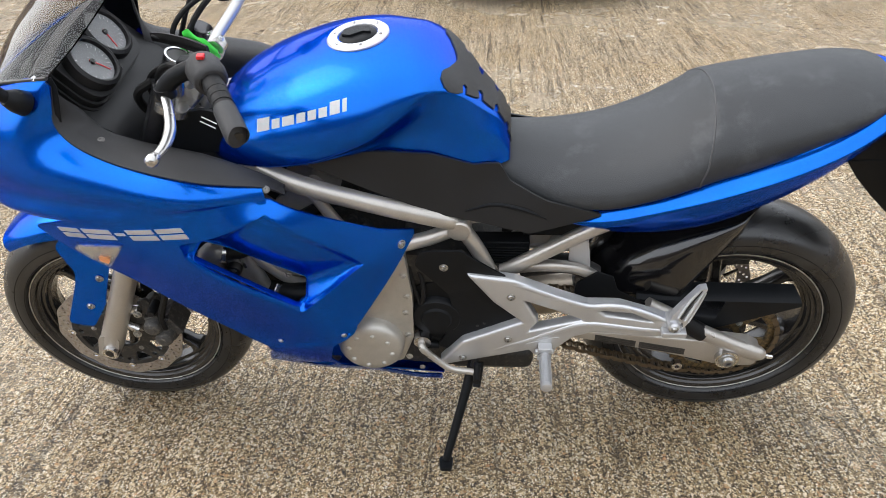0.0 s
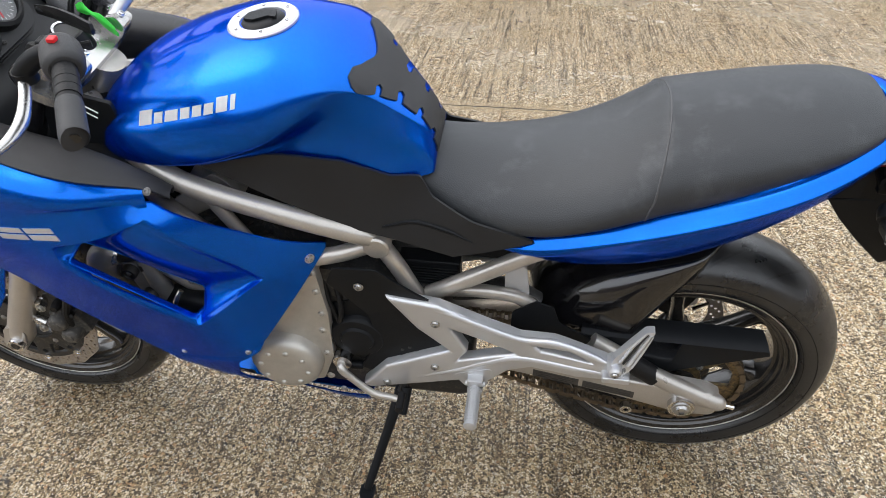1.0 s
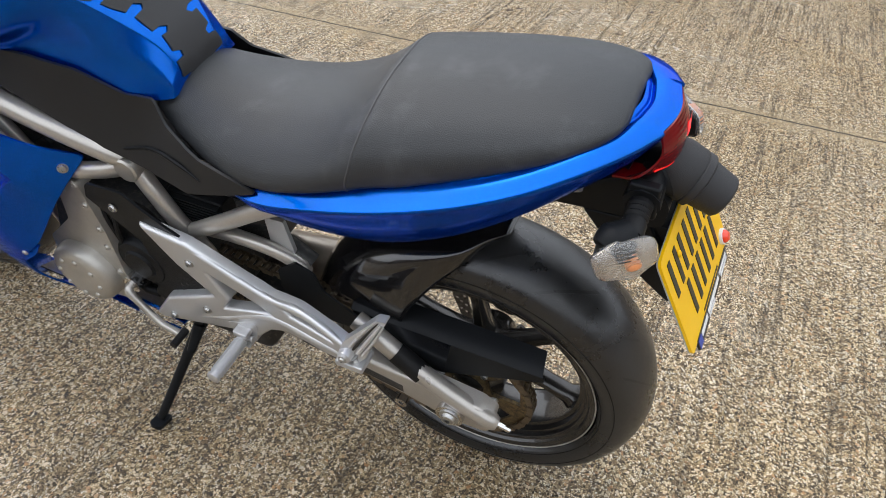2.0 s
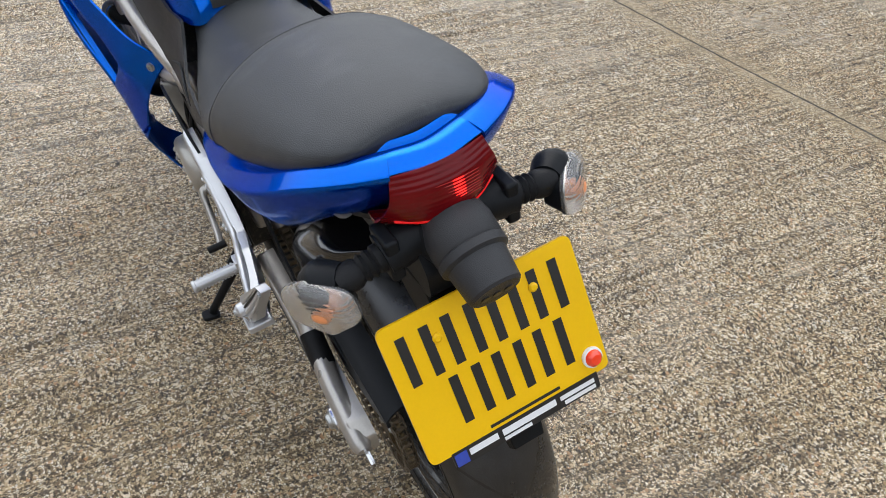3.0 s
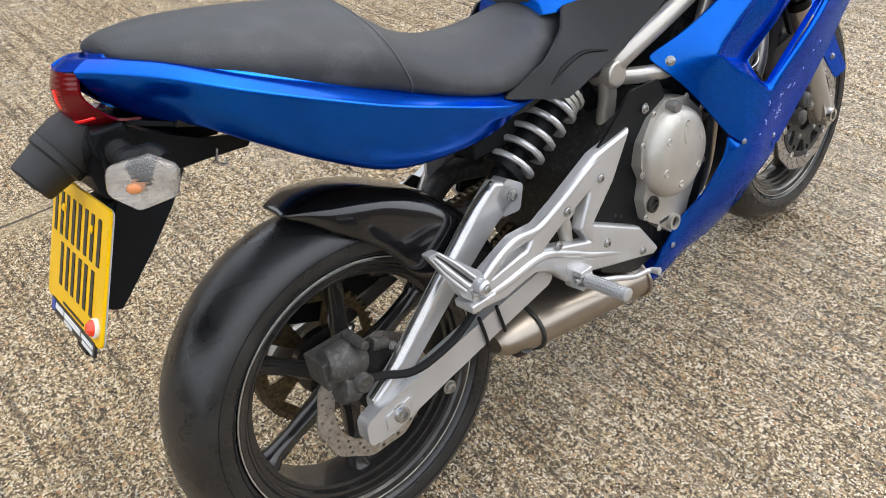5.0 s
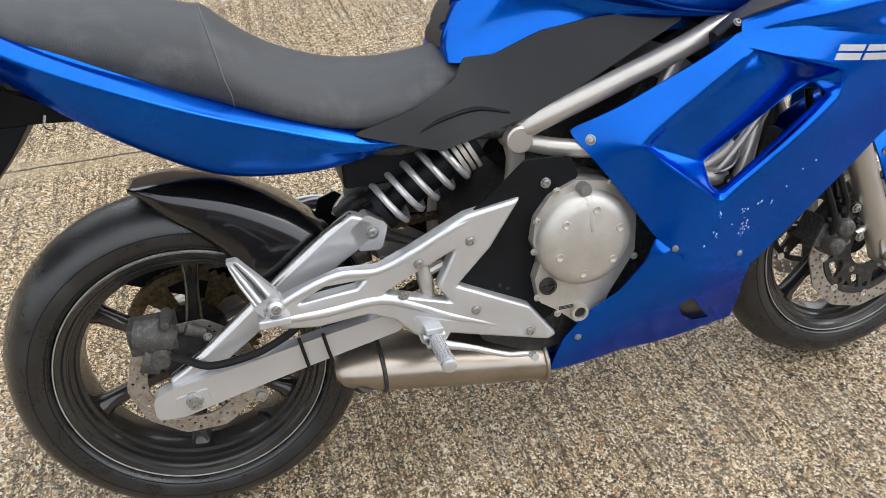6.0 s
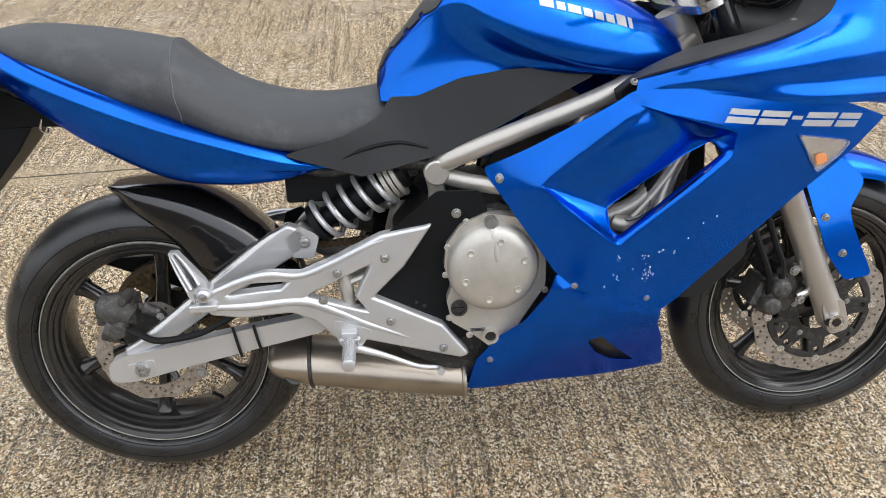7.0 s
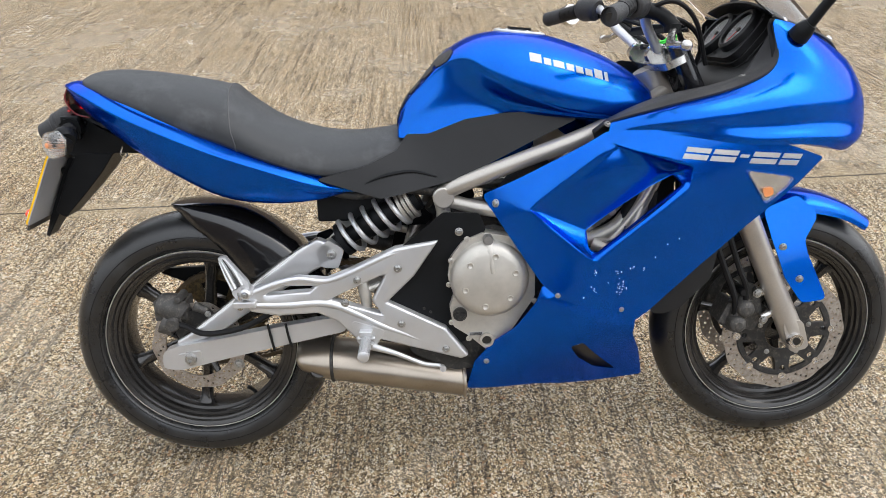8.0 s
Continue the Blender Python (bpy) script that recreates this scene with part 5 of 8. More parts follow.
# ---- footrest hangers, cover plates, pegs ----
HANGER = [(0.575, 0.577, 0.003), (0.518, 0.496, 0.004), (0.457, 0.438, 0.004), (0.585, 0.371, 0.01), (0.637, 0.300, 0.006), (0.618, 0.293, 0.006), (0.500, 0.328, 0.02), (0.428, 0.350, 0.012), (0.376, 0.357, 0.012), (0.342, 0.396, 0.02), (0.300, 0.418, 0.02), (0.215, 0.420, 0.02), (0.158, 0.436, 0.012), (0.143, 0.458, 0.012), (0.158, 0.486, 0.012), (0.262, 0.506, 0.03), (0.325, 0.497, 0.02), (0.376, 0.516, 0.02), (0.477, 0.562, 0.02)]
for s in (1, -1):
    hy = lambda x, z: 0.178 + 0.03 * max(0.0, min(1.0, (0.36 - x) / 0.2)) ** 1.5
    win = [[(0.330, 0.449, 0.003), (0.395, 0.478, 0.01), (0.454, 0.503, 0.004), (0.421, 0.441, 0.008), (0.442, 0.410, 0.003)], [(0.185, 0.472, 0.003), (0.235, 0.487, 0.006), (0.298, 0.482, 0.003), (0.285, 0.472, 0.004)]]
    han = part("footrest_hanger", cast_plate(HANGER, lambda x, z: hy(x, z) + 0.003, 0.024, win, s), SILVER, bike, "silver painted alloy footrest hanger", sharp=50)
    for rib, rr in (([(0.162, 0.479), (0.215, 0.495), (0.264, 0.5015), (0.322, 0.4925), (0.380, 0.510), (0.450, 0.541), (0.500, 0.556)], [0.006, 0.0075, 0.0075, 0.007, 0.0075, 0.0065, 0.004]), ([(0.162, 0.452), (0.230, 0.444), (0.320, 0.440), (0.385, 0.412), (0.440, 0.382), (0.490, 0.360), (0.545, 0.335)], [0.007, 0.009, 0.009, 0.008, 0.0075, 0.006, 0.004])):
        part("cast_rib", tube([(x, (hy(x, z) - 0.0016) * s, z) for x, z in rib], rr, 14, 6), SILVER, han)
    for bx, bz in ((0.482, 0.516), (0.485, 0.385), (0.584, 0.320)) + (((0.392, 0.492), (0.362, 0.440)) if s < 0 else ()):
        bolt(han, bx, (hy(bx, bz) + 0.003) * s, bz, 0.0085, s)
    cov = part("frame_cover", shell(fillet([(0.585, 0.638, 0.02), (0.664, 0.634, 0.012), (0.678, 0.598, 0.012), (0.612, 0.500, 0.03), (0.598, 0.42, 0.02), (0.640, 0.335, 0.01), (0.600, 0.318, 0.01), (0.43, 0.43, 0.01), (0.489, 0.560, 0.02)]), lambda x, z: 0.160 + 0.016 * max(0, min(1, (z - 0.5) / 0.1)), 0.005, (), 0.05, s), BLACK, bike, "matt black plastic frame cover", bevel=0.002)
    bolt(cov, 0.619, 0.1765 * s, 0.594, 0.0085, s)
    for k in range(6):
        w = radians(60 * k + 30)
        part("recess_dot", turned([(0, 0.1612 * s), (0.0035, 0.1612 * s), (0.0035, 0.1595 * s)], 0.537 + 0.017 * math.cos(w), 0.395 + 0.017 * math.sin(w), 8), DARKMETAL, cov)
    part("recess_arc", tube([(0.537 + 0.0115 * math.cos(w), 0.1605 * s, 0.395 + 0.0115 * math.sin(w)) for w in [radians(200 + 28 * k) for k in range(6)]], 0.0011, 6, 4), DARKMETAL, cov)
    fin = part("passenger_footrest", shell(fillet([(0.093, 0.556, 0.003), (0.110, 0.558, 0.006), (0.160, 0.508, 0.012), (0.166, 0.484, 0.010), (0.140, 0.462, 0.010), (0.124, 0.478, 0.012), (0.116, 0.505, 0.02)]), blend([(0.10, 0.574, 0.186), (0.166, 0.49, 0.222), (0.135, 0.46, 0.218), (0.116, 0.55, 0.194)]), 0.016, (), 0.03, s), SILVER, bike, "folded silver passenger footrest", bevel=0.003)
    # the black tube is raised; its colour gives the shade of a groove
    for name, off, r, mat in (("step_pad", 0.0, 0.0045, SILVER), ("step_groove", 0.009, 0.0022, INK), ("step_edge", 0.016, 0.0028, SILVER), ("step_edge", -0.008, 0.0028, SILVER)):
        part(name, tube([(0.101 + 0.5 * off, (0.190 + 0.001) * s, 0.551 + 0.3 * off), (0.116 + 0.8 * off, 0.201 * s, 0.524 + 0.5 * off), (0.134 + 0.9 * off, 0.217 * s, 0.494 + 0.5 * off)], [0.5 * r, r, r], 8, 4), mat, fin)
    part("hinge_pin", tube([(0.138, 0.216 * s, 0.446), (0.142, 0.217 * s, 0.474), (0.144, 0.218 * s, 0.482)], [0.0055, 0.0055, 0.009], 12, 2), POLISHED, fin)
    part("footrest_pivot", turned([(0, 0.232 * s), (0.008, 0.232 * s), (0.012, 0.228 * s), (0.0135, 0.215 * s), (0.0135, 0.19 * s)], 0.155, 0.484, 20), SILVER, fin)
    bolt(fin, 0.155, 0.232 * s, 0.484, 0.007, s)
    part("footrest_clevis", box(0.125, 0.175, min(0.185 * s, 0.228 * s), max(0.185 * s, 0.228 * s), 0.452, 0.466), SILVER, fin, bevel=0.003)
    studs = [box(-0.0016, 0.0016, (0.206 + 0.0068 * k) * s - 0.0019, (0.206 + 0.0068 * k) * s + 0.0019, 0.0095, 0.0128, Matrix.Translation((0.405, 0, 0.355)) @ Matrix.Rotation(radians(30 * w), 4, "Y")) for k in range(11) for w in range(12)]
    peg = part("footrest_peg", turned([(0.0075, 0.196 * s), (0.0108, 0.199 * s), (0.0108, 0.281 * s), (0.0125, 0.282 * s), (0.0125, 0.287 * s), (0.009, 0.289 * s), (0, 0.289 * s)], 0.405, 0.355, 24), SILVER, bike, "knurled silver rider footrest")
    part("knurling", join(*studs), SILVER, peg)
    part("peg_hinge", join(box(0.390, 0.420, min(0.178 * s, 0.20 * s), max(0.178 * s, 0.20 * s), 0.338, 0.346), box(0.390, 0.420, min(0.178 * s, 0.20 * s), max(0.178 * s, 0.20 * s), 0.364, 0.376), tube([(0.385, 0.19 * s, 0.357), (0.425, 0.19 * s, 0.357)], 0.006, 8, 2)), SILVER, peg, bevel=0.002)
    part("peg_bracket", plate(fillet([(0.37, 0.40, 0.01), (0.45, 0.37, 0.01), (0.425, 0.335, 0.01), (0.385, 0.34, 0.01)]), 0.165 * s, 0.182 * s), SILVER, peg, bevel=0.003)
part("gear_lever", tube([(0.672, 0.165, 0.366), (0.672, 0.19, 0.362), (0.648, 0.195, 0.335), (0.610, 0.200, 0.303), (0.565, 0.205, 0.300), (0.548, 0.215, 0.303)], [0.009, 0.009, 0.0075, 0.0075, 0.0075, 0.006], 10, 6), FRAME, bike, "silver gear lever")
part("lever_rubber", tube([(0.552, 0.195, 0.303), (0.552, 0.235, 0.303)], 0.008, 10, 2), RUBBER, bike)
part("lever_collar", turned([(0.006, 0.16), (0.019, 0.16), (0.019, 0.18), (0.006, 0.18)], 0.672, 0.366, 20, True), CHROME, bike)
part("brake_lever", tube([(0.415, -0.185, 0.335), (0.47, -0.195, 0.32), (0.53, -0.20, 0.295), (0.57, -0.205, 0.290), (0.575, -0.225, 0.292)], [0.009, 0.006, 0.0052, 0.0052, 0.0075], 10, 6), SILVER, bike, "silver rear brake lever")
part("master_cylinder", join(tube([(0.395, -0.155, 0.50), (0.405, -0.155, 0.455), (0.41, -0.155, 0.40)], [0.010, 0.014, 0.010], 12, 3), tube([(0.405, -0.155, 0.46), (0.44, -0.150, 0.47)], 0.008, 8, 2)), ALLOY, bike)
stand = part("side_stand", tube([(0.548, 0.120, 0.315), (0.555, 0.140, 0.285), (0.585, 0.210, 0.190), (0.615, 0.275, 0.098), (0.622, 0.290, 0.076)], [0.017, 0.0145, 0.0105, 0.0095, 0.009], 12, 5), BLACK, bike, "black steel side stand, swung out")
part("stand_foot", plate(fillet([(0.606, 0.004, 0.008), (0.608, 0.044, 0.01), (0.636, 0.044, 0.01), (0.640, 0.004, 0.012)]), 0, 0.009), BLACK, stand)
bpy.data.objects["stand_foot"].matrix_local = pose(0, 0.272, 0.0685, -90 + 12.76)
part("stand_spring", tube([(0.535, 0.135, 0.345), (0.56, 0.165, 0.27)], 0.009, 10, 2), DARKMETAL, stand)
part("stand_stop", tube([(0.548, 0.165, 0.285), (0.552, 0.205, 0.245)], [0.012, 0.009], 10, 2), BLACK, stand)

# ---- bodywork ----
from mathutils.bvhtree import BVHTree


def decal(name, outlines, target, origin, eu, ev, way, lift, material, parent, label="", step=0.012, thick=0.0015):
    """A thin sticker: outlines in the plane of eu and ev, pressed along way onto the target's surface."""
    tree = BVHTree.FromPolygons([v.co for v in target.data.vertices], [p.vertices for p in target.data.polygons])
    origin, eu, ev, way = Vector(origin), Vector(eu), Vector(ev), Vector(way).normalized()
    pieces = []
    for o in outlines:
        bm = flat(o)
        us, vs = [p[0] for p in o], [p[1] for p in o]
        for axis, lo, hi in ((0, min(us), max(us)), (2, min(vs), max(vs))):
            k = max(int((hi - lo) / step), 1)
            for i in range(1, k):
                co, no = [0, 0, 0], [0, 0, 0]
                co[axis], no[axis] = lo + (hi - lo) * i / k, 1
                bmesh.ops.bisect_plane(bm, geom=bm.verts[:] + bm.edges[:] + bm.faces[:], plane_co=co, plane_no=no, dist=1e-6)
        got = bmesh.ops.extrude_face_region(bm, geom=bm.faces[:])
        top = [e for e in got["geom"] if isinstance(e, bmesh.types.BMVert)]
        high = set(top)
        for v in bm.verts:
            start = origin + eu * v.co.x + ev * v.co.z - way * 0.4
            place, normal, _, _ = tree.ray_cast(start, way)
            if place is None:
                place, normal, _, _ = tree.find_nearest(start + way * 0.4)
            if normal.dot(way) > 0:
                normal = -normal
            v.co = place + normal * (lift if v in high else lift - thick)
        pieces.append(bm)
    return part(name, join(*pieces), material, parent, label)


DARKSTICKER = surf("dark_sticker", (0.035, 0.033, 0.03), 0.5, vary=0.6, scale=400)
for x0, x1 in ((0.295, 0.205), (0.197, 0.095)):
    z = lambda x: 0.311 + 0.209 * x
    stick = part("warning_sticker", plate([(x0, z(x0) - 0.0095), (x0, z(x0) + 0.0095), (x1, z(x1) + 0.0095), (x1, z(x1) - 0.0095)], 0.1590, 0.1608), DARKSTICKER, arm_l)
    for k in range(3):
        b = -0.0055 + 0.0055 * k
        part("print_bar", plate([(x0 - 0.006, z(x0 - 0.006) + b - 0.001), (x0 - 0.006, z(x0 - 0.006) + b + 0.001), (x1 + 0.006, z(x1 + 0.006) + b + 0.001), (x1 + 0.006, z(x1 + 0.006) + b - 0.001)], 0.1606, 0.1613), DARKMETAL, stick)

# side panel with the scooped opening
side_y = blend([(0.676, 0.663, 0.150), (0.697, 0.657, 0.172), (0.762, 0.648, 0.228), (0.793, 0.628, 0.234), (0.907, 0.540, 0.256), (0.995, 0.479, 0.234), (0.825, 0.464, 0.247),
                (0.969, 0.422, 0.226), (0.789, 0.495, 0.233), (0.925, 0.812, 0.232), (0.925, 0.780, 0.264), (1.024, 0.820, 0.272), (1.072, 0.775, 0.281), (1.051, 0.720, 0.288),
                (1.195, 0.735, 0.271), (1.314, 0.755, 0.250), (1.375, 0.757, 0.235), (1.134, 0.528, 0.235), (1.227, 0.609, 0.235), (0.80, 0.735, 0.215)], 2e-4)
APEX, HIGH, FORE, LOW = Vector((0.766, 0.652)), Vector((0.928, 0.794)), Vector((1.086, 0.748)), Vector((0.9005, 0.5420))
LIP, END = (Vector((0.9012, 0.5540)), Vector((1.0742, 0.7140))), (Vector((1.081, 0.700)), Vector((1.087, 0.745)))


def beyond(p, a, b):
    d = (b - a).normalized()
    return d.x * (p.y - a.y) - d.y * (p.x - a.x)


def scoop_y(x, z):
    p = Vector((x, z))
    # a flat floor falling in under the upper crease, a narrow facet inside the rear one, steep walls in front
    # the rear facet runs round the lower corner of the opening in a curve
    rear = -0.007 * math.log(math.exp(-max(beyond(p, APEX, LOW), -0.3) / 0.007) + math.exp(-max(beyond(p, *LIP) + 0.013, -0.3) / 0.007))
    walls = (0.38 * -beyond(p, APEX, HIGH), 1.20 * rear, 1.5 * -beyond(p, HIGH, FORE), 2.2 * beyond(p, *END))
    cuts = walls + (40.0 * beyond(p, *LIP), 0.095)
    inner = -0.007 * math.log(sum(math.exp(-max(c, -0.5) / 0.007) for c in cuts))
    # the lower lip is rolled inwards
    roll = 0.008 * max(0.0, min(1.0, beyond(p, *LIP) / 0.010 + 1.1)) ** 1.6
    return side_y(x, z) - 0.002 * math.log1p(math.exp(min(inner, 0.2) / 0.002)) - min(roll, max(0.0, 1.3 * min(walls)))


SIDE = [(0.672, 0.668, 0.012), (0.790, 0.492, 0.006), (0.828, 0.458, 0.01), (0.968, 0.410, 0.02), (1.002, 0.394, 0.01), (1.034, 0.420, 0.03), (1.134, 0.528, 0.1), (1.227, 0.612, 0.1), (1.325, 0.700, 0.02),
        (1.375, 0.752, 0.006), (1.30, 0.780, 0.05), (1.20, 0.803, 0.05), (1.07, 0.822, 0.05), (0.98, 0.828, 0.02), (0.920, 0.812, 0.02)]
HOLE = [(0.887, 0.603, 0.010), (0.888, 0.566, 0.014), (0.903, 0.552, 0.012), (1.076, 0.712, 0.008), (1.064, 0.730, 0.012), (1.014, 0.702, 0.03), (0.945, 0.652, 0.05)]
low_y = blend([(0.789, 0.492, 0.234), (0.825, 0.458, 0.247), (0.969, 0.412, 0.225), (1.0, 0.392, 0.218), (0.675, 0.288, 0.184), (0.649, 0.342, 0.178), (0.73, 0.385, 0.212), (0.881, 0.30, 0.192),
               (0.624, 0.211, 0.152), (0.80, 0.205, 0.128), (1.03, 0.30, 0.160), (1.055, 0.215, 0.105), (0.90, 0.36, 0.222)], 2e-4)
LOWER = [(0.794, 0.484, 0.004), (0.832, 0.468, 0.01), (0.972, 0.420, 0.02), (1.004, 0.404, 0.008), (1.004, 0.355, 0.02), (1.030, 0.300, 0.05), (1.058, 0.208, 0.008), (0.86, 0.196, 0.05), (0.630, 0.205, 0.008),
         (0.648, 0.285, 0.03), (0.690, 0.338, 0.03), (0.738, 0.380, 0.04), (0.780, 0.445, 0.02)]
LOWER_LEFT = LOWER[:8] + [(0.630, 0.205, 0.008), (0.636, 0.232, 0.01), (0.72, 0.244, 0.03), (0.80, 0.264, 0.03), (0.850, 0.305, 0.03), (0.868, 0.365, 0.03), (0.852, 0.428, 0.02), (0.806, 0.462, 0.01)]


def cowl_y(x, z):
    # the upper rim tucks in behind the side panel
    seam = float(np.interp(x, [0.786, 0.826, 0.966, 1.0], [0.488, 0.454, 0.406, 0.391]))
    return low_y(x, z) - 0.006 * max(0.0, min(1.0, (z - seam + 0.004) / 0.007))


VENT = fillet([(0.862, 0.331, 0.006), (0.890, 0.341, 0.008), (0.925, 0.300, 0.03), (0.986, 0.237, 0.003), (0.928, 0.255, 0.02), (0.884, 0.294, 0.02)], 3)
panels = {}
for s in (1, -1):
    fairing = panels[s] = part("side_fairing", shell(fillet(SIDE), scoop_y, 0.004, [fillet(HOLE)], 0.008, s, ((APEX, HIGH), (APEX, LOW), (HIGH, FORE), END, *[(a + Vector((u, v)) * d, b + Vector((u, v)) * d) for a, b, u, v in ((APEX, HIGH, 0.66, -0.75), (APEX, LOW, 0.65, 0.76), (HIGH, FORE, -0.28, -0.96)) for d in (-0.006, -0.003, 0.002, 0.004, 0.009, 0.016, 0.024)], *[(Vector((0.903 + 0.679 * d, 0.552 - 0.734 * d)), Vector((1.076 + 0.679 * d, 0.712 - 0.734 * d))) for d in (0.002, 0.005, 0.009)])), BLUE, bike, "glossy metallic blue side fairing, stone-chipped below the scoop" if s < 0 else "glossy metallic blue side fairing with a scooped opening", bevel=0.0012, sharp=62)
    rim = fillet(HOLE)
    mid = (sum(p[0] for p in rim) / len(rim), sum(p[1] for p in rim) / len(rim))
    rings = []
    for k, d in ((1.0, 0.0004), (0.99, 0.0012), (0.982, 0.004), (0.978, 0.011)):
        rings.append([(mid[0] + (u - mid[0]) * k, s * (scoop_y(u, v) - d), mid[1] + (v - mid[1]) * k) for u, v in rim])
    flange = bmesh.new()
    loops = [[flange.verts.new(p) for p in ring] for ring in rings]
    for a, b in zip(loops, loops[1:]):
        for q0 in range(len(a)):
            q1 = (q0 + 1) % len(a)
            flange.faces.new((a[q0], a[q1], b[q1], b[q0]))
    bmesh.ops.recalc_face_normals(flange, faces=flange.faces)
    bmesh.ops.solidify(flange, geom=flange.faces[:], thickness=0.002)
    part("opening_flange", flange, BLUE, fairing, sharp=50)
    for bx, bz, r in ((0.700, 0.655, 0.0085), (0.825, 0.466, 0.0055), (0.969, 0.424, 0.0055)):
        fx_, fz_ = (side_y(bx + 0.004, bz) - side_y(bx - 0.004, bz)) / 0.008, (side_y(bx, bz + 0.004) - side_y(bx, bz - 0.004)) / 0.008
        bolt(fairing, bx, (side_y(bx, bz) + 0.0003) * s, bz, r, s, axis=(-fx_, s, -fz_))
    cowl = part("lower_cowl", shell(fillet(LOWER if s < 0 else LOWER_LEFT), cowl_y, 0.004, [VENT], 0.015, s), BLUE, bike, "metallic blue lower cowl with a slit vent", bevel=0.0015)
    # black sheet added behind the vent for the shade inside it
    part("vent_back", shell(fillet([(0.85, 0.345, 0.01), (0.895, 0.352, 0.01), (1.0, 0.238, 0.01), (0.985, 0.226, 0.01), (0.92, 0.238, 0.01), (0.87, 0.285, 0.01)]), lambda x, z: low_y(x, z) - 0.014, 0.003, (), 0.03, s), INK, cowl)
    bolt(cowl, 0.675, (low_y(0.675, 0.288) + 0.0003) * s, 0.288, 0.006, s)
    bolt(cowl, 0.880, (low_y(0.88, 0.337) - 0.008) * s, 0.337, 0.004, s)
    # maker's model lettering as plain slanted bars
    bars = []
    for a, b in ((0.0, 0.20), (0.225, 0.43), (0.455, 0.53), (0.56, 0.79), (0.82, 0.99)):
        thin = 0.011 if a == 0.455 else 0.0
        for lo_, hi_ in (((0.0, 1.0),) if thin else ((0.06, 0.42), (0.54, 0.88))):
            zb, zt = 0.762 - 0.016 + 0.028 * lo_ + (0.012 if thin else 0), 0.762 - 0.016 + 0.028 * hi_ - (0.010 if thin else 0)
            lean = 0.5
            X = lambda u, z: 1.064 + 0.252 * u + (z - 0.750) * lean
            Z = lambda u, z: z + 0.018 - 0.027 * u
            bars.append([(X(a, zb), Z(a, zb)), (X(b, zb), Z(b, zb)), (X(b, zt), Z(b, zt)), (X(a, zt), Z(a, zt))])
    decal("model_lettering", bars, fairing, (0, 0.30 * s, 0), (1, 0, 0), (0, 0, 1), (0, -s, 0), 0.0012, DECAL, fairing, "silver-white model lettering")
    # front indicator set flush under the lettering
    decal("indicator_reflector", [fillet([(1.203, 0.735, 0.004), (1.307, 0.714, 0.008), (1.289, 0.692, 0.012), (1.256, 0.664, 0.008)])], fairing, (0, 0.30 * s, 0), (1, 0, 0), (0, 0, 1), (0, -s, 0), 0.0012, REFLECTOR, fairing, thick=0.001)
    decal("front_indicator", [fillet([(1.198, 0.737, 0.004), (1.312, 0.715, 0.008), (1.292, 0.690, 0.012), (1.255, 0.660, 0.008)])], fairing, (0, 0.30 * s, 0), (1, 0, 0), (0, 0, 1), (0, -s, 0), 0.006, CLEARLENS, fairing, "clear front indicator lens with amber bulb", thick=0.009)
    decal("indicator_bulb", [fillet([(1.238, 0.698, 0.006), (1.262, 0.698, 0.006), (1.268, 0.682, 0.006), (1.250, 0.676, 0.006)])], fairing, (0, 0.30 * s, 0), (1, 0, 0), (0, 0, 1), (0, -s, 0), 0.0075, ORANGE, fairing, "amber bulb", thick=0.004)

# stone chips on the right panel below the opening
rnd = random.Random(5)
chips = []
for mx, mz, count, sx, sz in ((0.961, 0.479, 26, 0.0056, 0.0088), (0.903, 0.475, 7, 0.0032, 0.0064), (0.904, 0.518, 6, 0.004, 0.0048), (0.954, 0.519, 7, 0.0032, 0.0056), (0.986, 0.528, 4, 0.0048, 0.0032), (1.008, 0.525, 4, 0.0016, 0.0032), (1.03, 0.55, 2, 0.0016, 0.0016), (1.052, 0.581, 1, 0.0008, 0.0008), (1.076, 0.591, 1, 0.0008, 0.0008), (0.882, 0.46, 1, 0.0008, 0.0008), (0.933, 0.492, 1, 0.0008, 0.0008)):
    for k in range(count):
        cx, cz = mx + rnd.gauss(0, sx), mz + rnd.gauss(0, sz)
        r = rnd.uniform(0.0006, 0.0011) if k % 3 else rnd.uniform(0.0010, 0.0020)
        chips.append([(cx + r * rnd.uniform(0.4, 0.9) * math.cos(w), cz + r * rnd.uniform(0.6, 1.7) * math.sin(w)) for w in [2 * math.pi * j / 6 for j in range(6)]])
decal("stone_chips", chips, panels[-1], (0, -0.30, 0), (1, 0, 0), (0, 0, 1), (0, 1, 0), 0.0006, WHITE, panels[-1], "pale stone chips in the paint", thick=0.0005)
tagged(bpy.data.objects["stone_chips"], "pale stone chips in the blue paint", kind="stuff")

part("splash_guard", plate(fillet([(1.052, 0.395, 0.012), (1.066, 0.373, 0.012), (1.090, 0.371, 0.012), (1.127, 0.383, 0.02), (1.195, 0.452, 0.03), (1.215, 0.560, 0.02), (1.10, 0.54, 0.02), (1.04, 0.46, 0.02)]), -0.118, -0.140), SATIN, bike, "matt black splash guard behind the side fairing", bevel=0.005)
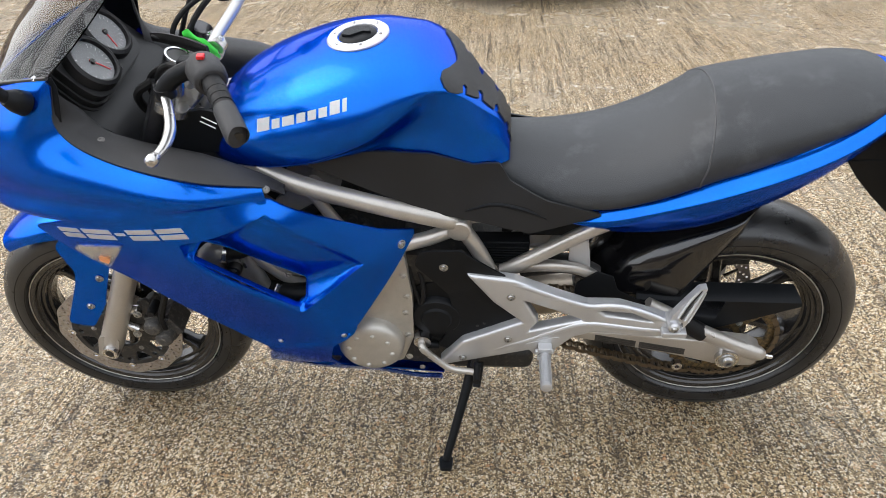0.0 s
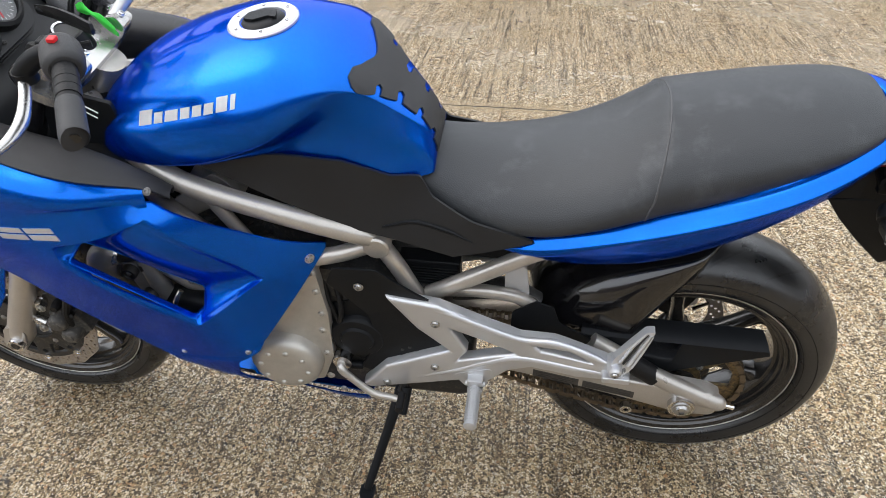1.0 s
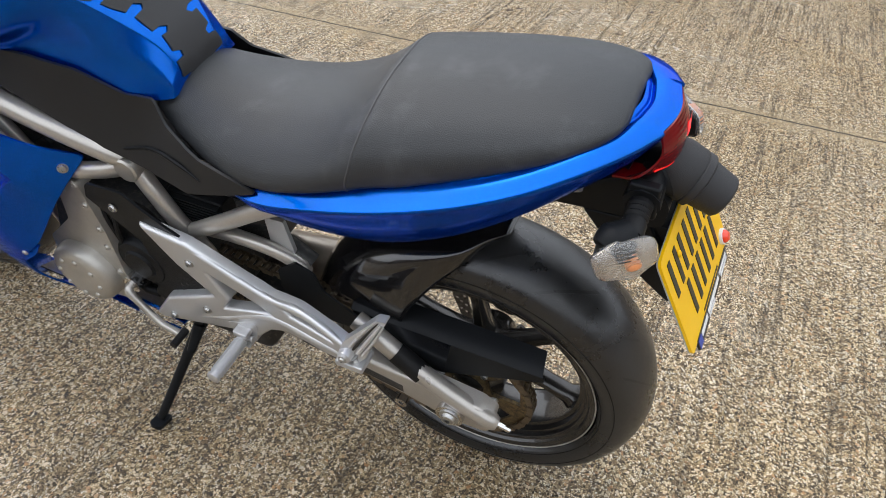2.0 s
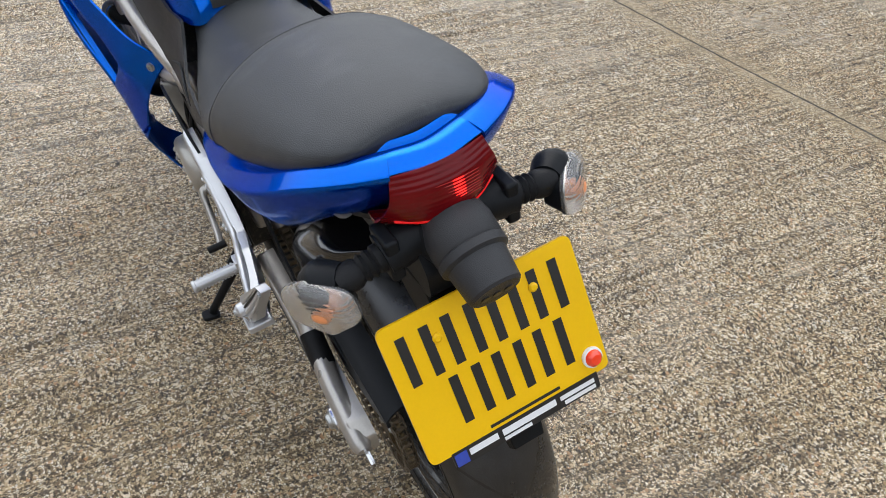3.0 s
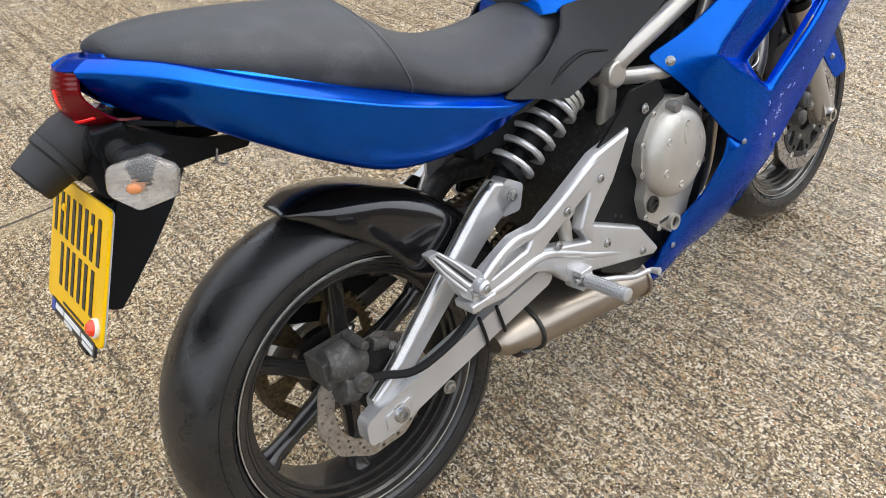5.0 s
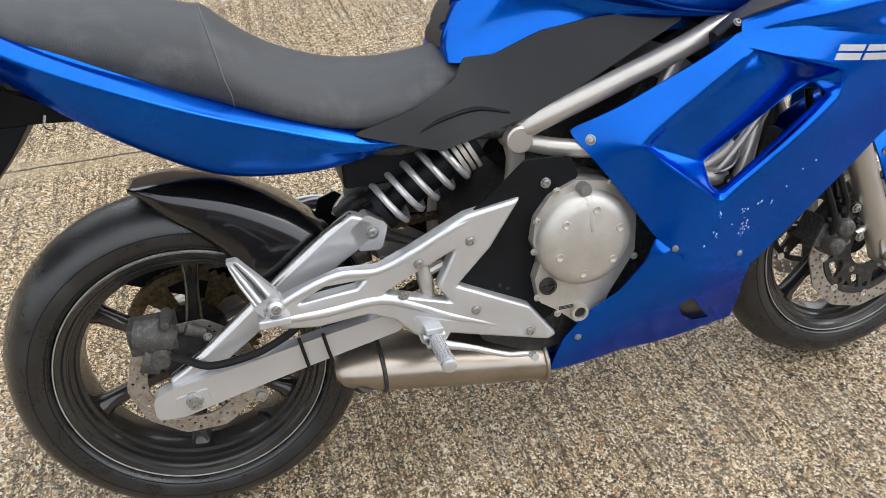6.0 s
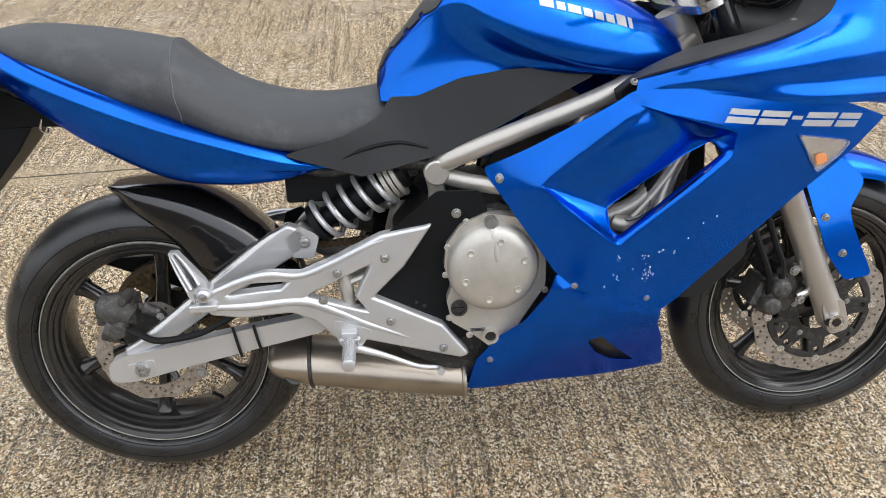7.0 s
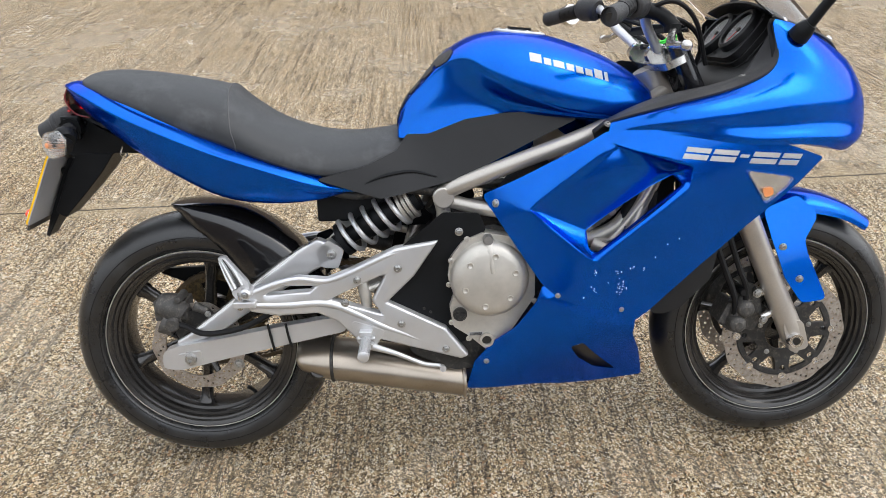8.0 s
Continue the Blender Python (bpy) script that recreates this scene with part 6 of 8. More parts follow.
part("belly_pan", skin([[(x, y, z + 0.02 * (y / 0.12) ** 2) for y in (-w, -0.5 * w, 0, 0.5 * w, w)] for x, w, z in ((0.63, 0.138, 0.190), (0.75, 0.121, 0.184), (0.90, 0.108, 0.184), (1.050, 0.092, 0.196))], 4, thick=0.004), BLUE, bike, "metallic blue belly pan")

# nose fairing
NOSE = [[(0.925, 0.243, 0.808), (0.926, 0.245, 0.813), (0.928, 0.243, 0.819), (0.929, 0.240, 0.823), (0.931, 0.232, 0.829), (0.933, 0.222, 0.833)],
        [(1.05, 0.287, 0.812), (1.05, 0.289, 0.822), (1.05, 0.284, 0.834), (1.05, 0.282, 0.848), (1.048, 0.270, 0.861), (1.045, 0.252, 0.866)],
        [(1.20, 0.276, 0.788), (1.204, 0.285, 0.803), (1.206, 0.268, 0.824), (1.205, 0.273, 0.856), (1.200, 0.260, 0.884), (1.192, 0.236, 0.900)],
        [(1.345, 0.244, 0.780), (1.353, 0.257, 0.797), (1.350, 0.238, 0.822), (1.338, 0.247, 0.868), (1.308, 0.236, 0.908), (1.272, 0.206, 0.942)],
        [(1.440, 0.185, 0.757), (1.455, 0.197, 0.780), (1.454, 0.190, 0.818), (1.440, 0.198, 0.872), (1.372, 0.203, 0.948), (1.268, 0.188, 1.030)],
        [(1.508, 0.095, 0.753), (1.524, 0.101, 0.780), (1.525, 0.102, 0.820), (1.512, 0.104, 0.875), (1.468, 0.112, 0.938), (1.395, 0.126, 0.990)],
        [(1.535, 0, 0.753), (1.548, 0, 0.780), (1.550, 0, 0.820), (1.540, 0, 0.868), (1.520, 0, 0.908), (1.490, 0, 0.938)]]
for row in NOSE[:4]:
    # the lower rim lies flush on the side panels
    row[0] = (row[0][0], side_y(row[0][0], row[0][2]) + 0.0015, row[0][2])
    row[1] = (row[1][0], min(row[1][1], side_y(row[1][0], row[1][2]) + 0.004), row[1][2])
NOSE[0] = [(x, min(y, side_y(x, z) + 0.002), z) for x, y, z in NOSE[0]]
LINER = [[(x - 0.006, max(y - 0.009, 0), z) for x, y, z in row[2:]] for row in NOSE[3:]]
nose = part("nose_fairing", both(lambda: skin(NOSE, 5, thick=0.004)), BLUE, bike, "glossy metallic blue nose fairing", sharp=50)
part("nose_liner", both(lambda: skin(LINER, 4, thick=0.002)), BLACK, nose, "black inner lining of the nose")
part("nose_underside", both(lambda: skin([[(1.20, 0.27, 0.785), (1.2, 0.18, 0.775), (1.2, 0, 0.77)], [(1.345, 0.24, 0.784), (1.34, 0.15, 0.772), (1.34, 0, 0.768)], [(1.44, 0.18, 0.758), (1.44, 0.1, 0.752), (1.44, 0, 0.750)], [(1.505, 0.09, 0.754), (1.515, 0.05, 0.752), (1.53, 0, 0.752)]], 3, thick=0.003)), BLUE, nose)
screen = part("windscreen", both(lambda: skin([[(1.262, 0.189, 1.036), (1.200, 0.178, 1.090), (1.140, 0.160, 1.150), (1.095, 0.135, 1.200)], [(1.395, 0.129, 0.994), (1.300, 0.126, 1.080), (1.200, 0.114, 1.165), (1.125, 0.098, 1.222)], [(1.465, 0.064, 0.957), (1.360, 0.063, 1.070), (1.240, 0.058, 1.168), (1.145, 0.05, 1.232)], [(1.493, 0, 0.941), (1.385, 0, 1.062), (1.255, 0, 1.168), (1.150, 0, 1.235)]], 4, thick=0.003)), SMOKE, bike, "smoke-tinted windscreen")
screen.visible_shadow = False
part("screen_trim", both(lambda: tube([(1.262, 0.191, 1.035), (1.395, 0.132, 0.992), (1.467, 0.064, 0.955), (1.495, 0, 0.939)], 0.0035, 6, 5)), INK, screen)
for s in (1, -1):
    for x, y, z in ((1.292, 0.178, 1.026), (1.425, 0.108, 0.985)):
        bolt(screen, x, y * s, z, 0.006, s, CHROME, axis=(0.45, 0.7 * s, 0.55))

# grey infill panels between fairing and cockpit
INNER = [[(0.900, 0.212, 0.806), (0.902, 0.200, 0.810), (0.905, 0.185, 0.806), (0.91, 0.18, 0.79)],
         [(0.935, 0.224, 0.832), (0.942, 0.210, 0.837), (0.950, 0.185, 0.836), (0.955, 0.178, 0.80)],
         [(1.045, 0.252, 0.866), (1.045, 0.225, 0.876), (1.042, 0.180, 0.872), (1.045, 0.172, 0.82)],
         [(1.192, 0.236, 0.901), (1.178, 0.205, 0.906), (1.150, 0.165, 0.888), (1.15, 0.158, 0.83)],
         [(1.272, 0.207, 0.943), (1.250, 0.185, 0.935), (1.212, 0.158, 0.905), (1.21, 0.150, 0.84)],
         [(1.268, 0.189, 1.028), (1.262, 0.175, 0.990), (1.248, 0.150, 0.935), (1.25, 0.14, 0.86)]]
for s in (1, -1):
    inf = part("infill_panel", (lambda b: b if s > 0 else mirrored(b))(skin(INNER, 5, thick=0.004)), INFILL, bike, "grained dark grey cockpit infill panel", sharp=55)
    bolt(inf, 0.926, 0.222 * s, 0.828, 0.0065, s, DULL, axis=(0, 0.75 * s, 0.66))
    bolt(inf, 1.208, 0.196 * s, 0.917, 0.0065, s, DULL, axis=(0, 0.2 * s, 0.98))

# ---- tank ----
TANK = [(0.492, 0.828, 0.050, 0.817, 0.076, 0.080, 0.790), (0.512, 0.868, 0.055, 0.857, 0.082, 0.093, 0.790), (0.548, 0.908, 0.072, 0.896, 0.092, 0.104, 0.793), (0.600, 0.966, 0.102, 0.942, 0.102, 0.110, 0.804),
        (0.645, 0.995, 0.128, 0.948, 0.106, 0.114, 0.814), (0.690, 1.008, 0.147, 0.916, 0.112, 0.118, 0.824), (0.740, 1.011, 0.172, 0.888, 0.128, 0.122, 0.829), (0.800, 1.005, 0.183, 0.866, 0.148, 0.128, 0.829), (0.860, 0.990, 0.184, 0.848, 0.160, 0.134, 0.826),
        (0.935, 0.962, 0.175, 0.836, 0.160, 0.136, 0.822), (1.000, 0.928, 0.152, 0.830, 0.145, 0.130, 0.820), (1.050, 0.888, 0.112, 0.828, 0.110, 0.100, 0.819), (1.076, 0.852, 0.055, 0.827, 0.055, 0.055, 0.820)]


def tank_ring(x, zt, yc, zc, yk, yb, zb):
    d, h = zc - zb, zt - zc
    half = [(yb, zb), (yk, zb + 0.35 * d), (yk + 0.20 * (yc - yk), zc - 0.36 * d), (yk + 0.62 * (yc - yk), zc - 0.14 * d), (yk + 0.95 * (yc - yk), zc + 0.06 * h), (yc * 1.005, zc + 0.28 * h), (yc * 0.92, zc + 0.56 * h), (yc * 0.70, zc + 0.82 * h), (yc * 0.36, zc + 0.96 * h)]
    half = [(x, a, b) for a, b in half]
    return half + [(x, 0, zt)] + [(a, -b, c) for a, b, c in reversed(half)]


tank = part("fuel_tank", skin([tank_ring(*t) for t in TANK], 5, cap=True), BLUE, bike, "glossy metallic blue fuel tank with knee recesses", sharp=60)
cap_m = Matrix.Translation((0.772, 0, 1.006)) @ pose(0, 0, 0, 90, 0, 0) @ pose(0, 0, 0, 0, 0, -7)
capring = part("filler_ring", turned([(0.036, 0.000), (0.038, 0.004), (0.055, 0.004), (0.058, 0.001), (0.058, -0.012), (0.036, -0.012)], 0, 0, 48, True, cap_m), SILVER, tank, "silver filler ring with six screws")
part("filler_cap", turned([(0, 0.006), (0.018, 0.007), (0.032, 0.005), (0.036, 0.001), (0.036, -0.01)], 0, 0, 32, False, cap_m), BLACK, tank, "black lockable filler cap")
part("cap_lever", plate(fillet([(-0.028, -0.012, 0.004), (-0.022, 0.012, 0.004), (0.0, 0.016, 0.004), (0.024, 0.010, 0.004), (0.028, -0.010, 0.004), (0.010, -0.017, 0.004), (-0.012, -0.006, 0.004)]), 0.004, 0.011), BLACK, tank, bevel=0.002)
bpy.data.objects["cap_lever"].matrix_local = cap_m
for k in range(6):
    w = radians(60 * k + 15)
    q = cap_m @ Vector((0.0465 * math.cos(w), 0.004, 0.0465 * math.sin(w)))
    bolt(capring, q.x, q.y, q.z, 0.0035, 1, CHROME, axis=(-0.12, 0, 1))
PAD = [(0.0, 0.066), (0.014, 0.068), (0.040, 0.078), (0.054, 0.083), (0.072, 0.093), (0.092, 0.092), (0.104, 0.080), (0.105, 0.068), (0.096, 0.052), (0.086, 0.043), (0.071, 0.047), (0.061, 0.043), (0.063, 0.036), (0.079, 0.033), (0.072, 0.020), (0.059, 0.004), (0.040, 0.008), (0.029, 0.001), (0.033, -0.006), (0.053, -0.008), (0.051, -0.024), (0.048, -0.038), (0.034, -0.038), (0.023, -0.044), (0.030, -0.051), (0.041, -0.050), (0.043, -0.076), (0.030, -0.082), (0.032, -0.090), (0.047, -0.091), (0.050, -0.112), (0.0, -0.116)]
decal("tank_pad", [PAD + [(-u, v) for u, v in reversed(PAD[1:-1])]], tank, (0.56, 0, 0.90), (0, 1, 0), (0.66, 0, 0.75), (0.75, 0, -0.66), 0.0028, INFILL, tank, "matt dark grey notched tank pad", thick=0.003)
for s in (1, -1):
    bars = []
    u = 0.0
    for wide, high in ((0.150, 1.35), (0.095, 1.0), (0.140, 1.0), (0.100, 1.0), (0.095, 1.0), (0.095, 1.0), (0.110, 1.35), (0.050, 1.35)):
        a, b = u + 0.006, u + wide
        u += wide + 0.022
        X = lambda t: 0.773 + 0.168 * t
        Z = lambda t: 0.963 - 0.046 * t
        h = 0.0165 * high
        p, q = (a, b) if s < 0 else (1 - b, 1 - a)
        bars.append([(X(p), Z(p)), (X(q), Z(q)), (X(q), Z(q) + h), (X(p), Z(p) + h)])
    decal("maker_lettering", bars, tank, (0, 0.2 * s, 0), (1, 0, 0), (0, 0, 1), (0, -s, -0.35), 0.0012, DECAL, tank, "silver-white maker lettering")

# ---- side covers, seat ----
cover_y = blend([(0.32, 0.718, 0.150), (0.45, 0.680, 0.152), (0.52, 0.790, 0.108), (0.44, 0.740, 0.140), (0.60, 0.700, 0.145), (0.68, 0.828, 0.128), (0.76, 0.78, 0.150), (0.876, 0.830, 0.146), (0.56, 0.80, 0.112)], 2e-4)
COVER = [(0.312, 0.714, 0.004), (0.42, 0.738, 0.03), (0.490, 0.768, 0.02), (0.512, 0.800, 0.01), (0.560, 0.800, 0.03), (0.640, 0.830, 0.04), (0.72, 0.842, 0.04), (0.80, 0.845, 0.04), (0.880, 0.838, 0.006), (0.872, 0.824, 0.006), (0.780, 0.782, 0.05), (0.630, 0.708, 0.02), (0.580, 0.694, 0.02), (0.500, 0.676, 0.02), (0.452, 0.668, 0.008)]
for s in (1, -1):
    cov = part("side_cover", shell(fillet(COVER), cover_y, 0.005, (), 0.03, s), SATIN, bike, "matt black plastic side cover below the tank", bevel=0.002)
    part("cover_ridge", tube([(0.575, cover_y(0.575, 0.71) * s, 0.710), (0.52, cover_y(0.52, 0.722) * s, 0.722), (0.46, cover_y(0.46, 0.712) * s, 0.716), (0.42, cover_y(0.42, 0.70) * s, 0.702)], [0.002, 0.004, 0.004, 0.001], 8, 5), BLACK, cov)

SEAT = [(-0.190, 0.937, 0.056, 0.930, 0.922), (-0.182, 0.944, 0.078, 0.928, 0.917), (-0.158, 0.949, 0.101, 0.921, 0.906), (-0.11, 0.950, 0.123, 0.906, 0.884), (-0.03, 0.941, 0.140, 0.880, 0.850), (0.06, 0.925, 0.150, 0.852, 0.812),
        (0.108, 0.914, 0.153, 0.838, 0.795), (0.128, 0.909, 0.154, 0.830, 0.787), (0.160, 0.881, 0.156, 0.810, 0.773), (0.220, 0.840, 0.157, 0.776, 0.748), (0.300, 0.810, 0.152, 0.746, 0.721), (0.380, 0.799, 0.138, 0.738, 0.712),
        (0.450, 0.803, 0.116, 0.744, 0.724), (0.500, 0.811, 0.097, 0.758, 0.746), (0.524, 0.812, 0.087, 0.777, 0.768)]


def seat_ring(x, zt, w, zm, zb):
    half = [(x, w * 0.80, zb - 0.004), (x, w * 0.97, zb + 0.004), (x, w, (zm + zb) / 2), (x, w * 0.985, zm), (x, w * 0.91, zm + 0.27 * (zt - zm)), (x, w * 0.72, zm + 0.60 * (zt - zm)), (x, w * 0.38, zm + 0.90 * (zt - zm))]
    return half + [(x, 0, zt)] + [(a, -b, c) for a, b, c in reversed(half)]


seat = part("seat", skin([seat_ring(*t) for t in SEAT], 4, cap=True), VINYL, bike, "black vinyl dual seat with scuffs and a stitched seam", sharp=60)
seam = seat_ring(0.122, 0.9105, 0.1565, 0.832, 0.776)
seam = [(x + 0.020 * (abs(y) / 0.155) ** 2 * (1 if z > 0.83 else 1.3), y * 1.001, z + 0.0006 - 0.010 * (abs(y) / 0.155) ** 2) for x, y, z in seam]
tree = BVHTree.FromPolygons([v.co for v in seat.data.vertices], [p.vertices for p in seat.data.polygons])
seam = [tree.find_nearest(Vector(p))[0] for p in spline(seam[1:-1], 5)]
part("seam", tube([tuple(p) for p in seam], 0.0017, 6, 1), surf("grey_thread", (0.050, 0.050, 0.052), 0.6), seat, "pale stitched seam")

# ---- tail ----
TAIL = [(0.400, 0.132, 0.684, 0.682, 0.680), (0.310, 0.160, 0.722, 0.706, 0.664), (0.210, 0.170, 0.758, 0.740, 0.660), (0.105, 0.174, 0.803, 0.780, 0.677), (0.000, 0.173, 0.846, 0.829, 0.731), (-0.090, 0.157, 0.886, 0.876, 0.786),
        (-0.160, 0.126, 0.914, 0.910, 0.828), (-0.205, 0.088, 0.922, 0.922, 0.844), (-0.232, 0.050, 0.926, 0.926, 0.854), (-0.243, 0.0, 0.926, 0.926, 0.870)]


def tail_row(i, s, centre=False):
    x, y, zt, zc, zb = TAIL[i]
    a, b = TAIL[max(i - 1, 0)], TAIL[min(i + 1, len(TAIL) - 1)]
    t = Vector((b[0] - a[0], b[1] - a[1])).normalized()
    n = Vector((t.y, -t.x)) if i < len(TAIL) - 1 else Vector((-1, 0))
    if n.y < 0 and i < len(TAIL) - 1:
        n = -n
    k = min(1.0, 0.3 + 0.25 * i) * (1.0, 1.0, 1.0, 1.0, 1.0, 0.95, 0.95, 1.0, 1.1, 1.15)[i]
    lip = max(0.0, min(1.0, (i - 3) / 2))
    zc -= (0, 0, 0, 0.001, 0.004, 0.010, 0.010, 0.006, 0.003, 0.003)[i]
    pts = [(-0.052, zt - 0.035), (-0.045, zt - 0.001), (-0.040, zt), (-0.036, zt - 0.002 - 0.002 * lip), (-0.031, zc + 0.003 + (zt - zc) * (0.6 - 0.2 * lip)), (-0.020, zc + 0.005 + 0.2 * (zt - zc)), (-0.006, zc + 0.001), (0.0, zc - 0.004), (-0.005, zc - 0.018), (-0.018, 0.42 * zc + 0.58 * zb), (-0.044, zb), (-0.062, zb + 0.004)]
    if centre:
        pts = pts[:6] + [(-0.008, zc), (-0.003, zc - 0.003), (-0.010, zc - 0.007)]
    if i == 0:
        # the foremost end runs out to a point
        pts = [(o, zt + 0.12 * (z - zt)) for o, z in pts]
    # the right half sits a little further out and up
    out = 0.005 * min(1.0, y / 0.1) * min(1.0, i / 2) if s < 0 else 0.0
    return [(x + n.x * o * k, (y + out + n.y * o * k) * s, z + 0.8 * out) for o, z in pts]


for s in (1, -1):
    side = part("tail_fairing", skin([tail_row(i, s) for i in range(9)], 4, thick=0.003), BLUE, bike, "glossy metallic blue tail fairing", sharp=50)
    for x, y, z in ((-0.156, 0.066, 0.909), (0.03, 0.131, 0.836)):
        part("seat_buffer", turned([(0, -0.006), (0.008, -0.006), (0.009, 0.004), (0, 0.006)], 0, 0, 12, False, pose(x, y * s, z - 0.004, 90)), RUBBER, side)
crow = [tail_row(8, 1, True), tail_row(9, 1, True), tail_row(8, -1, True)]
part("tail_cap", skin(crow, 6, thick=0.003), BLUE, bike, "metallic blue tail cap above the light", sharp=50)
LIGHT = [((-0.230, 0.050, 0.920), (-0.238, 0.025, 0.9215), (-0.2405, 0, 0.922)), ((-0.236, 0.059, 0.892), (-0.2485, 0.030, 0.893), (-0.2525, 0, 0.894)), ((-0.214, 0.069, 0.862), (-0.2400, 0.034, 0.859), (-0.2470, 0, 0.858)), ((-0.184, 0.066, 0.851), (-0.200, 0.03, 0.849), (-0.205, 0, 0.849))]
light = part("tail_light", skin([list(row) + [(x, -y, z) for x, y, z in reversed(row[:2])] for row in LIGHT], 5, thick=0.003), REDLENS, bike, "lit dark red ribbed tail light", sharp=60)
part("lit_band", both(lambda: tube([(-0.2485, 0.0, 0.8640), (-0.2465, 0.016, 0.8642), (-0.2410, 0.034, 0.8655), (-0.2300, 0.055, 0.8680)], [0.0040, 0.0040, 0.0036, 0.0020], 8, 6)), REDBAND, light, "glowing red lower band")
for k in range(8):
    z = 0.878 + 0.0034 * k
    bow = -0.2516 - 0.0009 * (4 - abs(k - 3.5)) / 2
    part("lit_rib", tube([(bow + 0.0002, -0.003, z), (bow, -0.009, z), (bow + 0.0003, -0.015, z)], [0.0006, 0.0009, 0.0006], 6, 3), REDGLOW, light)
    for a, b in ((-0.003, 0.014), (-0.015, -0.032)):
        part("dim_rib", tube([(bow + 0.0002, a, z), (bow + 0.0022, b, z)], [0.0006, 0.0003], 6, 3), REDDIM, light)

# number plate lamp, holder and indicators
holder = part("plate_holder", plate(fillet([(-0.086, 0.772, 0.006), (-0.16, 0.815, 0.01), (-0.20, 0.846, 0.01), (-0.238, 0.838, 0.015), (-0.258, 0.805, 0.02), (-0.256, 0.770, 0.02), (-0.235, 0.764, 0.01), (-0.150, 0.770, 0.01)]), -0.045, 0.045), BLACK, bike, "black plastic rear mudguard and plate holder", bevel=0.008)
FLAP = [((-0.150, 0.770), (-0.236, 0.772), 0.050), ((-0.182, 0.728), (-0.262, 0.730), 0.049), ((-0.225, 0.682), (-0.285, 0.682), 0.046), ((-0.272, 0.636), (-0.308, 0.640), 0.040), ((-0.286, 0.622), (-0.298, 0.626), 0.037)]
part("mud_flap", skin([[(f[0], -w, f[1]), (f[0], w, f[1]), (r[0], w * 0.9, r[1]), (r[0], -w * 0.9, r[1])] for f, r, w in FLAP], 1, closed_v=True, cap=True), BLACK, holder, "black plastic mud flap", bevel=0.003)
FIN = [((-0.222, 0.760), (-0.262, 0.760), 0.040), ((-0.262, 0.690), (-0.292, 0.700), 0.037), ((-0.308, 0.622), (-0.326, 0.628), 0.031), ((-0.340, 0.574), (-0.348, 0.578), 0.024)]
part("flap_fin", skin([[(f[0], -w, f[1]), (f[0], w, f[1]), (r[0], w * 0.8, r[1]), (r[0], -w * 0.8, r[1])] for f, r, w in FIN], 1, closed_v=True, cap=True), BLACK, holder, bevel=0.002)
HOOD = [(-0.200, 0.846, 0.052, 0.014), (-0.222, 0.844, 0.052, 0.022), (-0.240, 0.842, 0.045, 0.030), (-0.255, 0.838, 0.038, 0.034)]
part("lamp_hood", skin([[(x + 0.25 * b * math.sin(w), a * math.cos(w), z - 0.006 + b * math.sin(w)) for w in [2 * math.pi * k / 10 for k in range(10)]] for x, z, a, b in HOOD], 3, cap=True, closed_v=True), BLACK, holder)
for s in (1, -1):
    part("stalk_flange", box(-0.246, -0.206, min(0.060 * s, 0.076 * s), max(0.060 * s, 0.076 * s), 0.806, 0.858), BLACK, holder, bevel=0.004)
part("side_tray", both(lambda: skin([[(-0.05, 0.06, 0.785), (-0.12, 0.052, 0.800), (-0.20, 0.045, 0.842)], [(-0.06, 0.05, 0.765), (-0.12, 0.05, 0.770), (-0.20, 0.045, 0.772)]], 2, thick=0.003)), BLACK, holder)
LAMP = Vector((-0.94, 0, -0.44)).normalized()
LAMPM = Matrix.Translation((-0.250, 0, 0.838)) @ LAMP.to_track_quat("Y", "Z").to_matrix().to_4x4()
part("plate_lamp", turned([(0, 0.074), (0.026, 0.074), (0.0290, 0.071), (0.0325, 0.037), (0.0345, 0.036), (0.0372, 0.034), (0.0375, 0.026), (0.0360, 0.024), (0.0375, 0.022), (0.0380, 0.0), (0.034, -0.02)], 0, 0, 28, False, LAMPM), INFILL, holder, "black number plate lamp housing")
# black discs on the face, coloured as the shade of three holes
for w in (-0.013, 0.0, 0.013):
    part("lamp_hole", turned([(0, 0.0755), (0.0052, 0.0755), (0.0052, 0.070)], w, 0, 10, False, LAMPM), INK, holder)
part("plate_bracket", box(-0.284, -0.235, -0.030, 0.030, 0.722, 0.738), BLACK, holder, bevel=0.003)
# plate: top edge and bottom edge lie across the bike
PT, PB = Vector((-0.268, 0, 0.779)), Vector((-0.341, 0, 0.626))
down = (PB - PT).normalized()
face = Vector((down.z, 0, -down.x)).normalized()
if face.x > 0:
    face = -face
PM = Matrix((( 0, face.x, -down.x, PT.x), (-1, face.y, -down.y, 0), (0, face.z, -down.z, PT.z), (0, 0, 0, 1)))


def on_plate(bm):
    bmesh.ops.transform(bm, matrix=PM, verts=bm.verts)
    return bm


H = (PB - PT).length
numplate = part("number_plate", on_plate(plate(fillet([(-0.1165, 0.0, 0.010), (0.1165, 0.0, 0.010), (0.1165, -H, 0.010), (-0.1165, -H, 0.010)]), -0.004, 0.0)), YELLOW, bike, "yellow rear number plate with black characters")
part("plate_back", on_plate(plate(fillet([(-0.1165, -0.001, 0.010), (0.1165, -0.001, 0.010), (0.1165, -H, 0.010), (-0.1165, -H, 0.010)]), -0.0062, -0.0042)), PLATEBACK, numplate)
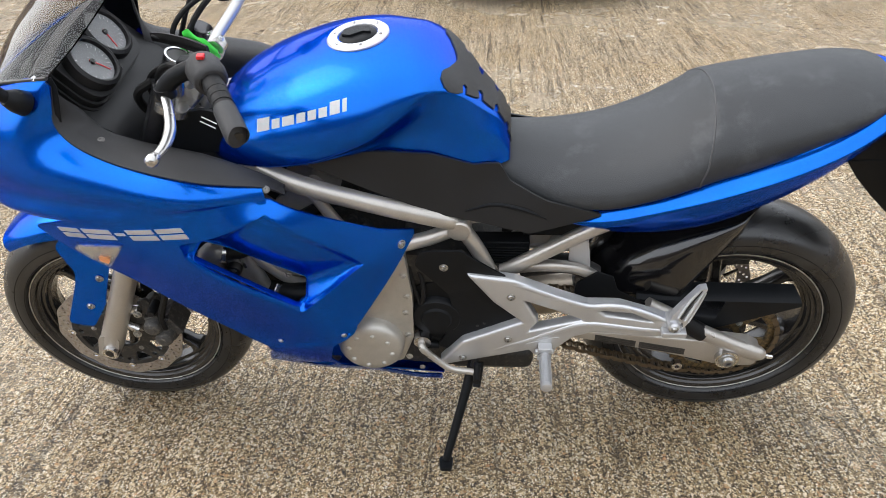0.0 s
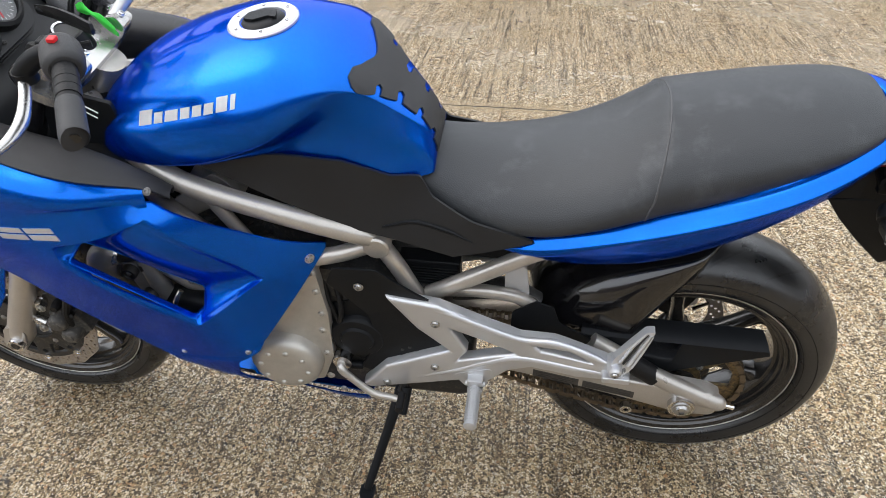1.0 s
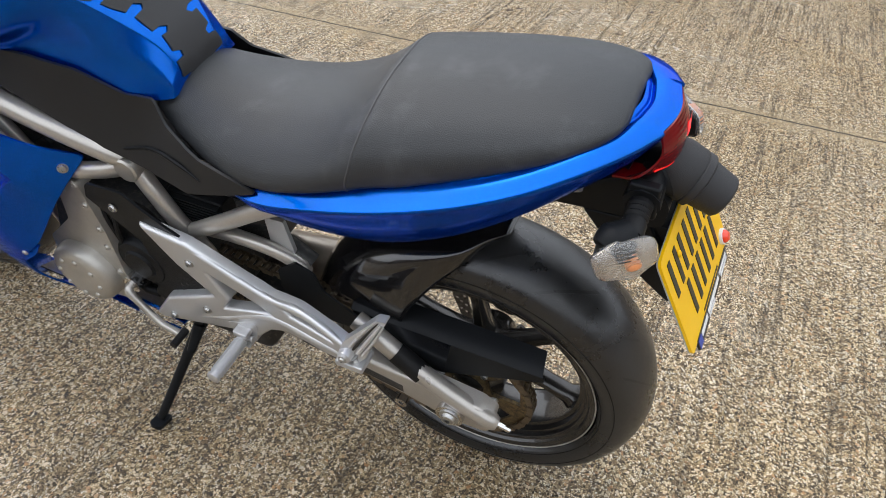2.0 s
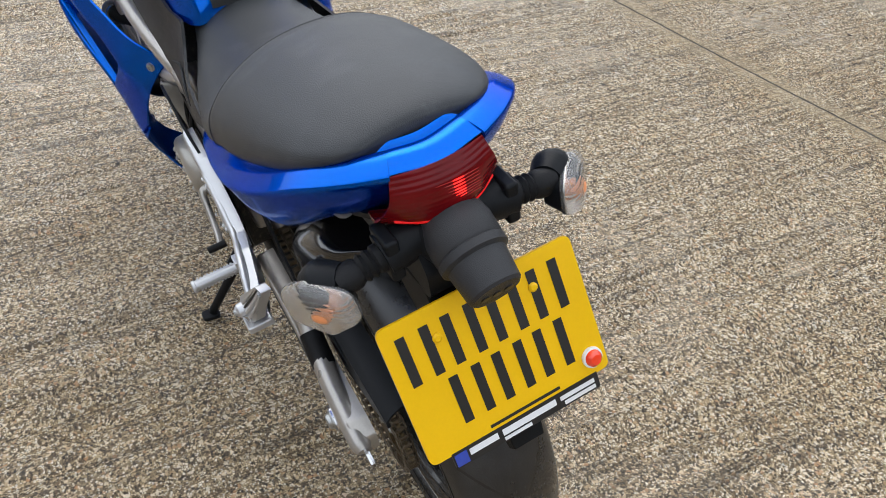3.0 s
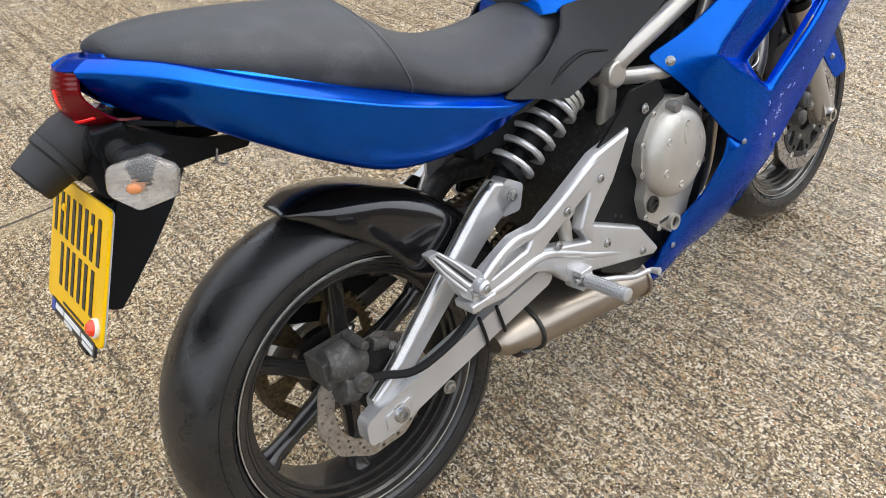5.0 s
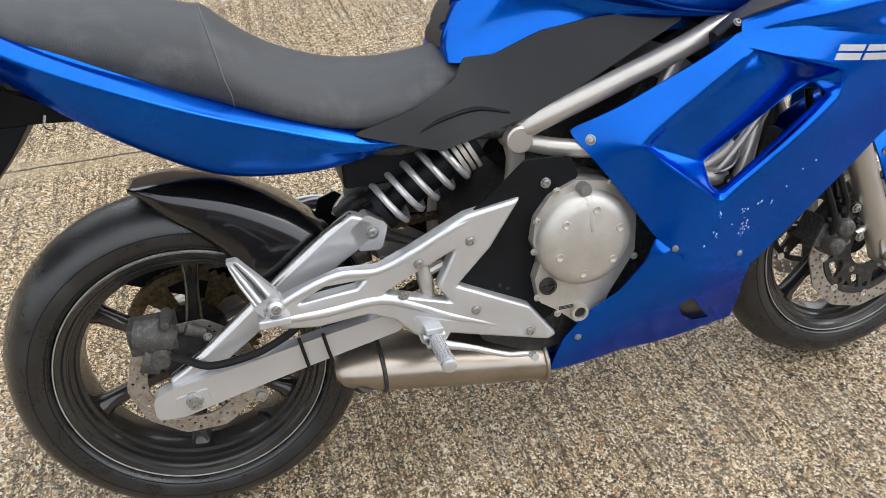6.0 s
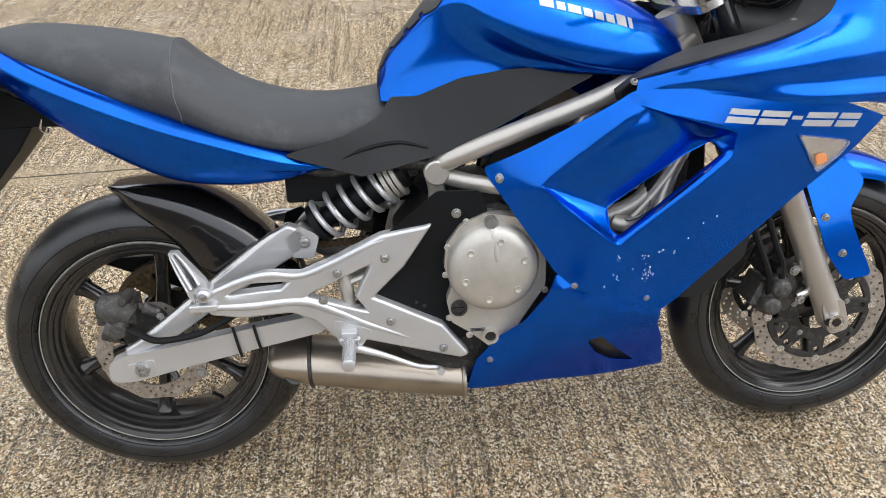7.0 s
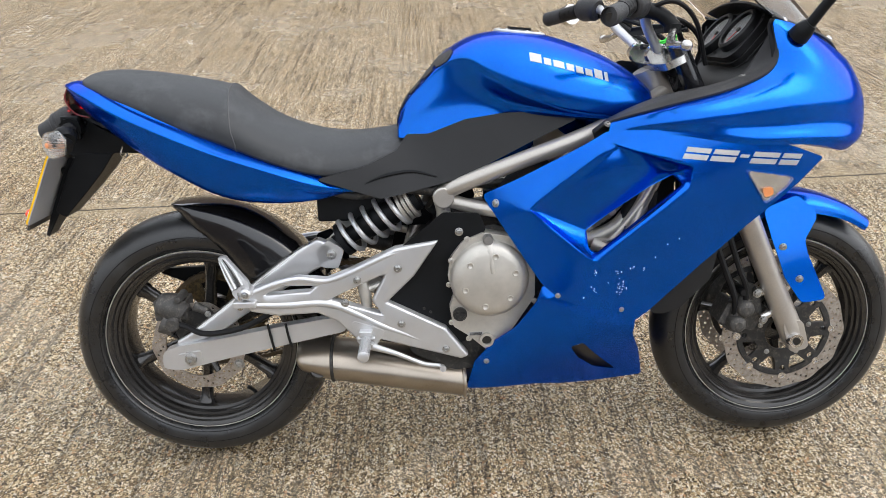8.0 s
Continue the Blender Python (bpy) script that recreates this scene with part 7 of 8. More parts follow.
for row, us in ((-0.046, (-0.082, -0.030, 0.022, 0.074)), (-0.113, (-0.045, 0.007, 0.059))):
    for u in us:
        for k in (-0.0135, 0.0135):
            part("character_bar", on_plate(plate([(u + k - 0.0055, row - 0.029), (u + k - 0.0055, row + 0.029), (u + k + 0.0055, row + 0.029), (u + k + 0.0055, row - 0.029)], 0.0002, 0.0010)), INK, numplate)
part("small_print_bar", on_plate(plate([(-0.040, -H + 0.006), (-0.040, -H + 0.0095), (0.050, -H + 0.0095), (0.050, -H + 0.006)], 0.0002, 0.0008)), INK, numplate)
for u in (-0.0585, 0.0585):
    part("plate_screw", on_plate(turned([(0, 0.004), (0.003, 0.004), (0.0055, 0.002), (0.0055, 0)], u, -0.036, 12)), YELLOW, numplate)
part("dealer_strip", on_plate(plate(fillet([(-0.092, -H + 0.002, 0.001), (0.098, -H + 0.002, 0.001), (0.098, -H - 0.018, 0.003), (-0.092, -H - 0.018, 0.003)]), -0.003, 0.0006)), INK, numplate, "black dealer strip with white print")
part("strip_emblem", on_plate(plate([(-0.090, -H - 0.016), (-0.090, -H - 0.001), (-0.075, -H - 0.001), (-0.075, -H - 0.016)], 0.0006, 0.0014)), surf("strip_blue", (0.03, 0.06, 0.35), 0.4), numplate)
for u0, u1, v0, v1 in ((-0.072, -0.036, -0.008, -0.0005), (-0.030, 0.040, -0.008, -0.0005), (-0.030, 0.005, -0.0145, -0.0105), (0.046, 0.092, -0.0065, -0.0015), (0.05, 0.092, -0.0135, -0.009)):
    part("print_bar", on_plate(plate([(u0, -H + v0 - 0.002), (u0, -H + v1 - 0.002), (u1, -H + v1 - 0.002), (u1, -H + v0 - 0.002)], 0.0006, 0.0014)), WHITE, numplate)
part("reflector_rim", on_plate(turned([(0.009, 0.0), (0.0125, 0.0), (0.0125, 0.004), (0.009, 0.005)], 0.098, -H + 0.022, 20, True)), WHITE, numplate)
part("reflector", on_plate(turned([(0, 0.012), (0.006, 0.0115), (0.0095, 0.008), (0.0105, 0.003), (0.0105, 0)], 0.098, -H + 0.022, 20)), REDKNOB, numplate, "small domed red reflector")
for s in (1, -1):
    part("stalk_socket", tube([(-0.225, 0.025 * s, 0.838), (-0.226, 0.075 * s, 0.830)], [0.022, 0.024], 10, 3), BLACK, holder)
    ind = part("rear_indicator", tube([(-0.226, 0.120 * s, 0.822), (-0.212, 0.138 * s, 0.818), (-0.205, 0.150 * s, 0.812)], [0.019, 0.026, 0.020], 14, 5), BLACK, bike, "clear rear indicator on a black rubber stalk")
    part("rubber_stalk", turned([(0.015, 0), (0.016, 0.01), (0.013, 0.013), (0.016, 0.017), (0.013, 0.021), (0.016, 0.025), (0.013, 0.029), (0.016, 0.034), (0.016, 0.055)], 0, 0, 16, False, Matrix.Translation((-0.226, 0.072 * s, 0.830)) @ Vector((0, s, -0.16)).to_track_quat("Y", "Z").to_matrix().to_4x4()), RUBBER, ind)
    q = Vector((-0.64, 0.76 * s, 0.10)).normalized().to_track_quat("Y", "Z").to_matrix().to_4x4()
    LM = Matrix.Translation((-0.226, 0.146 * s, 0.806)) @ q
    sgn = -1 if s > 0 else 1
    o = fillet([(-0.045 * sgn, 0.012, 0.012), (-0.014 * sgn, 0.031, 0.012), (0.038 * sgn, 0.024, 0.014), (0.045 * sgn, -0.008, 0.014), (0.014 * sgn, -0.032, 0.012), (-0.034 * sgn, -0.022, 0.012)])
    pod = plate([(u * 0.98, v * 0.98) for u, v in o], -0.022, 0.002)
    for v in pod.verts:
        if v.co.y < -0.01:
            v.co.x, v.co.z = v.co.x * 0.62, v.co.z * 0.62
    bmesh.ops.transform(pod, matrix=LM, verts=pod.verts)
    part("pod", pod, BLACK, ind, bevel=0.003)
    glass = bmesh.new()
    rims = [[glass.verts.new((u * k, y, v * k)) for u, v in o] for y, k in ((-0.002, 0.97), (0.003, 1.0), (0.009, 0.97), (0.014, 0.88), (0.0175, 0.72), (0.0195, 0.48), (0.020, 0.2))]
    for a, b in zip(rims, rims[1:]):
        for q0 in range(len(a)):
            glass.faces.new((a[q0], a[(q0 + 1) % len(a)], b[(q0 + 1) % len(a)], b[q0]))
    glass.faces.new(rims[-1])
    glass.faces.new(rims[0])
    bmesh.ops.transform(glass, matrix=LM, verts=glass.verts)
    part("lens", glass, CLEARLENS, ind, "clear ribbed lens", sharp=80)
    back = plate([(u * 0.975, v * 0.975) for u, v in o], 0.0024, 0.0036)
    bmesh.ops.transform(back, matrix=LM, verts=back.verts)
    part("lamp_reflector", back, REFLECTOR, ind, "pale silvered reflector")
    bulb = turned([(0, 0.0216), (0.004, 0.0210), (0.0066, 0.0190), (0.0072, 0.0150), (0.006, 0.0036)], 0.004 * sgn, -0.002, 14, False)
    for v in bulb.verts:
        v.co.x *= 1.5
    bmesh.ops.transform(bulb, matrix=LM, verts=bulb.verts)
    part("bulb", bulb, ORANGE, ind, "amber bulb")
part("luggage_hook", tube([(-0.115, -0.085, 0.79), (-0.12, -0.085, 0.772), (-0.110, -0.085, 0.766), (-0.106, -0.085, 0.774)], 0.002, 6, 5), CHROME, bike)

# ---- cockpit ----
yoke = part("top_yoke", join(plate(fillet([(1.062, -0.142, 0.02), (1.122, -0.142, 0.03), (1.108, 0.0, 0.1), (1.122, 0.142, 0.03), (1.062, 0.142, 0.02), (1.052, 0.05, 0.03), (1.052, -0.05, 0.03)]), -0.008, 0.008)), POLISHED, bike, "cast silver top yoke", bevel=0.003)
yoke.matrix_local = Matrix.Translation((1.090, 0, 0.936)) @ Matrix.Rotation(radians(-24), 4, "Y") @ pose(0, 0, 0, -90) @ Matrix.Translation((-1.085, 0, 0))
for s in (1, -1):
    FT = Matrix.Translation((1.104, 0.112 * s, 0.936)) @ Vector((-0.42, 0, 0.9)).to_track_quat("Y", "Z").to_matrix().to_4x4()
    part("fork_collar", turned([(0.024, 0.012), (0.026, 0.016), (0.032, 0.015), (0.034, 0.010), (0.034, -0.02), (0.024, -0.02)], 0, 0, 36, True, FT), POLISHED, yoke)
    part("fork_cap", turned([(0.013, 0.018), (0.014, 0.020), (0.021, 0.020), (0.0235, 0.017), (0.0235, -0.01), (0.013, -0.01)], 0, 0, 32, True, FT), CHROME, yoke)
    part("fork_cap_nut", turned([(0, 0.021), (0.006, 0.021), (0.007, 0.019), (0.0118, 0.019), (0.0118, -0.01)], 0, 0, 6, False, FT), DARKMETAL, yoke)
    part("bar_clamp", join(plate(fillet([(1.042, 0.950, 0.010), (1.054, 0.972, 0.010), (1.080, 0.968, 0.012), (1.088, 0.940, 0.008), (1.055, 0.930, 0.008)]), 0.060 * s, 0.086 * s)), POLISHED, bike, "cast silver handlebar clamp", bevel=0.005)
    bolt(bike, 1.052, 0.066 * s, 0.968, 0.007, 1, CHROME, axis=(-0.6, 0, 0.8))
    bolt(bike, 1.076, 0.080 * s, 0.970, 0.007, 1, CHROME, axis=(0.2, 0, 0.97))
    bar = part("handlebar", tube([(1.070, 0.066 * s, 0.952), (1.064, 0.085 * s, 0.966), (1.030, 0.130 * s, 1.006), (1.014, 0.155 * s, 1.032), (1.000, 0.180 * s, 1.052), (0.968, 0.220 * s, 1.055), (0.905, 0.335 * s, 1.036)], 0.011, 14, 6), SILVER, bike, "silver handlebar with black rubber grip")
    part("grip", join(tube([(0.966, 0.226 * s, 1.054), (0.962, 0.232 * s, 1.053), (0.926, 0.297 * s, 1.042)], [0.021, 0.0162, 0.0162], 18, 4), *[tube([(0.955 - 0.0405 * u, (0.244 + 0.073 * u) * s, 1.051 - 0.0122 * u), (0.9475 - 0.0405 * u, (0.2575 + 0.073 * u) * s, 1.0487 - 0.0122 * u)], 0.0172, 18, 2) for u in (0, 0.2, 0.4)]), RUBBER, bar, "black rubber grip")
    part("bar_end", tube([(0.927, 0.295 * s, 1.0423), (0.925, 0.299 * s, 1.0418), (0.898, 0.347 * s, 1.0338), (0.895, 0.352 * s, 1.033)], [0.0160, 0.0178, 0.0186, 0.0170], 20, 3), INFILL, bar)
    part("bar_end_screw", tube([(0.8955, 0.3515 * s, 1.0332), (0.8945, 0.3535 * s, 1.0328)], 0.008, 12, 1), INK, bar)
    part("switch_pod", tube([(0.994, 0.184 * s, 1.052), (0.988, 0.192 * s, 1.054), (0.972, 0.216 * s, 1.054), (0.964, 0.228 * s, 1.053), (0.961, 0.233 * s, 1.052)], [0.022, 0.0285, 0.029, 0.027, 0.021], 18, 4), INFILL, bar, "grained grey-black switch cluster")
    part("lever_perch", join(tube([(1.000, 0.176 * s, 1.048), (1.030, 0.182 * s, 1.040), (1.052, 0.184 * s, 1.026), (1.066, 0.186 * s, 1.010)], [0.017, 0.015, 0.015, 0.016], 14, 5), tube([(1.064, 0.184 * s, 1.000), (1.064, 0.186 * s, 1.018)], 0.0175, 16, 2)), BLACK, bar, "black lever perch")
    part("perch_bolt", turned([(0, 0.006), (0.009, 0.006), (0.011, 0.003), (0.011, -0.004)], 0, 0, 18, False, Matrix.Translation((1.064, 0.186 * s, 1.020)) @ Vector((-0.25, 0.15 * s, 0.95)).to_track_quat("Y", "Z").to_matrix().to_4x4()), POLISHED, bar)
    part("bar_control_box", box(1.008, 1.040, min(0.150 * s, 0.172 * s), max(0.150 * s, 0.172 * s), 1.030, 1.056), BLACK, bar, bevel=0.004)
    part("lever", tube([(1.066, 0.180 * s, 1.012), (1.063, 0.192 * s, 1.005), (1.051, 0.222 * s, 0.991), (1.040, 0.257 * s, 0.982), (1.036, 0.295 * s, 0.979), (1.042, 0.328 * s, 0.978)], [0.009, 0.009, 0.0095, 0.0105, 0.0088, 0.0062], 14, 6, squash=0.72), POLISHED, bar, "silver hand lever with ball end")
    part("lever_ball", tube([(1.0405, 0.322 * s, 0.978), (1.042, 0.328 * s, 0.978), (1.044, 0.335 * s, 0.978), (1.046, 0.342 * s, 0.978), (1.047, 0.346 * s, 0.978)], [0.0055, 0.0095, 0.0112, 0.0090, 0.0035], 14, 4), POLISHED, bar)
    part("bar_cable", tube([(1.02, 0.175 * s, 1.04), (1.07, 0.14 * s, 1.03), (1.12, 0.09 * s, 0.97), (1.13, 0.06 * s, 0.88)], 0.006, 8, 6), RUBBER, bike)
    part("mirror_base", tube([(1.312, 0.200 * s, 0.985), (1.318, 0.212 * s, 0.998), (1.326, 0.222 * s, 1.010)], [0.022, 0.020, 0.013], 14, 4), BLACK, bike)
    mir = part("mirror", tube([(1.322, 0.218 * s, 1.004), (1.352, 0.245 * s, 1.060), (1.40, 0.29 * s, 1.135), (1.39, 0.32 * s, 1.17)], [0.011, 0.010, 0.009, 0.009], 10, 5), BLACK, bike, "black rear-view mirror on a stalk")
    part("mirror_head", tube([(1.39, 0.27 * s, 1.185), (1.39, 0.34 * s, 1.195), (1.39, 0.40 * s, 1.19)], [0.025, 0.04, 0.022], 14, 5, squash=0.5), BLACK, mir)
part("red_switch", box(0.972, 0.984, 0.206, 0.218, 1.082, 1.089), REDKEY, bike, "red switch", bevel=0.002)
lock = Matrix.Translation((1.118, 0.0, 0.962)) @ Vector((-0.42, 0, 0.9)).to_track_quat("Y", "Z").to_matrix().to_4x4()
part("ignition_ring", turned([(0.021, 0.0), (0.022, 0.006), (0.026, 0.006), (0.027, 0), (0.027, -0.02), (0.021, -0.02)], 0, 0, 24, True, lock), CHROME, bike, "bright ignition lock ring")
part("ignition_lock", turned([(0, 0.004), (0.021, 0.004), (0.021, -0.02)], 0, 0, 20, False, lock), INK, bike)


def ribbon(pts, widths, thick):
    """A flat strap on edge along the points, as wide as told at each."""
    return skin([[(x, y, z + w), (x - 0.002, y + 0.004, z), (x, y, z - w)] for (x, y, z), w in zip(pts, widths)], 4, thick=thick)


part("key_strap", ribbon([(1.158, 0.000, 1.004), (1.125, 0.012, 1.006), (1.080, 0.030, 1.004), (1.040, 0.048, 1.000)], [0.008, 0.0105, 0.0115, 0.010], 0.007), RUBBER, bike, "black key fob strap")
part("green_tag", ribbon([(1.118, -0.047, 0.984), (1.104, -0.044, 0.986), (1.090, -0.042, 0.978), (1.074, -0.040, 0.966), (1.054, -0.038, 0.948)], [0.006, 0.011, 0.005, 0.012, 0.009], 0.004), GREEN, bike, "bright green rubber key tag")
for pts, r in (([(1.02, 0.17, 1.035), (1.09, 0.12, 1.01), (1.145, 0.085, 0.96), (1.15, 0.07, 0.88)], 0.0055), ([(1.03, -0.15, 1.03), (1.10, -0.13, 1.02), (1.155, -0.09, 0.97), (1.14, -0.05, 0.88)], 0.0055), ([(1.035, 0.16, 1.02), (1.075, 0.10, 0.985), (1.115, 0.05, 0.955), (1.15, 0.02, 0.90)], 0.0065),
               ([(1.13, 0.10, 0.97), (1.165, 0.10, 0.945), (1.17, 0.08, 0.90), (1.15, 0.06, 0.86)], 0.008), ([(1.06, 0.03, 0.965), (1.09, 0.045, 0.962), (1.12, 0.05, 0.94), (1.14, 0.04, 0.89)], 0.006), ([(1.01, -0.165, 1.045), (1.06, -0.19, 1.06), (1.12, -0.15, 1.02), (1.16, -0.11, 0.93)], 0.005)):
    part("control_cable", tube(pts, r, 8, 6), RUBBER, bike)
part("lock_housing", tube([(1.10, 0.0, 0.91), (1.118, 0, 0.955)], [0.034, 0.030], 20, 2), BLACK, bike)
part("fob_clip", tube([(1.142, -0.008, 1.002), (1.152, -0.004, 1.006), (1.150, 0.006, 1.008), (1.138, 0.008, 1.004), (1.128, 0.002, 1.000)], 0.003, 8, 5, closed=True), BLACK, bike)
part("lever_pivot", turned([(0, 0.012), (0.012, 0.012), (0.0155, 0.008), (0.016, -0.02)], 0, 0, 18, False, Matrix.Translation((1.075, 0.118, 0.985)) @ Vector((-0.3, 0.1, 0.95)).to_track_quat("Y", "Z").to_matrix().to_4x4()), POLISHED, bike)
DG = Matrix.Translation((1.256, 0.018, 0.992)) @ Vector((-0.77, 0, 0.64)).normalized().to_track_quat("Y", "Z").to_matrix().to_4x4()


def pill(w, h, y0, y1):
    """A rounded slab in the plane of the dials."""
    bm = plate(fillet([(-w, -h, 0.05), (-w, h, 0.05), (w, h, 0.05), (w, -h, 0.05)], 8), y0, y1)
    bmesh.ops.transform(bm, matrix=DG, verts=bm.verts)
    return bm


dash = part("instrument_housing", pill(0.112, 0.064, -0.075, -0.006), SATIN, bike, "black twin-dial instrument housing with stepped collars", bevel=0.003)
part("collar", pill(0.116, 0.068, -0.075, -0.022), SATIN, dash, bevel=0.003)
part("collar", pill(0.120, 0.072, -0.075, -0.034), SATIN, dash, bevel=0.003)
for u, v in ((-0.100, 0.045), (0.0, 0.050), (0.100, 0.045), (0.0, -0.052)):
    q = DG @ Vector((u, -0.004, v))
    bolt(dash, q.x, q.y, q.z, 0.004, 1, INK, axis=(-0.77, 0, 0.64))
facing = Vector((-0.77, 0, 0.64)).normalized()
for s in (1, -1):
    G = Matrix.Translation((1.256 - 0.006 * s, 0.018 + 0.049 * s, 0.992 - 0.004 * s)) @ facing.to_track_quat("Y", "Z").to_matrix().to_4x4()
    part("dial_bezel", turned([(0.043, 0.012), (0.047, 0.014), (0.053, 0.010), (0.055, -0.002), (0.055, -0.03), (0.043, -0.03)], 0, 0, 40, True, G), SATIN, dash, "round black dial bezel")
    part("dial_face", turned([(0, 0.003), (0.044, 0.003), (0.044, -0.004)], 0, 0, 36, False, G), DIALWHITE, dash, "grey-white dial face")
    ticks = []
    for k in range(21):
        w = radians(-40 + 13 * k)
        ticks.append(box(0.034 if k % 2 else 0.031, 0.038, 0.003, 0.0036, -0.0004, 0.0004, Matrix.Rotation(w, 4, "Y")))
    tk = join(*ticks)
    bmesh.ops.transform(tk, matrix=G, verts=tk.verts)
    part("dial_marks", tk, WHITE, dash)
    nd = box(-0.006, 0.034, 0.004, 0.0052, -0.0011, 0.0011, Matrix.Rotation(radians(115 if s > 0 else 70), 4, "Y"))
    bmesh.ops.transform(nd, matrix=G, verts=nd.verts)
    part("needle", nd, REDKEY, dash, "red needle")
    part("needle_hub", turned([(0, 0.007), (0.005, 0.007), (0.006, 0.003)], 0, 0, 12, False, G), INK, dash)
    gl_ = part("dial_glass", turned([(0, 0.0100), (0.03, 0.0096), (0.0435, 0.0086), (0.0435, 0.0078), (0, 0.0090)], 0, 0, 28, False, G), GLASS, dash)
    gl_.visible_shadow = False
part("dash_panel", skin([[(1.262, y, 1.04 + 0.02 * (1 - (y / 0.17) ** 2)) for y in (-0.175, -0.09, 0, 0.09, 0.175)], [(1.32, y * 0.9, 1.0 + 0.02 * (1 - (y / 0.17) ** 2)) for y in (-0.175, -0.09, 0, 0.09, 0.175)], [(1.26, y * 0.9, 0.93) for y in (-0.175, -0.09, 0, 0.09, 0.175)], [(1.20, y * 0.85, 0.88) for y in (-0.175, -0.09, 0, 0.09, 0.175)], [(1.19, y * 0.85, 0.80) for y in (-0.175, -0.09, 0, 0.09, 0.175)]], 4, thick=0.004), SATIN, bike, "black inner dash panel")
# filler sheet, added to keep the space under the bars dark
part("cockpit_tray", skin([[(x, y, z - 0.10 * (abs(y) / 0.17) ** 4 * 0.2) for y in (-w, -0.6 * w, 0, 0.6 * w, w)] for x, w, z in ((0.93, 0.172, 0.815), (1.00, 0.172, 0.832), (1.09, 0.168, 0.838), (1.17, 0.160, 0.842), (1.215, 0.150, 0.850))], 4, thick=0.004), BLACK, bike, "black filler sheet added below the bars")
head = part("steering_head_cover", plate(fillet([(1.112, 0.922, 0.01), (1.040, 0.932, 0.01), (0.995, 0.922, 0.01), (0.985, 0.842, 0.01), (1.120, 0.842, 0.01)]), 0.126, 0.134), BLACK, bike, "black cover beside the steering head", bevel=0.003)
for x0, z0, x1, z1 in ((1.045, 0.918, 1.020, 0.904), (1.050, 0.909, 1.024, 0.894)):
    part("cover_wire", tube([(x0, 0.1345, z0), (x1, 0.1355, z1)], 0.0013, 6, 2), WHITE, head)
part("air_duct", box(1.0, 1.10, -0.06, 0.06, 0.80, 0.87), BLACK, bike, "black plastic duct behind the steering head", bevel=0.01)

# the front bodywork sits a little lower than the tail, and fork and bars stand a finger off the centre line
for ob in bike.children:
    kind = ob.name.split(".")[0]
    if kind in ("side_fairing", "lower_cowl", "belly_pan", "nose_fairing", "windscreen", "infill_panel"):
        for o in (ob, *ob.children_recursive):
            if kind == "infill_panel" and o is not ob or o.name.startswith("bolt"):
                o.location.z -= 0.008 * max(0.0, min(1.0, (o.location.x - 0.72) / 0.4))
                continue
            for v in o.data.vertices:
                v.co.z -= 0.008 * max(0.0, min(1.0, (v.co.x - 0.72) / 0.4))
STEER = Matrix.Translation((0, 0.013, 0))
for ob in bike.children:
    if ob.name.split(".")[0] in ("front_wheel", "fork_leg", "front_caliper", "brake_hose", "front_mudguard", "top_yoke", "bar_clamp", "handlebar", "red_switch", "bar_cable", "lever_pivot"):
        ob.matrix_basis = STEER @ ob.matrix_basis

# ---- a dark hatchback parked across the yard, its nose towards the motorcycle ----
CARPAINT = surf("dark_grey_car_paint", (0.03, 0.032, 0.036), 0.3, 0.4, vary=0.1, coat=0.8)
CARGLASS = surf("dark_car_glass", (0.02, 0.022, 0.024), 0.06, vary=0.05)
car = new("parked_car")
car.matrix_world = pose(0.25, -4.62, 0.0)
tagged(car, "dark grey hatchback parked on the damp concrete", "car")
BODY = [(0.0, 0.62, 0.30, 0.56), (-0.12, 0.78, 0.22, 0.66), (-0.45, 0.84, 0.20, 0.80), (-1.0, 0.86, 0.20, 0.90), (-2.0, 0.87, 0.20, 0.95), (-3.2, 0.86, 0.20, 0.97), (-3.75, 0.80, 0.24, 0.95), (-3.9, 0.66, 0.34, 0.80)]
part("body", skin([[(-0.55 * w, y, zl), (-w, y, zl + 0.08), (-w, y, (zl + zh) / 2), (-0.95 * w, y, zh - 0.06), (-0.7 * w, y, zh), (0, y, zh + 0.02), (0.7 * w, y, zh), (0.95 * w, y, zh - 0.06), (w, y, (zl + zh) / 2), (w, y, zl + 0.08), (0.55 * w, y, zl)] for y, w, zl, zh in BODY], 3, closed_v=True, cap=True), CARPAINT, car)
part("cabin", skin([[(-w, y, 0.92), (-0.92 * w, y, (0.92 + h) / 2), (-0.75 * w, y, h), (0, y, h + 0.03), (0.75 * w, y, h), (0.92 * w, y, (0.92 + h) / 2), (w, y, 0.92)] for y, w, h in ((-0.95, 0.74, 0.94), (-1.7, 0.78, 1.40), (-2.6, 0.78, 1.46), (-3.4, 0.74, 1.38), (-3.75, 0.70, 1.0))], 3, cap=True), CARGLASS, car)
part("roof", skin([[(-w, y, h), (0, y, h + 0.035), (w, y, h)] for y, w, h in ((-1.75, 0.56, 1.41), (-2.6, 0.58, 1.47), (-3.35, 0.54, 1.40))], 3, thick=0.02), CARPAINT, car)
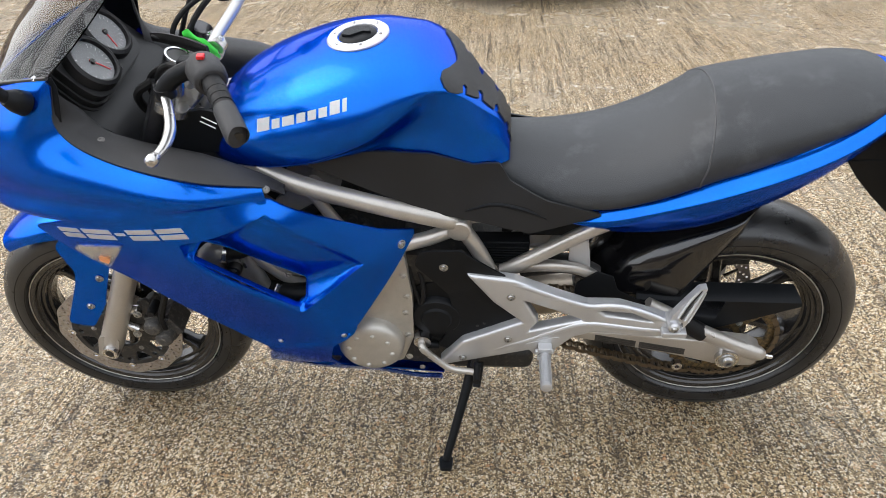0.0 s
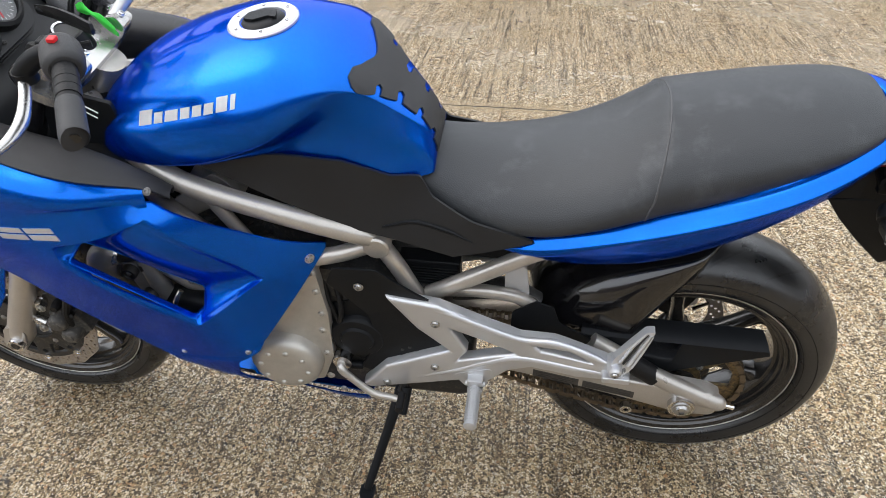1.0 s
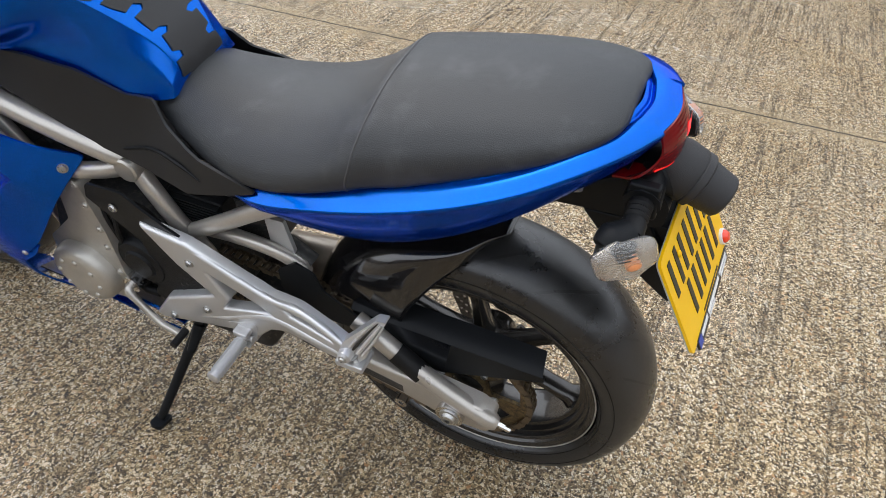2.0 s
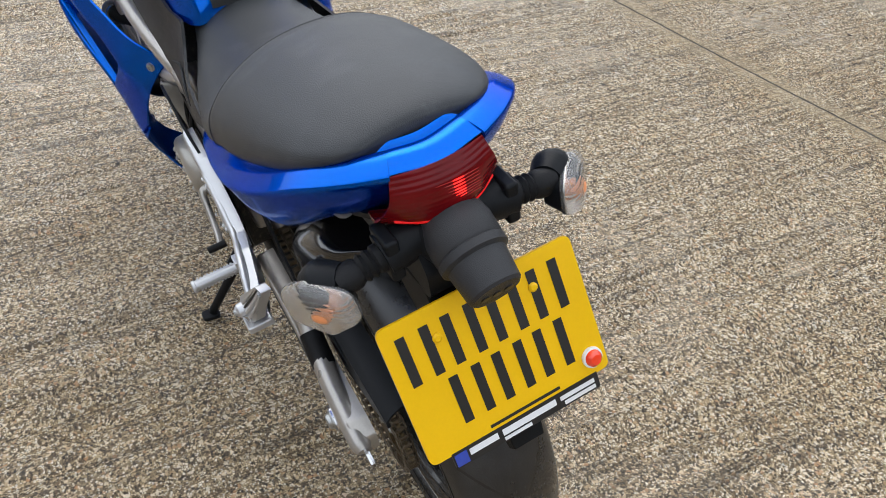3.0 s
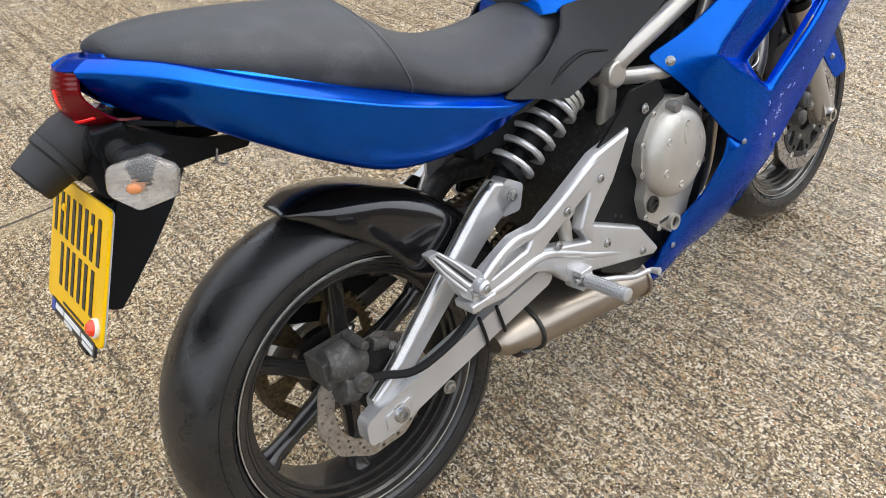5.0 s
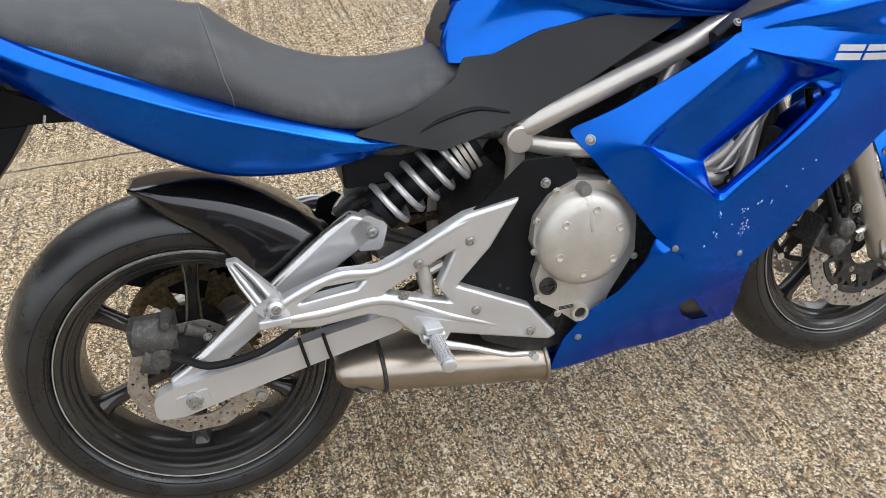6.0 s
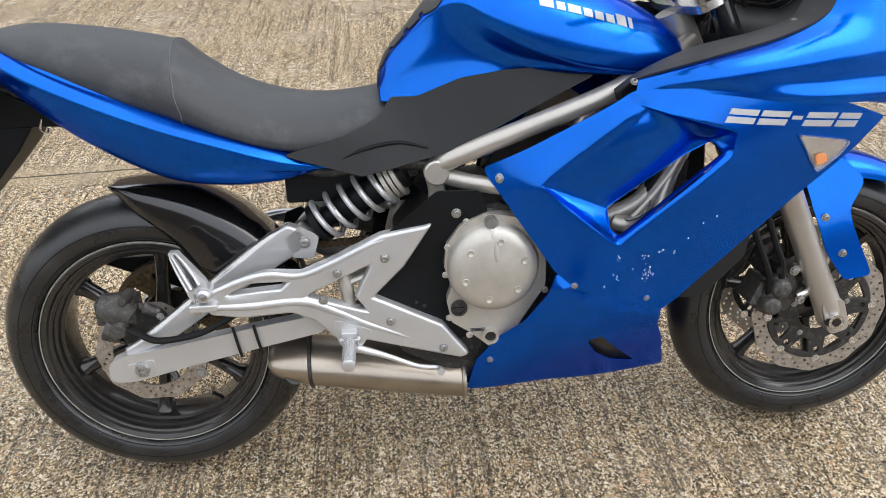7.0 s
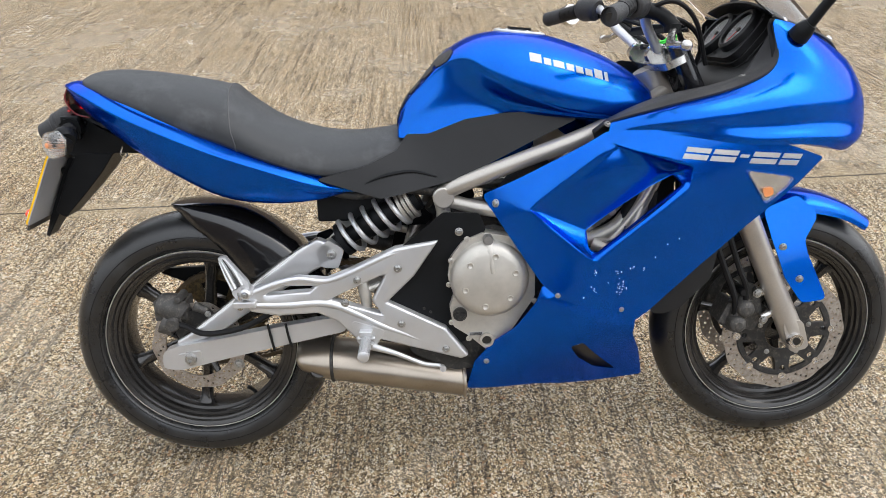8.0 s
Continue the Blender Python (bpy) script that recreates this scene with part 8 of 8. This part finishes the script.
part("bumper", skin([[(-0.70, y, z), (-0.4, y + b, z), (0, y + b + 0.02, z), (0.4, y + b, z), (0.70, y, z)] for y, b, z in ((-0.10, 0.10, 0.24), (-0.06, 0.12, 0.32), (-0.06, 0.12, 0.48), (-0.10, 0.09, 0.55))], 3, thick=0.03), BLACK, car)
for sx in (1, -1):
    part("headlight", skin([[(sx * 0.42, -0.02, z), (sx * 0.58, -0.06, z), (sx * 0.72, -0.2, z)] for z in (0.58, 0.64, 0.70)], 3, thick=0.02), CLEARLENS, car)
    for y in (-0.75, -3.15):
        wh = part("wheel", turned([(0.14, 0.085), (0.20, 0.09), (0.20, 0.06), (0.05, 0.05), (0.05, -0.08), (0.20, -0.085)], 0, 0, 32), ALLOY, car)
        wh.matrix_local = Matrix.Translation((sx * 0.76, y, 0.30)) @ pose(0, 0, 0, 0, 0, -90 * sx)
        part("tyre", turned([(0.20, 0.09), (0.26, 0.10), (0.295, 0.085), (0.30, 0.0), (0.295, -0.085), (0.26, -0.10), (0.20, -0.09)], 0, 0, 32, True), RUBBER, wh)

# ---- small dead leaves and twigs strewn on the concrete ----
rnd = random.Random(11)
litter = bmesh.new()
for k in range(170):
    x, y = rnd.uniform(-2.2, 3.2), rnd.uniform(-4.6, -2.5)
    a, ln, wd = rnd.uniform(-0.6, 0.6) if k % 4 else rnd.uniform(0, 3.1), rnd.uniform(0.006, 0.020), rnd.uniform(0.0018, 0.0055)
    c, s = math.cos(a), math.sin(a)
    pts = [(-ln, 0), (-0.4 * ln, wd), (0.4 * ln, 0.9 * wd), (ln, 0), (0.4 * ln, -wd), (-0.4 * ln, -0.8 * wd)]
    lo = [litter.verts.new((x + u * c - v * s, y + u * s + v * c, 0.0)) for u, v in pts]
    hi = [litter.verts.new((x + 0.9 * (u * c - v * s), y + 0.9 * (u * s + v * c), rnd.uniform(0.003, 0.006))) for u, v in pts]
    litter.faces.new(hi)
    for i in range(6):
        litter.faces.new((lo[i], lo[(i + 1) % 6], hi[(i + 1) % 6], hi[i]))
leaves = part("leaf_litter", litter, surf("dead_leaf", (0.055, 0.033, 0.018), 0.6, vary=0.5, scale=3), None)
tagged(leaves, "small dark dead leaves strewn over damp concrete", "leaves", kind="stuff")
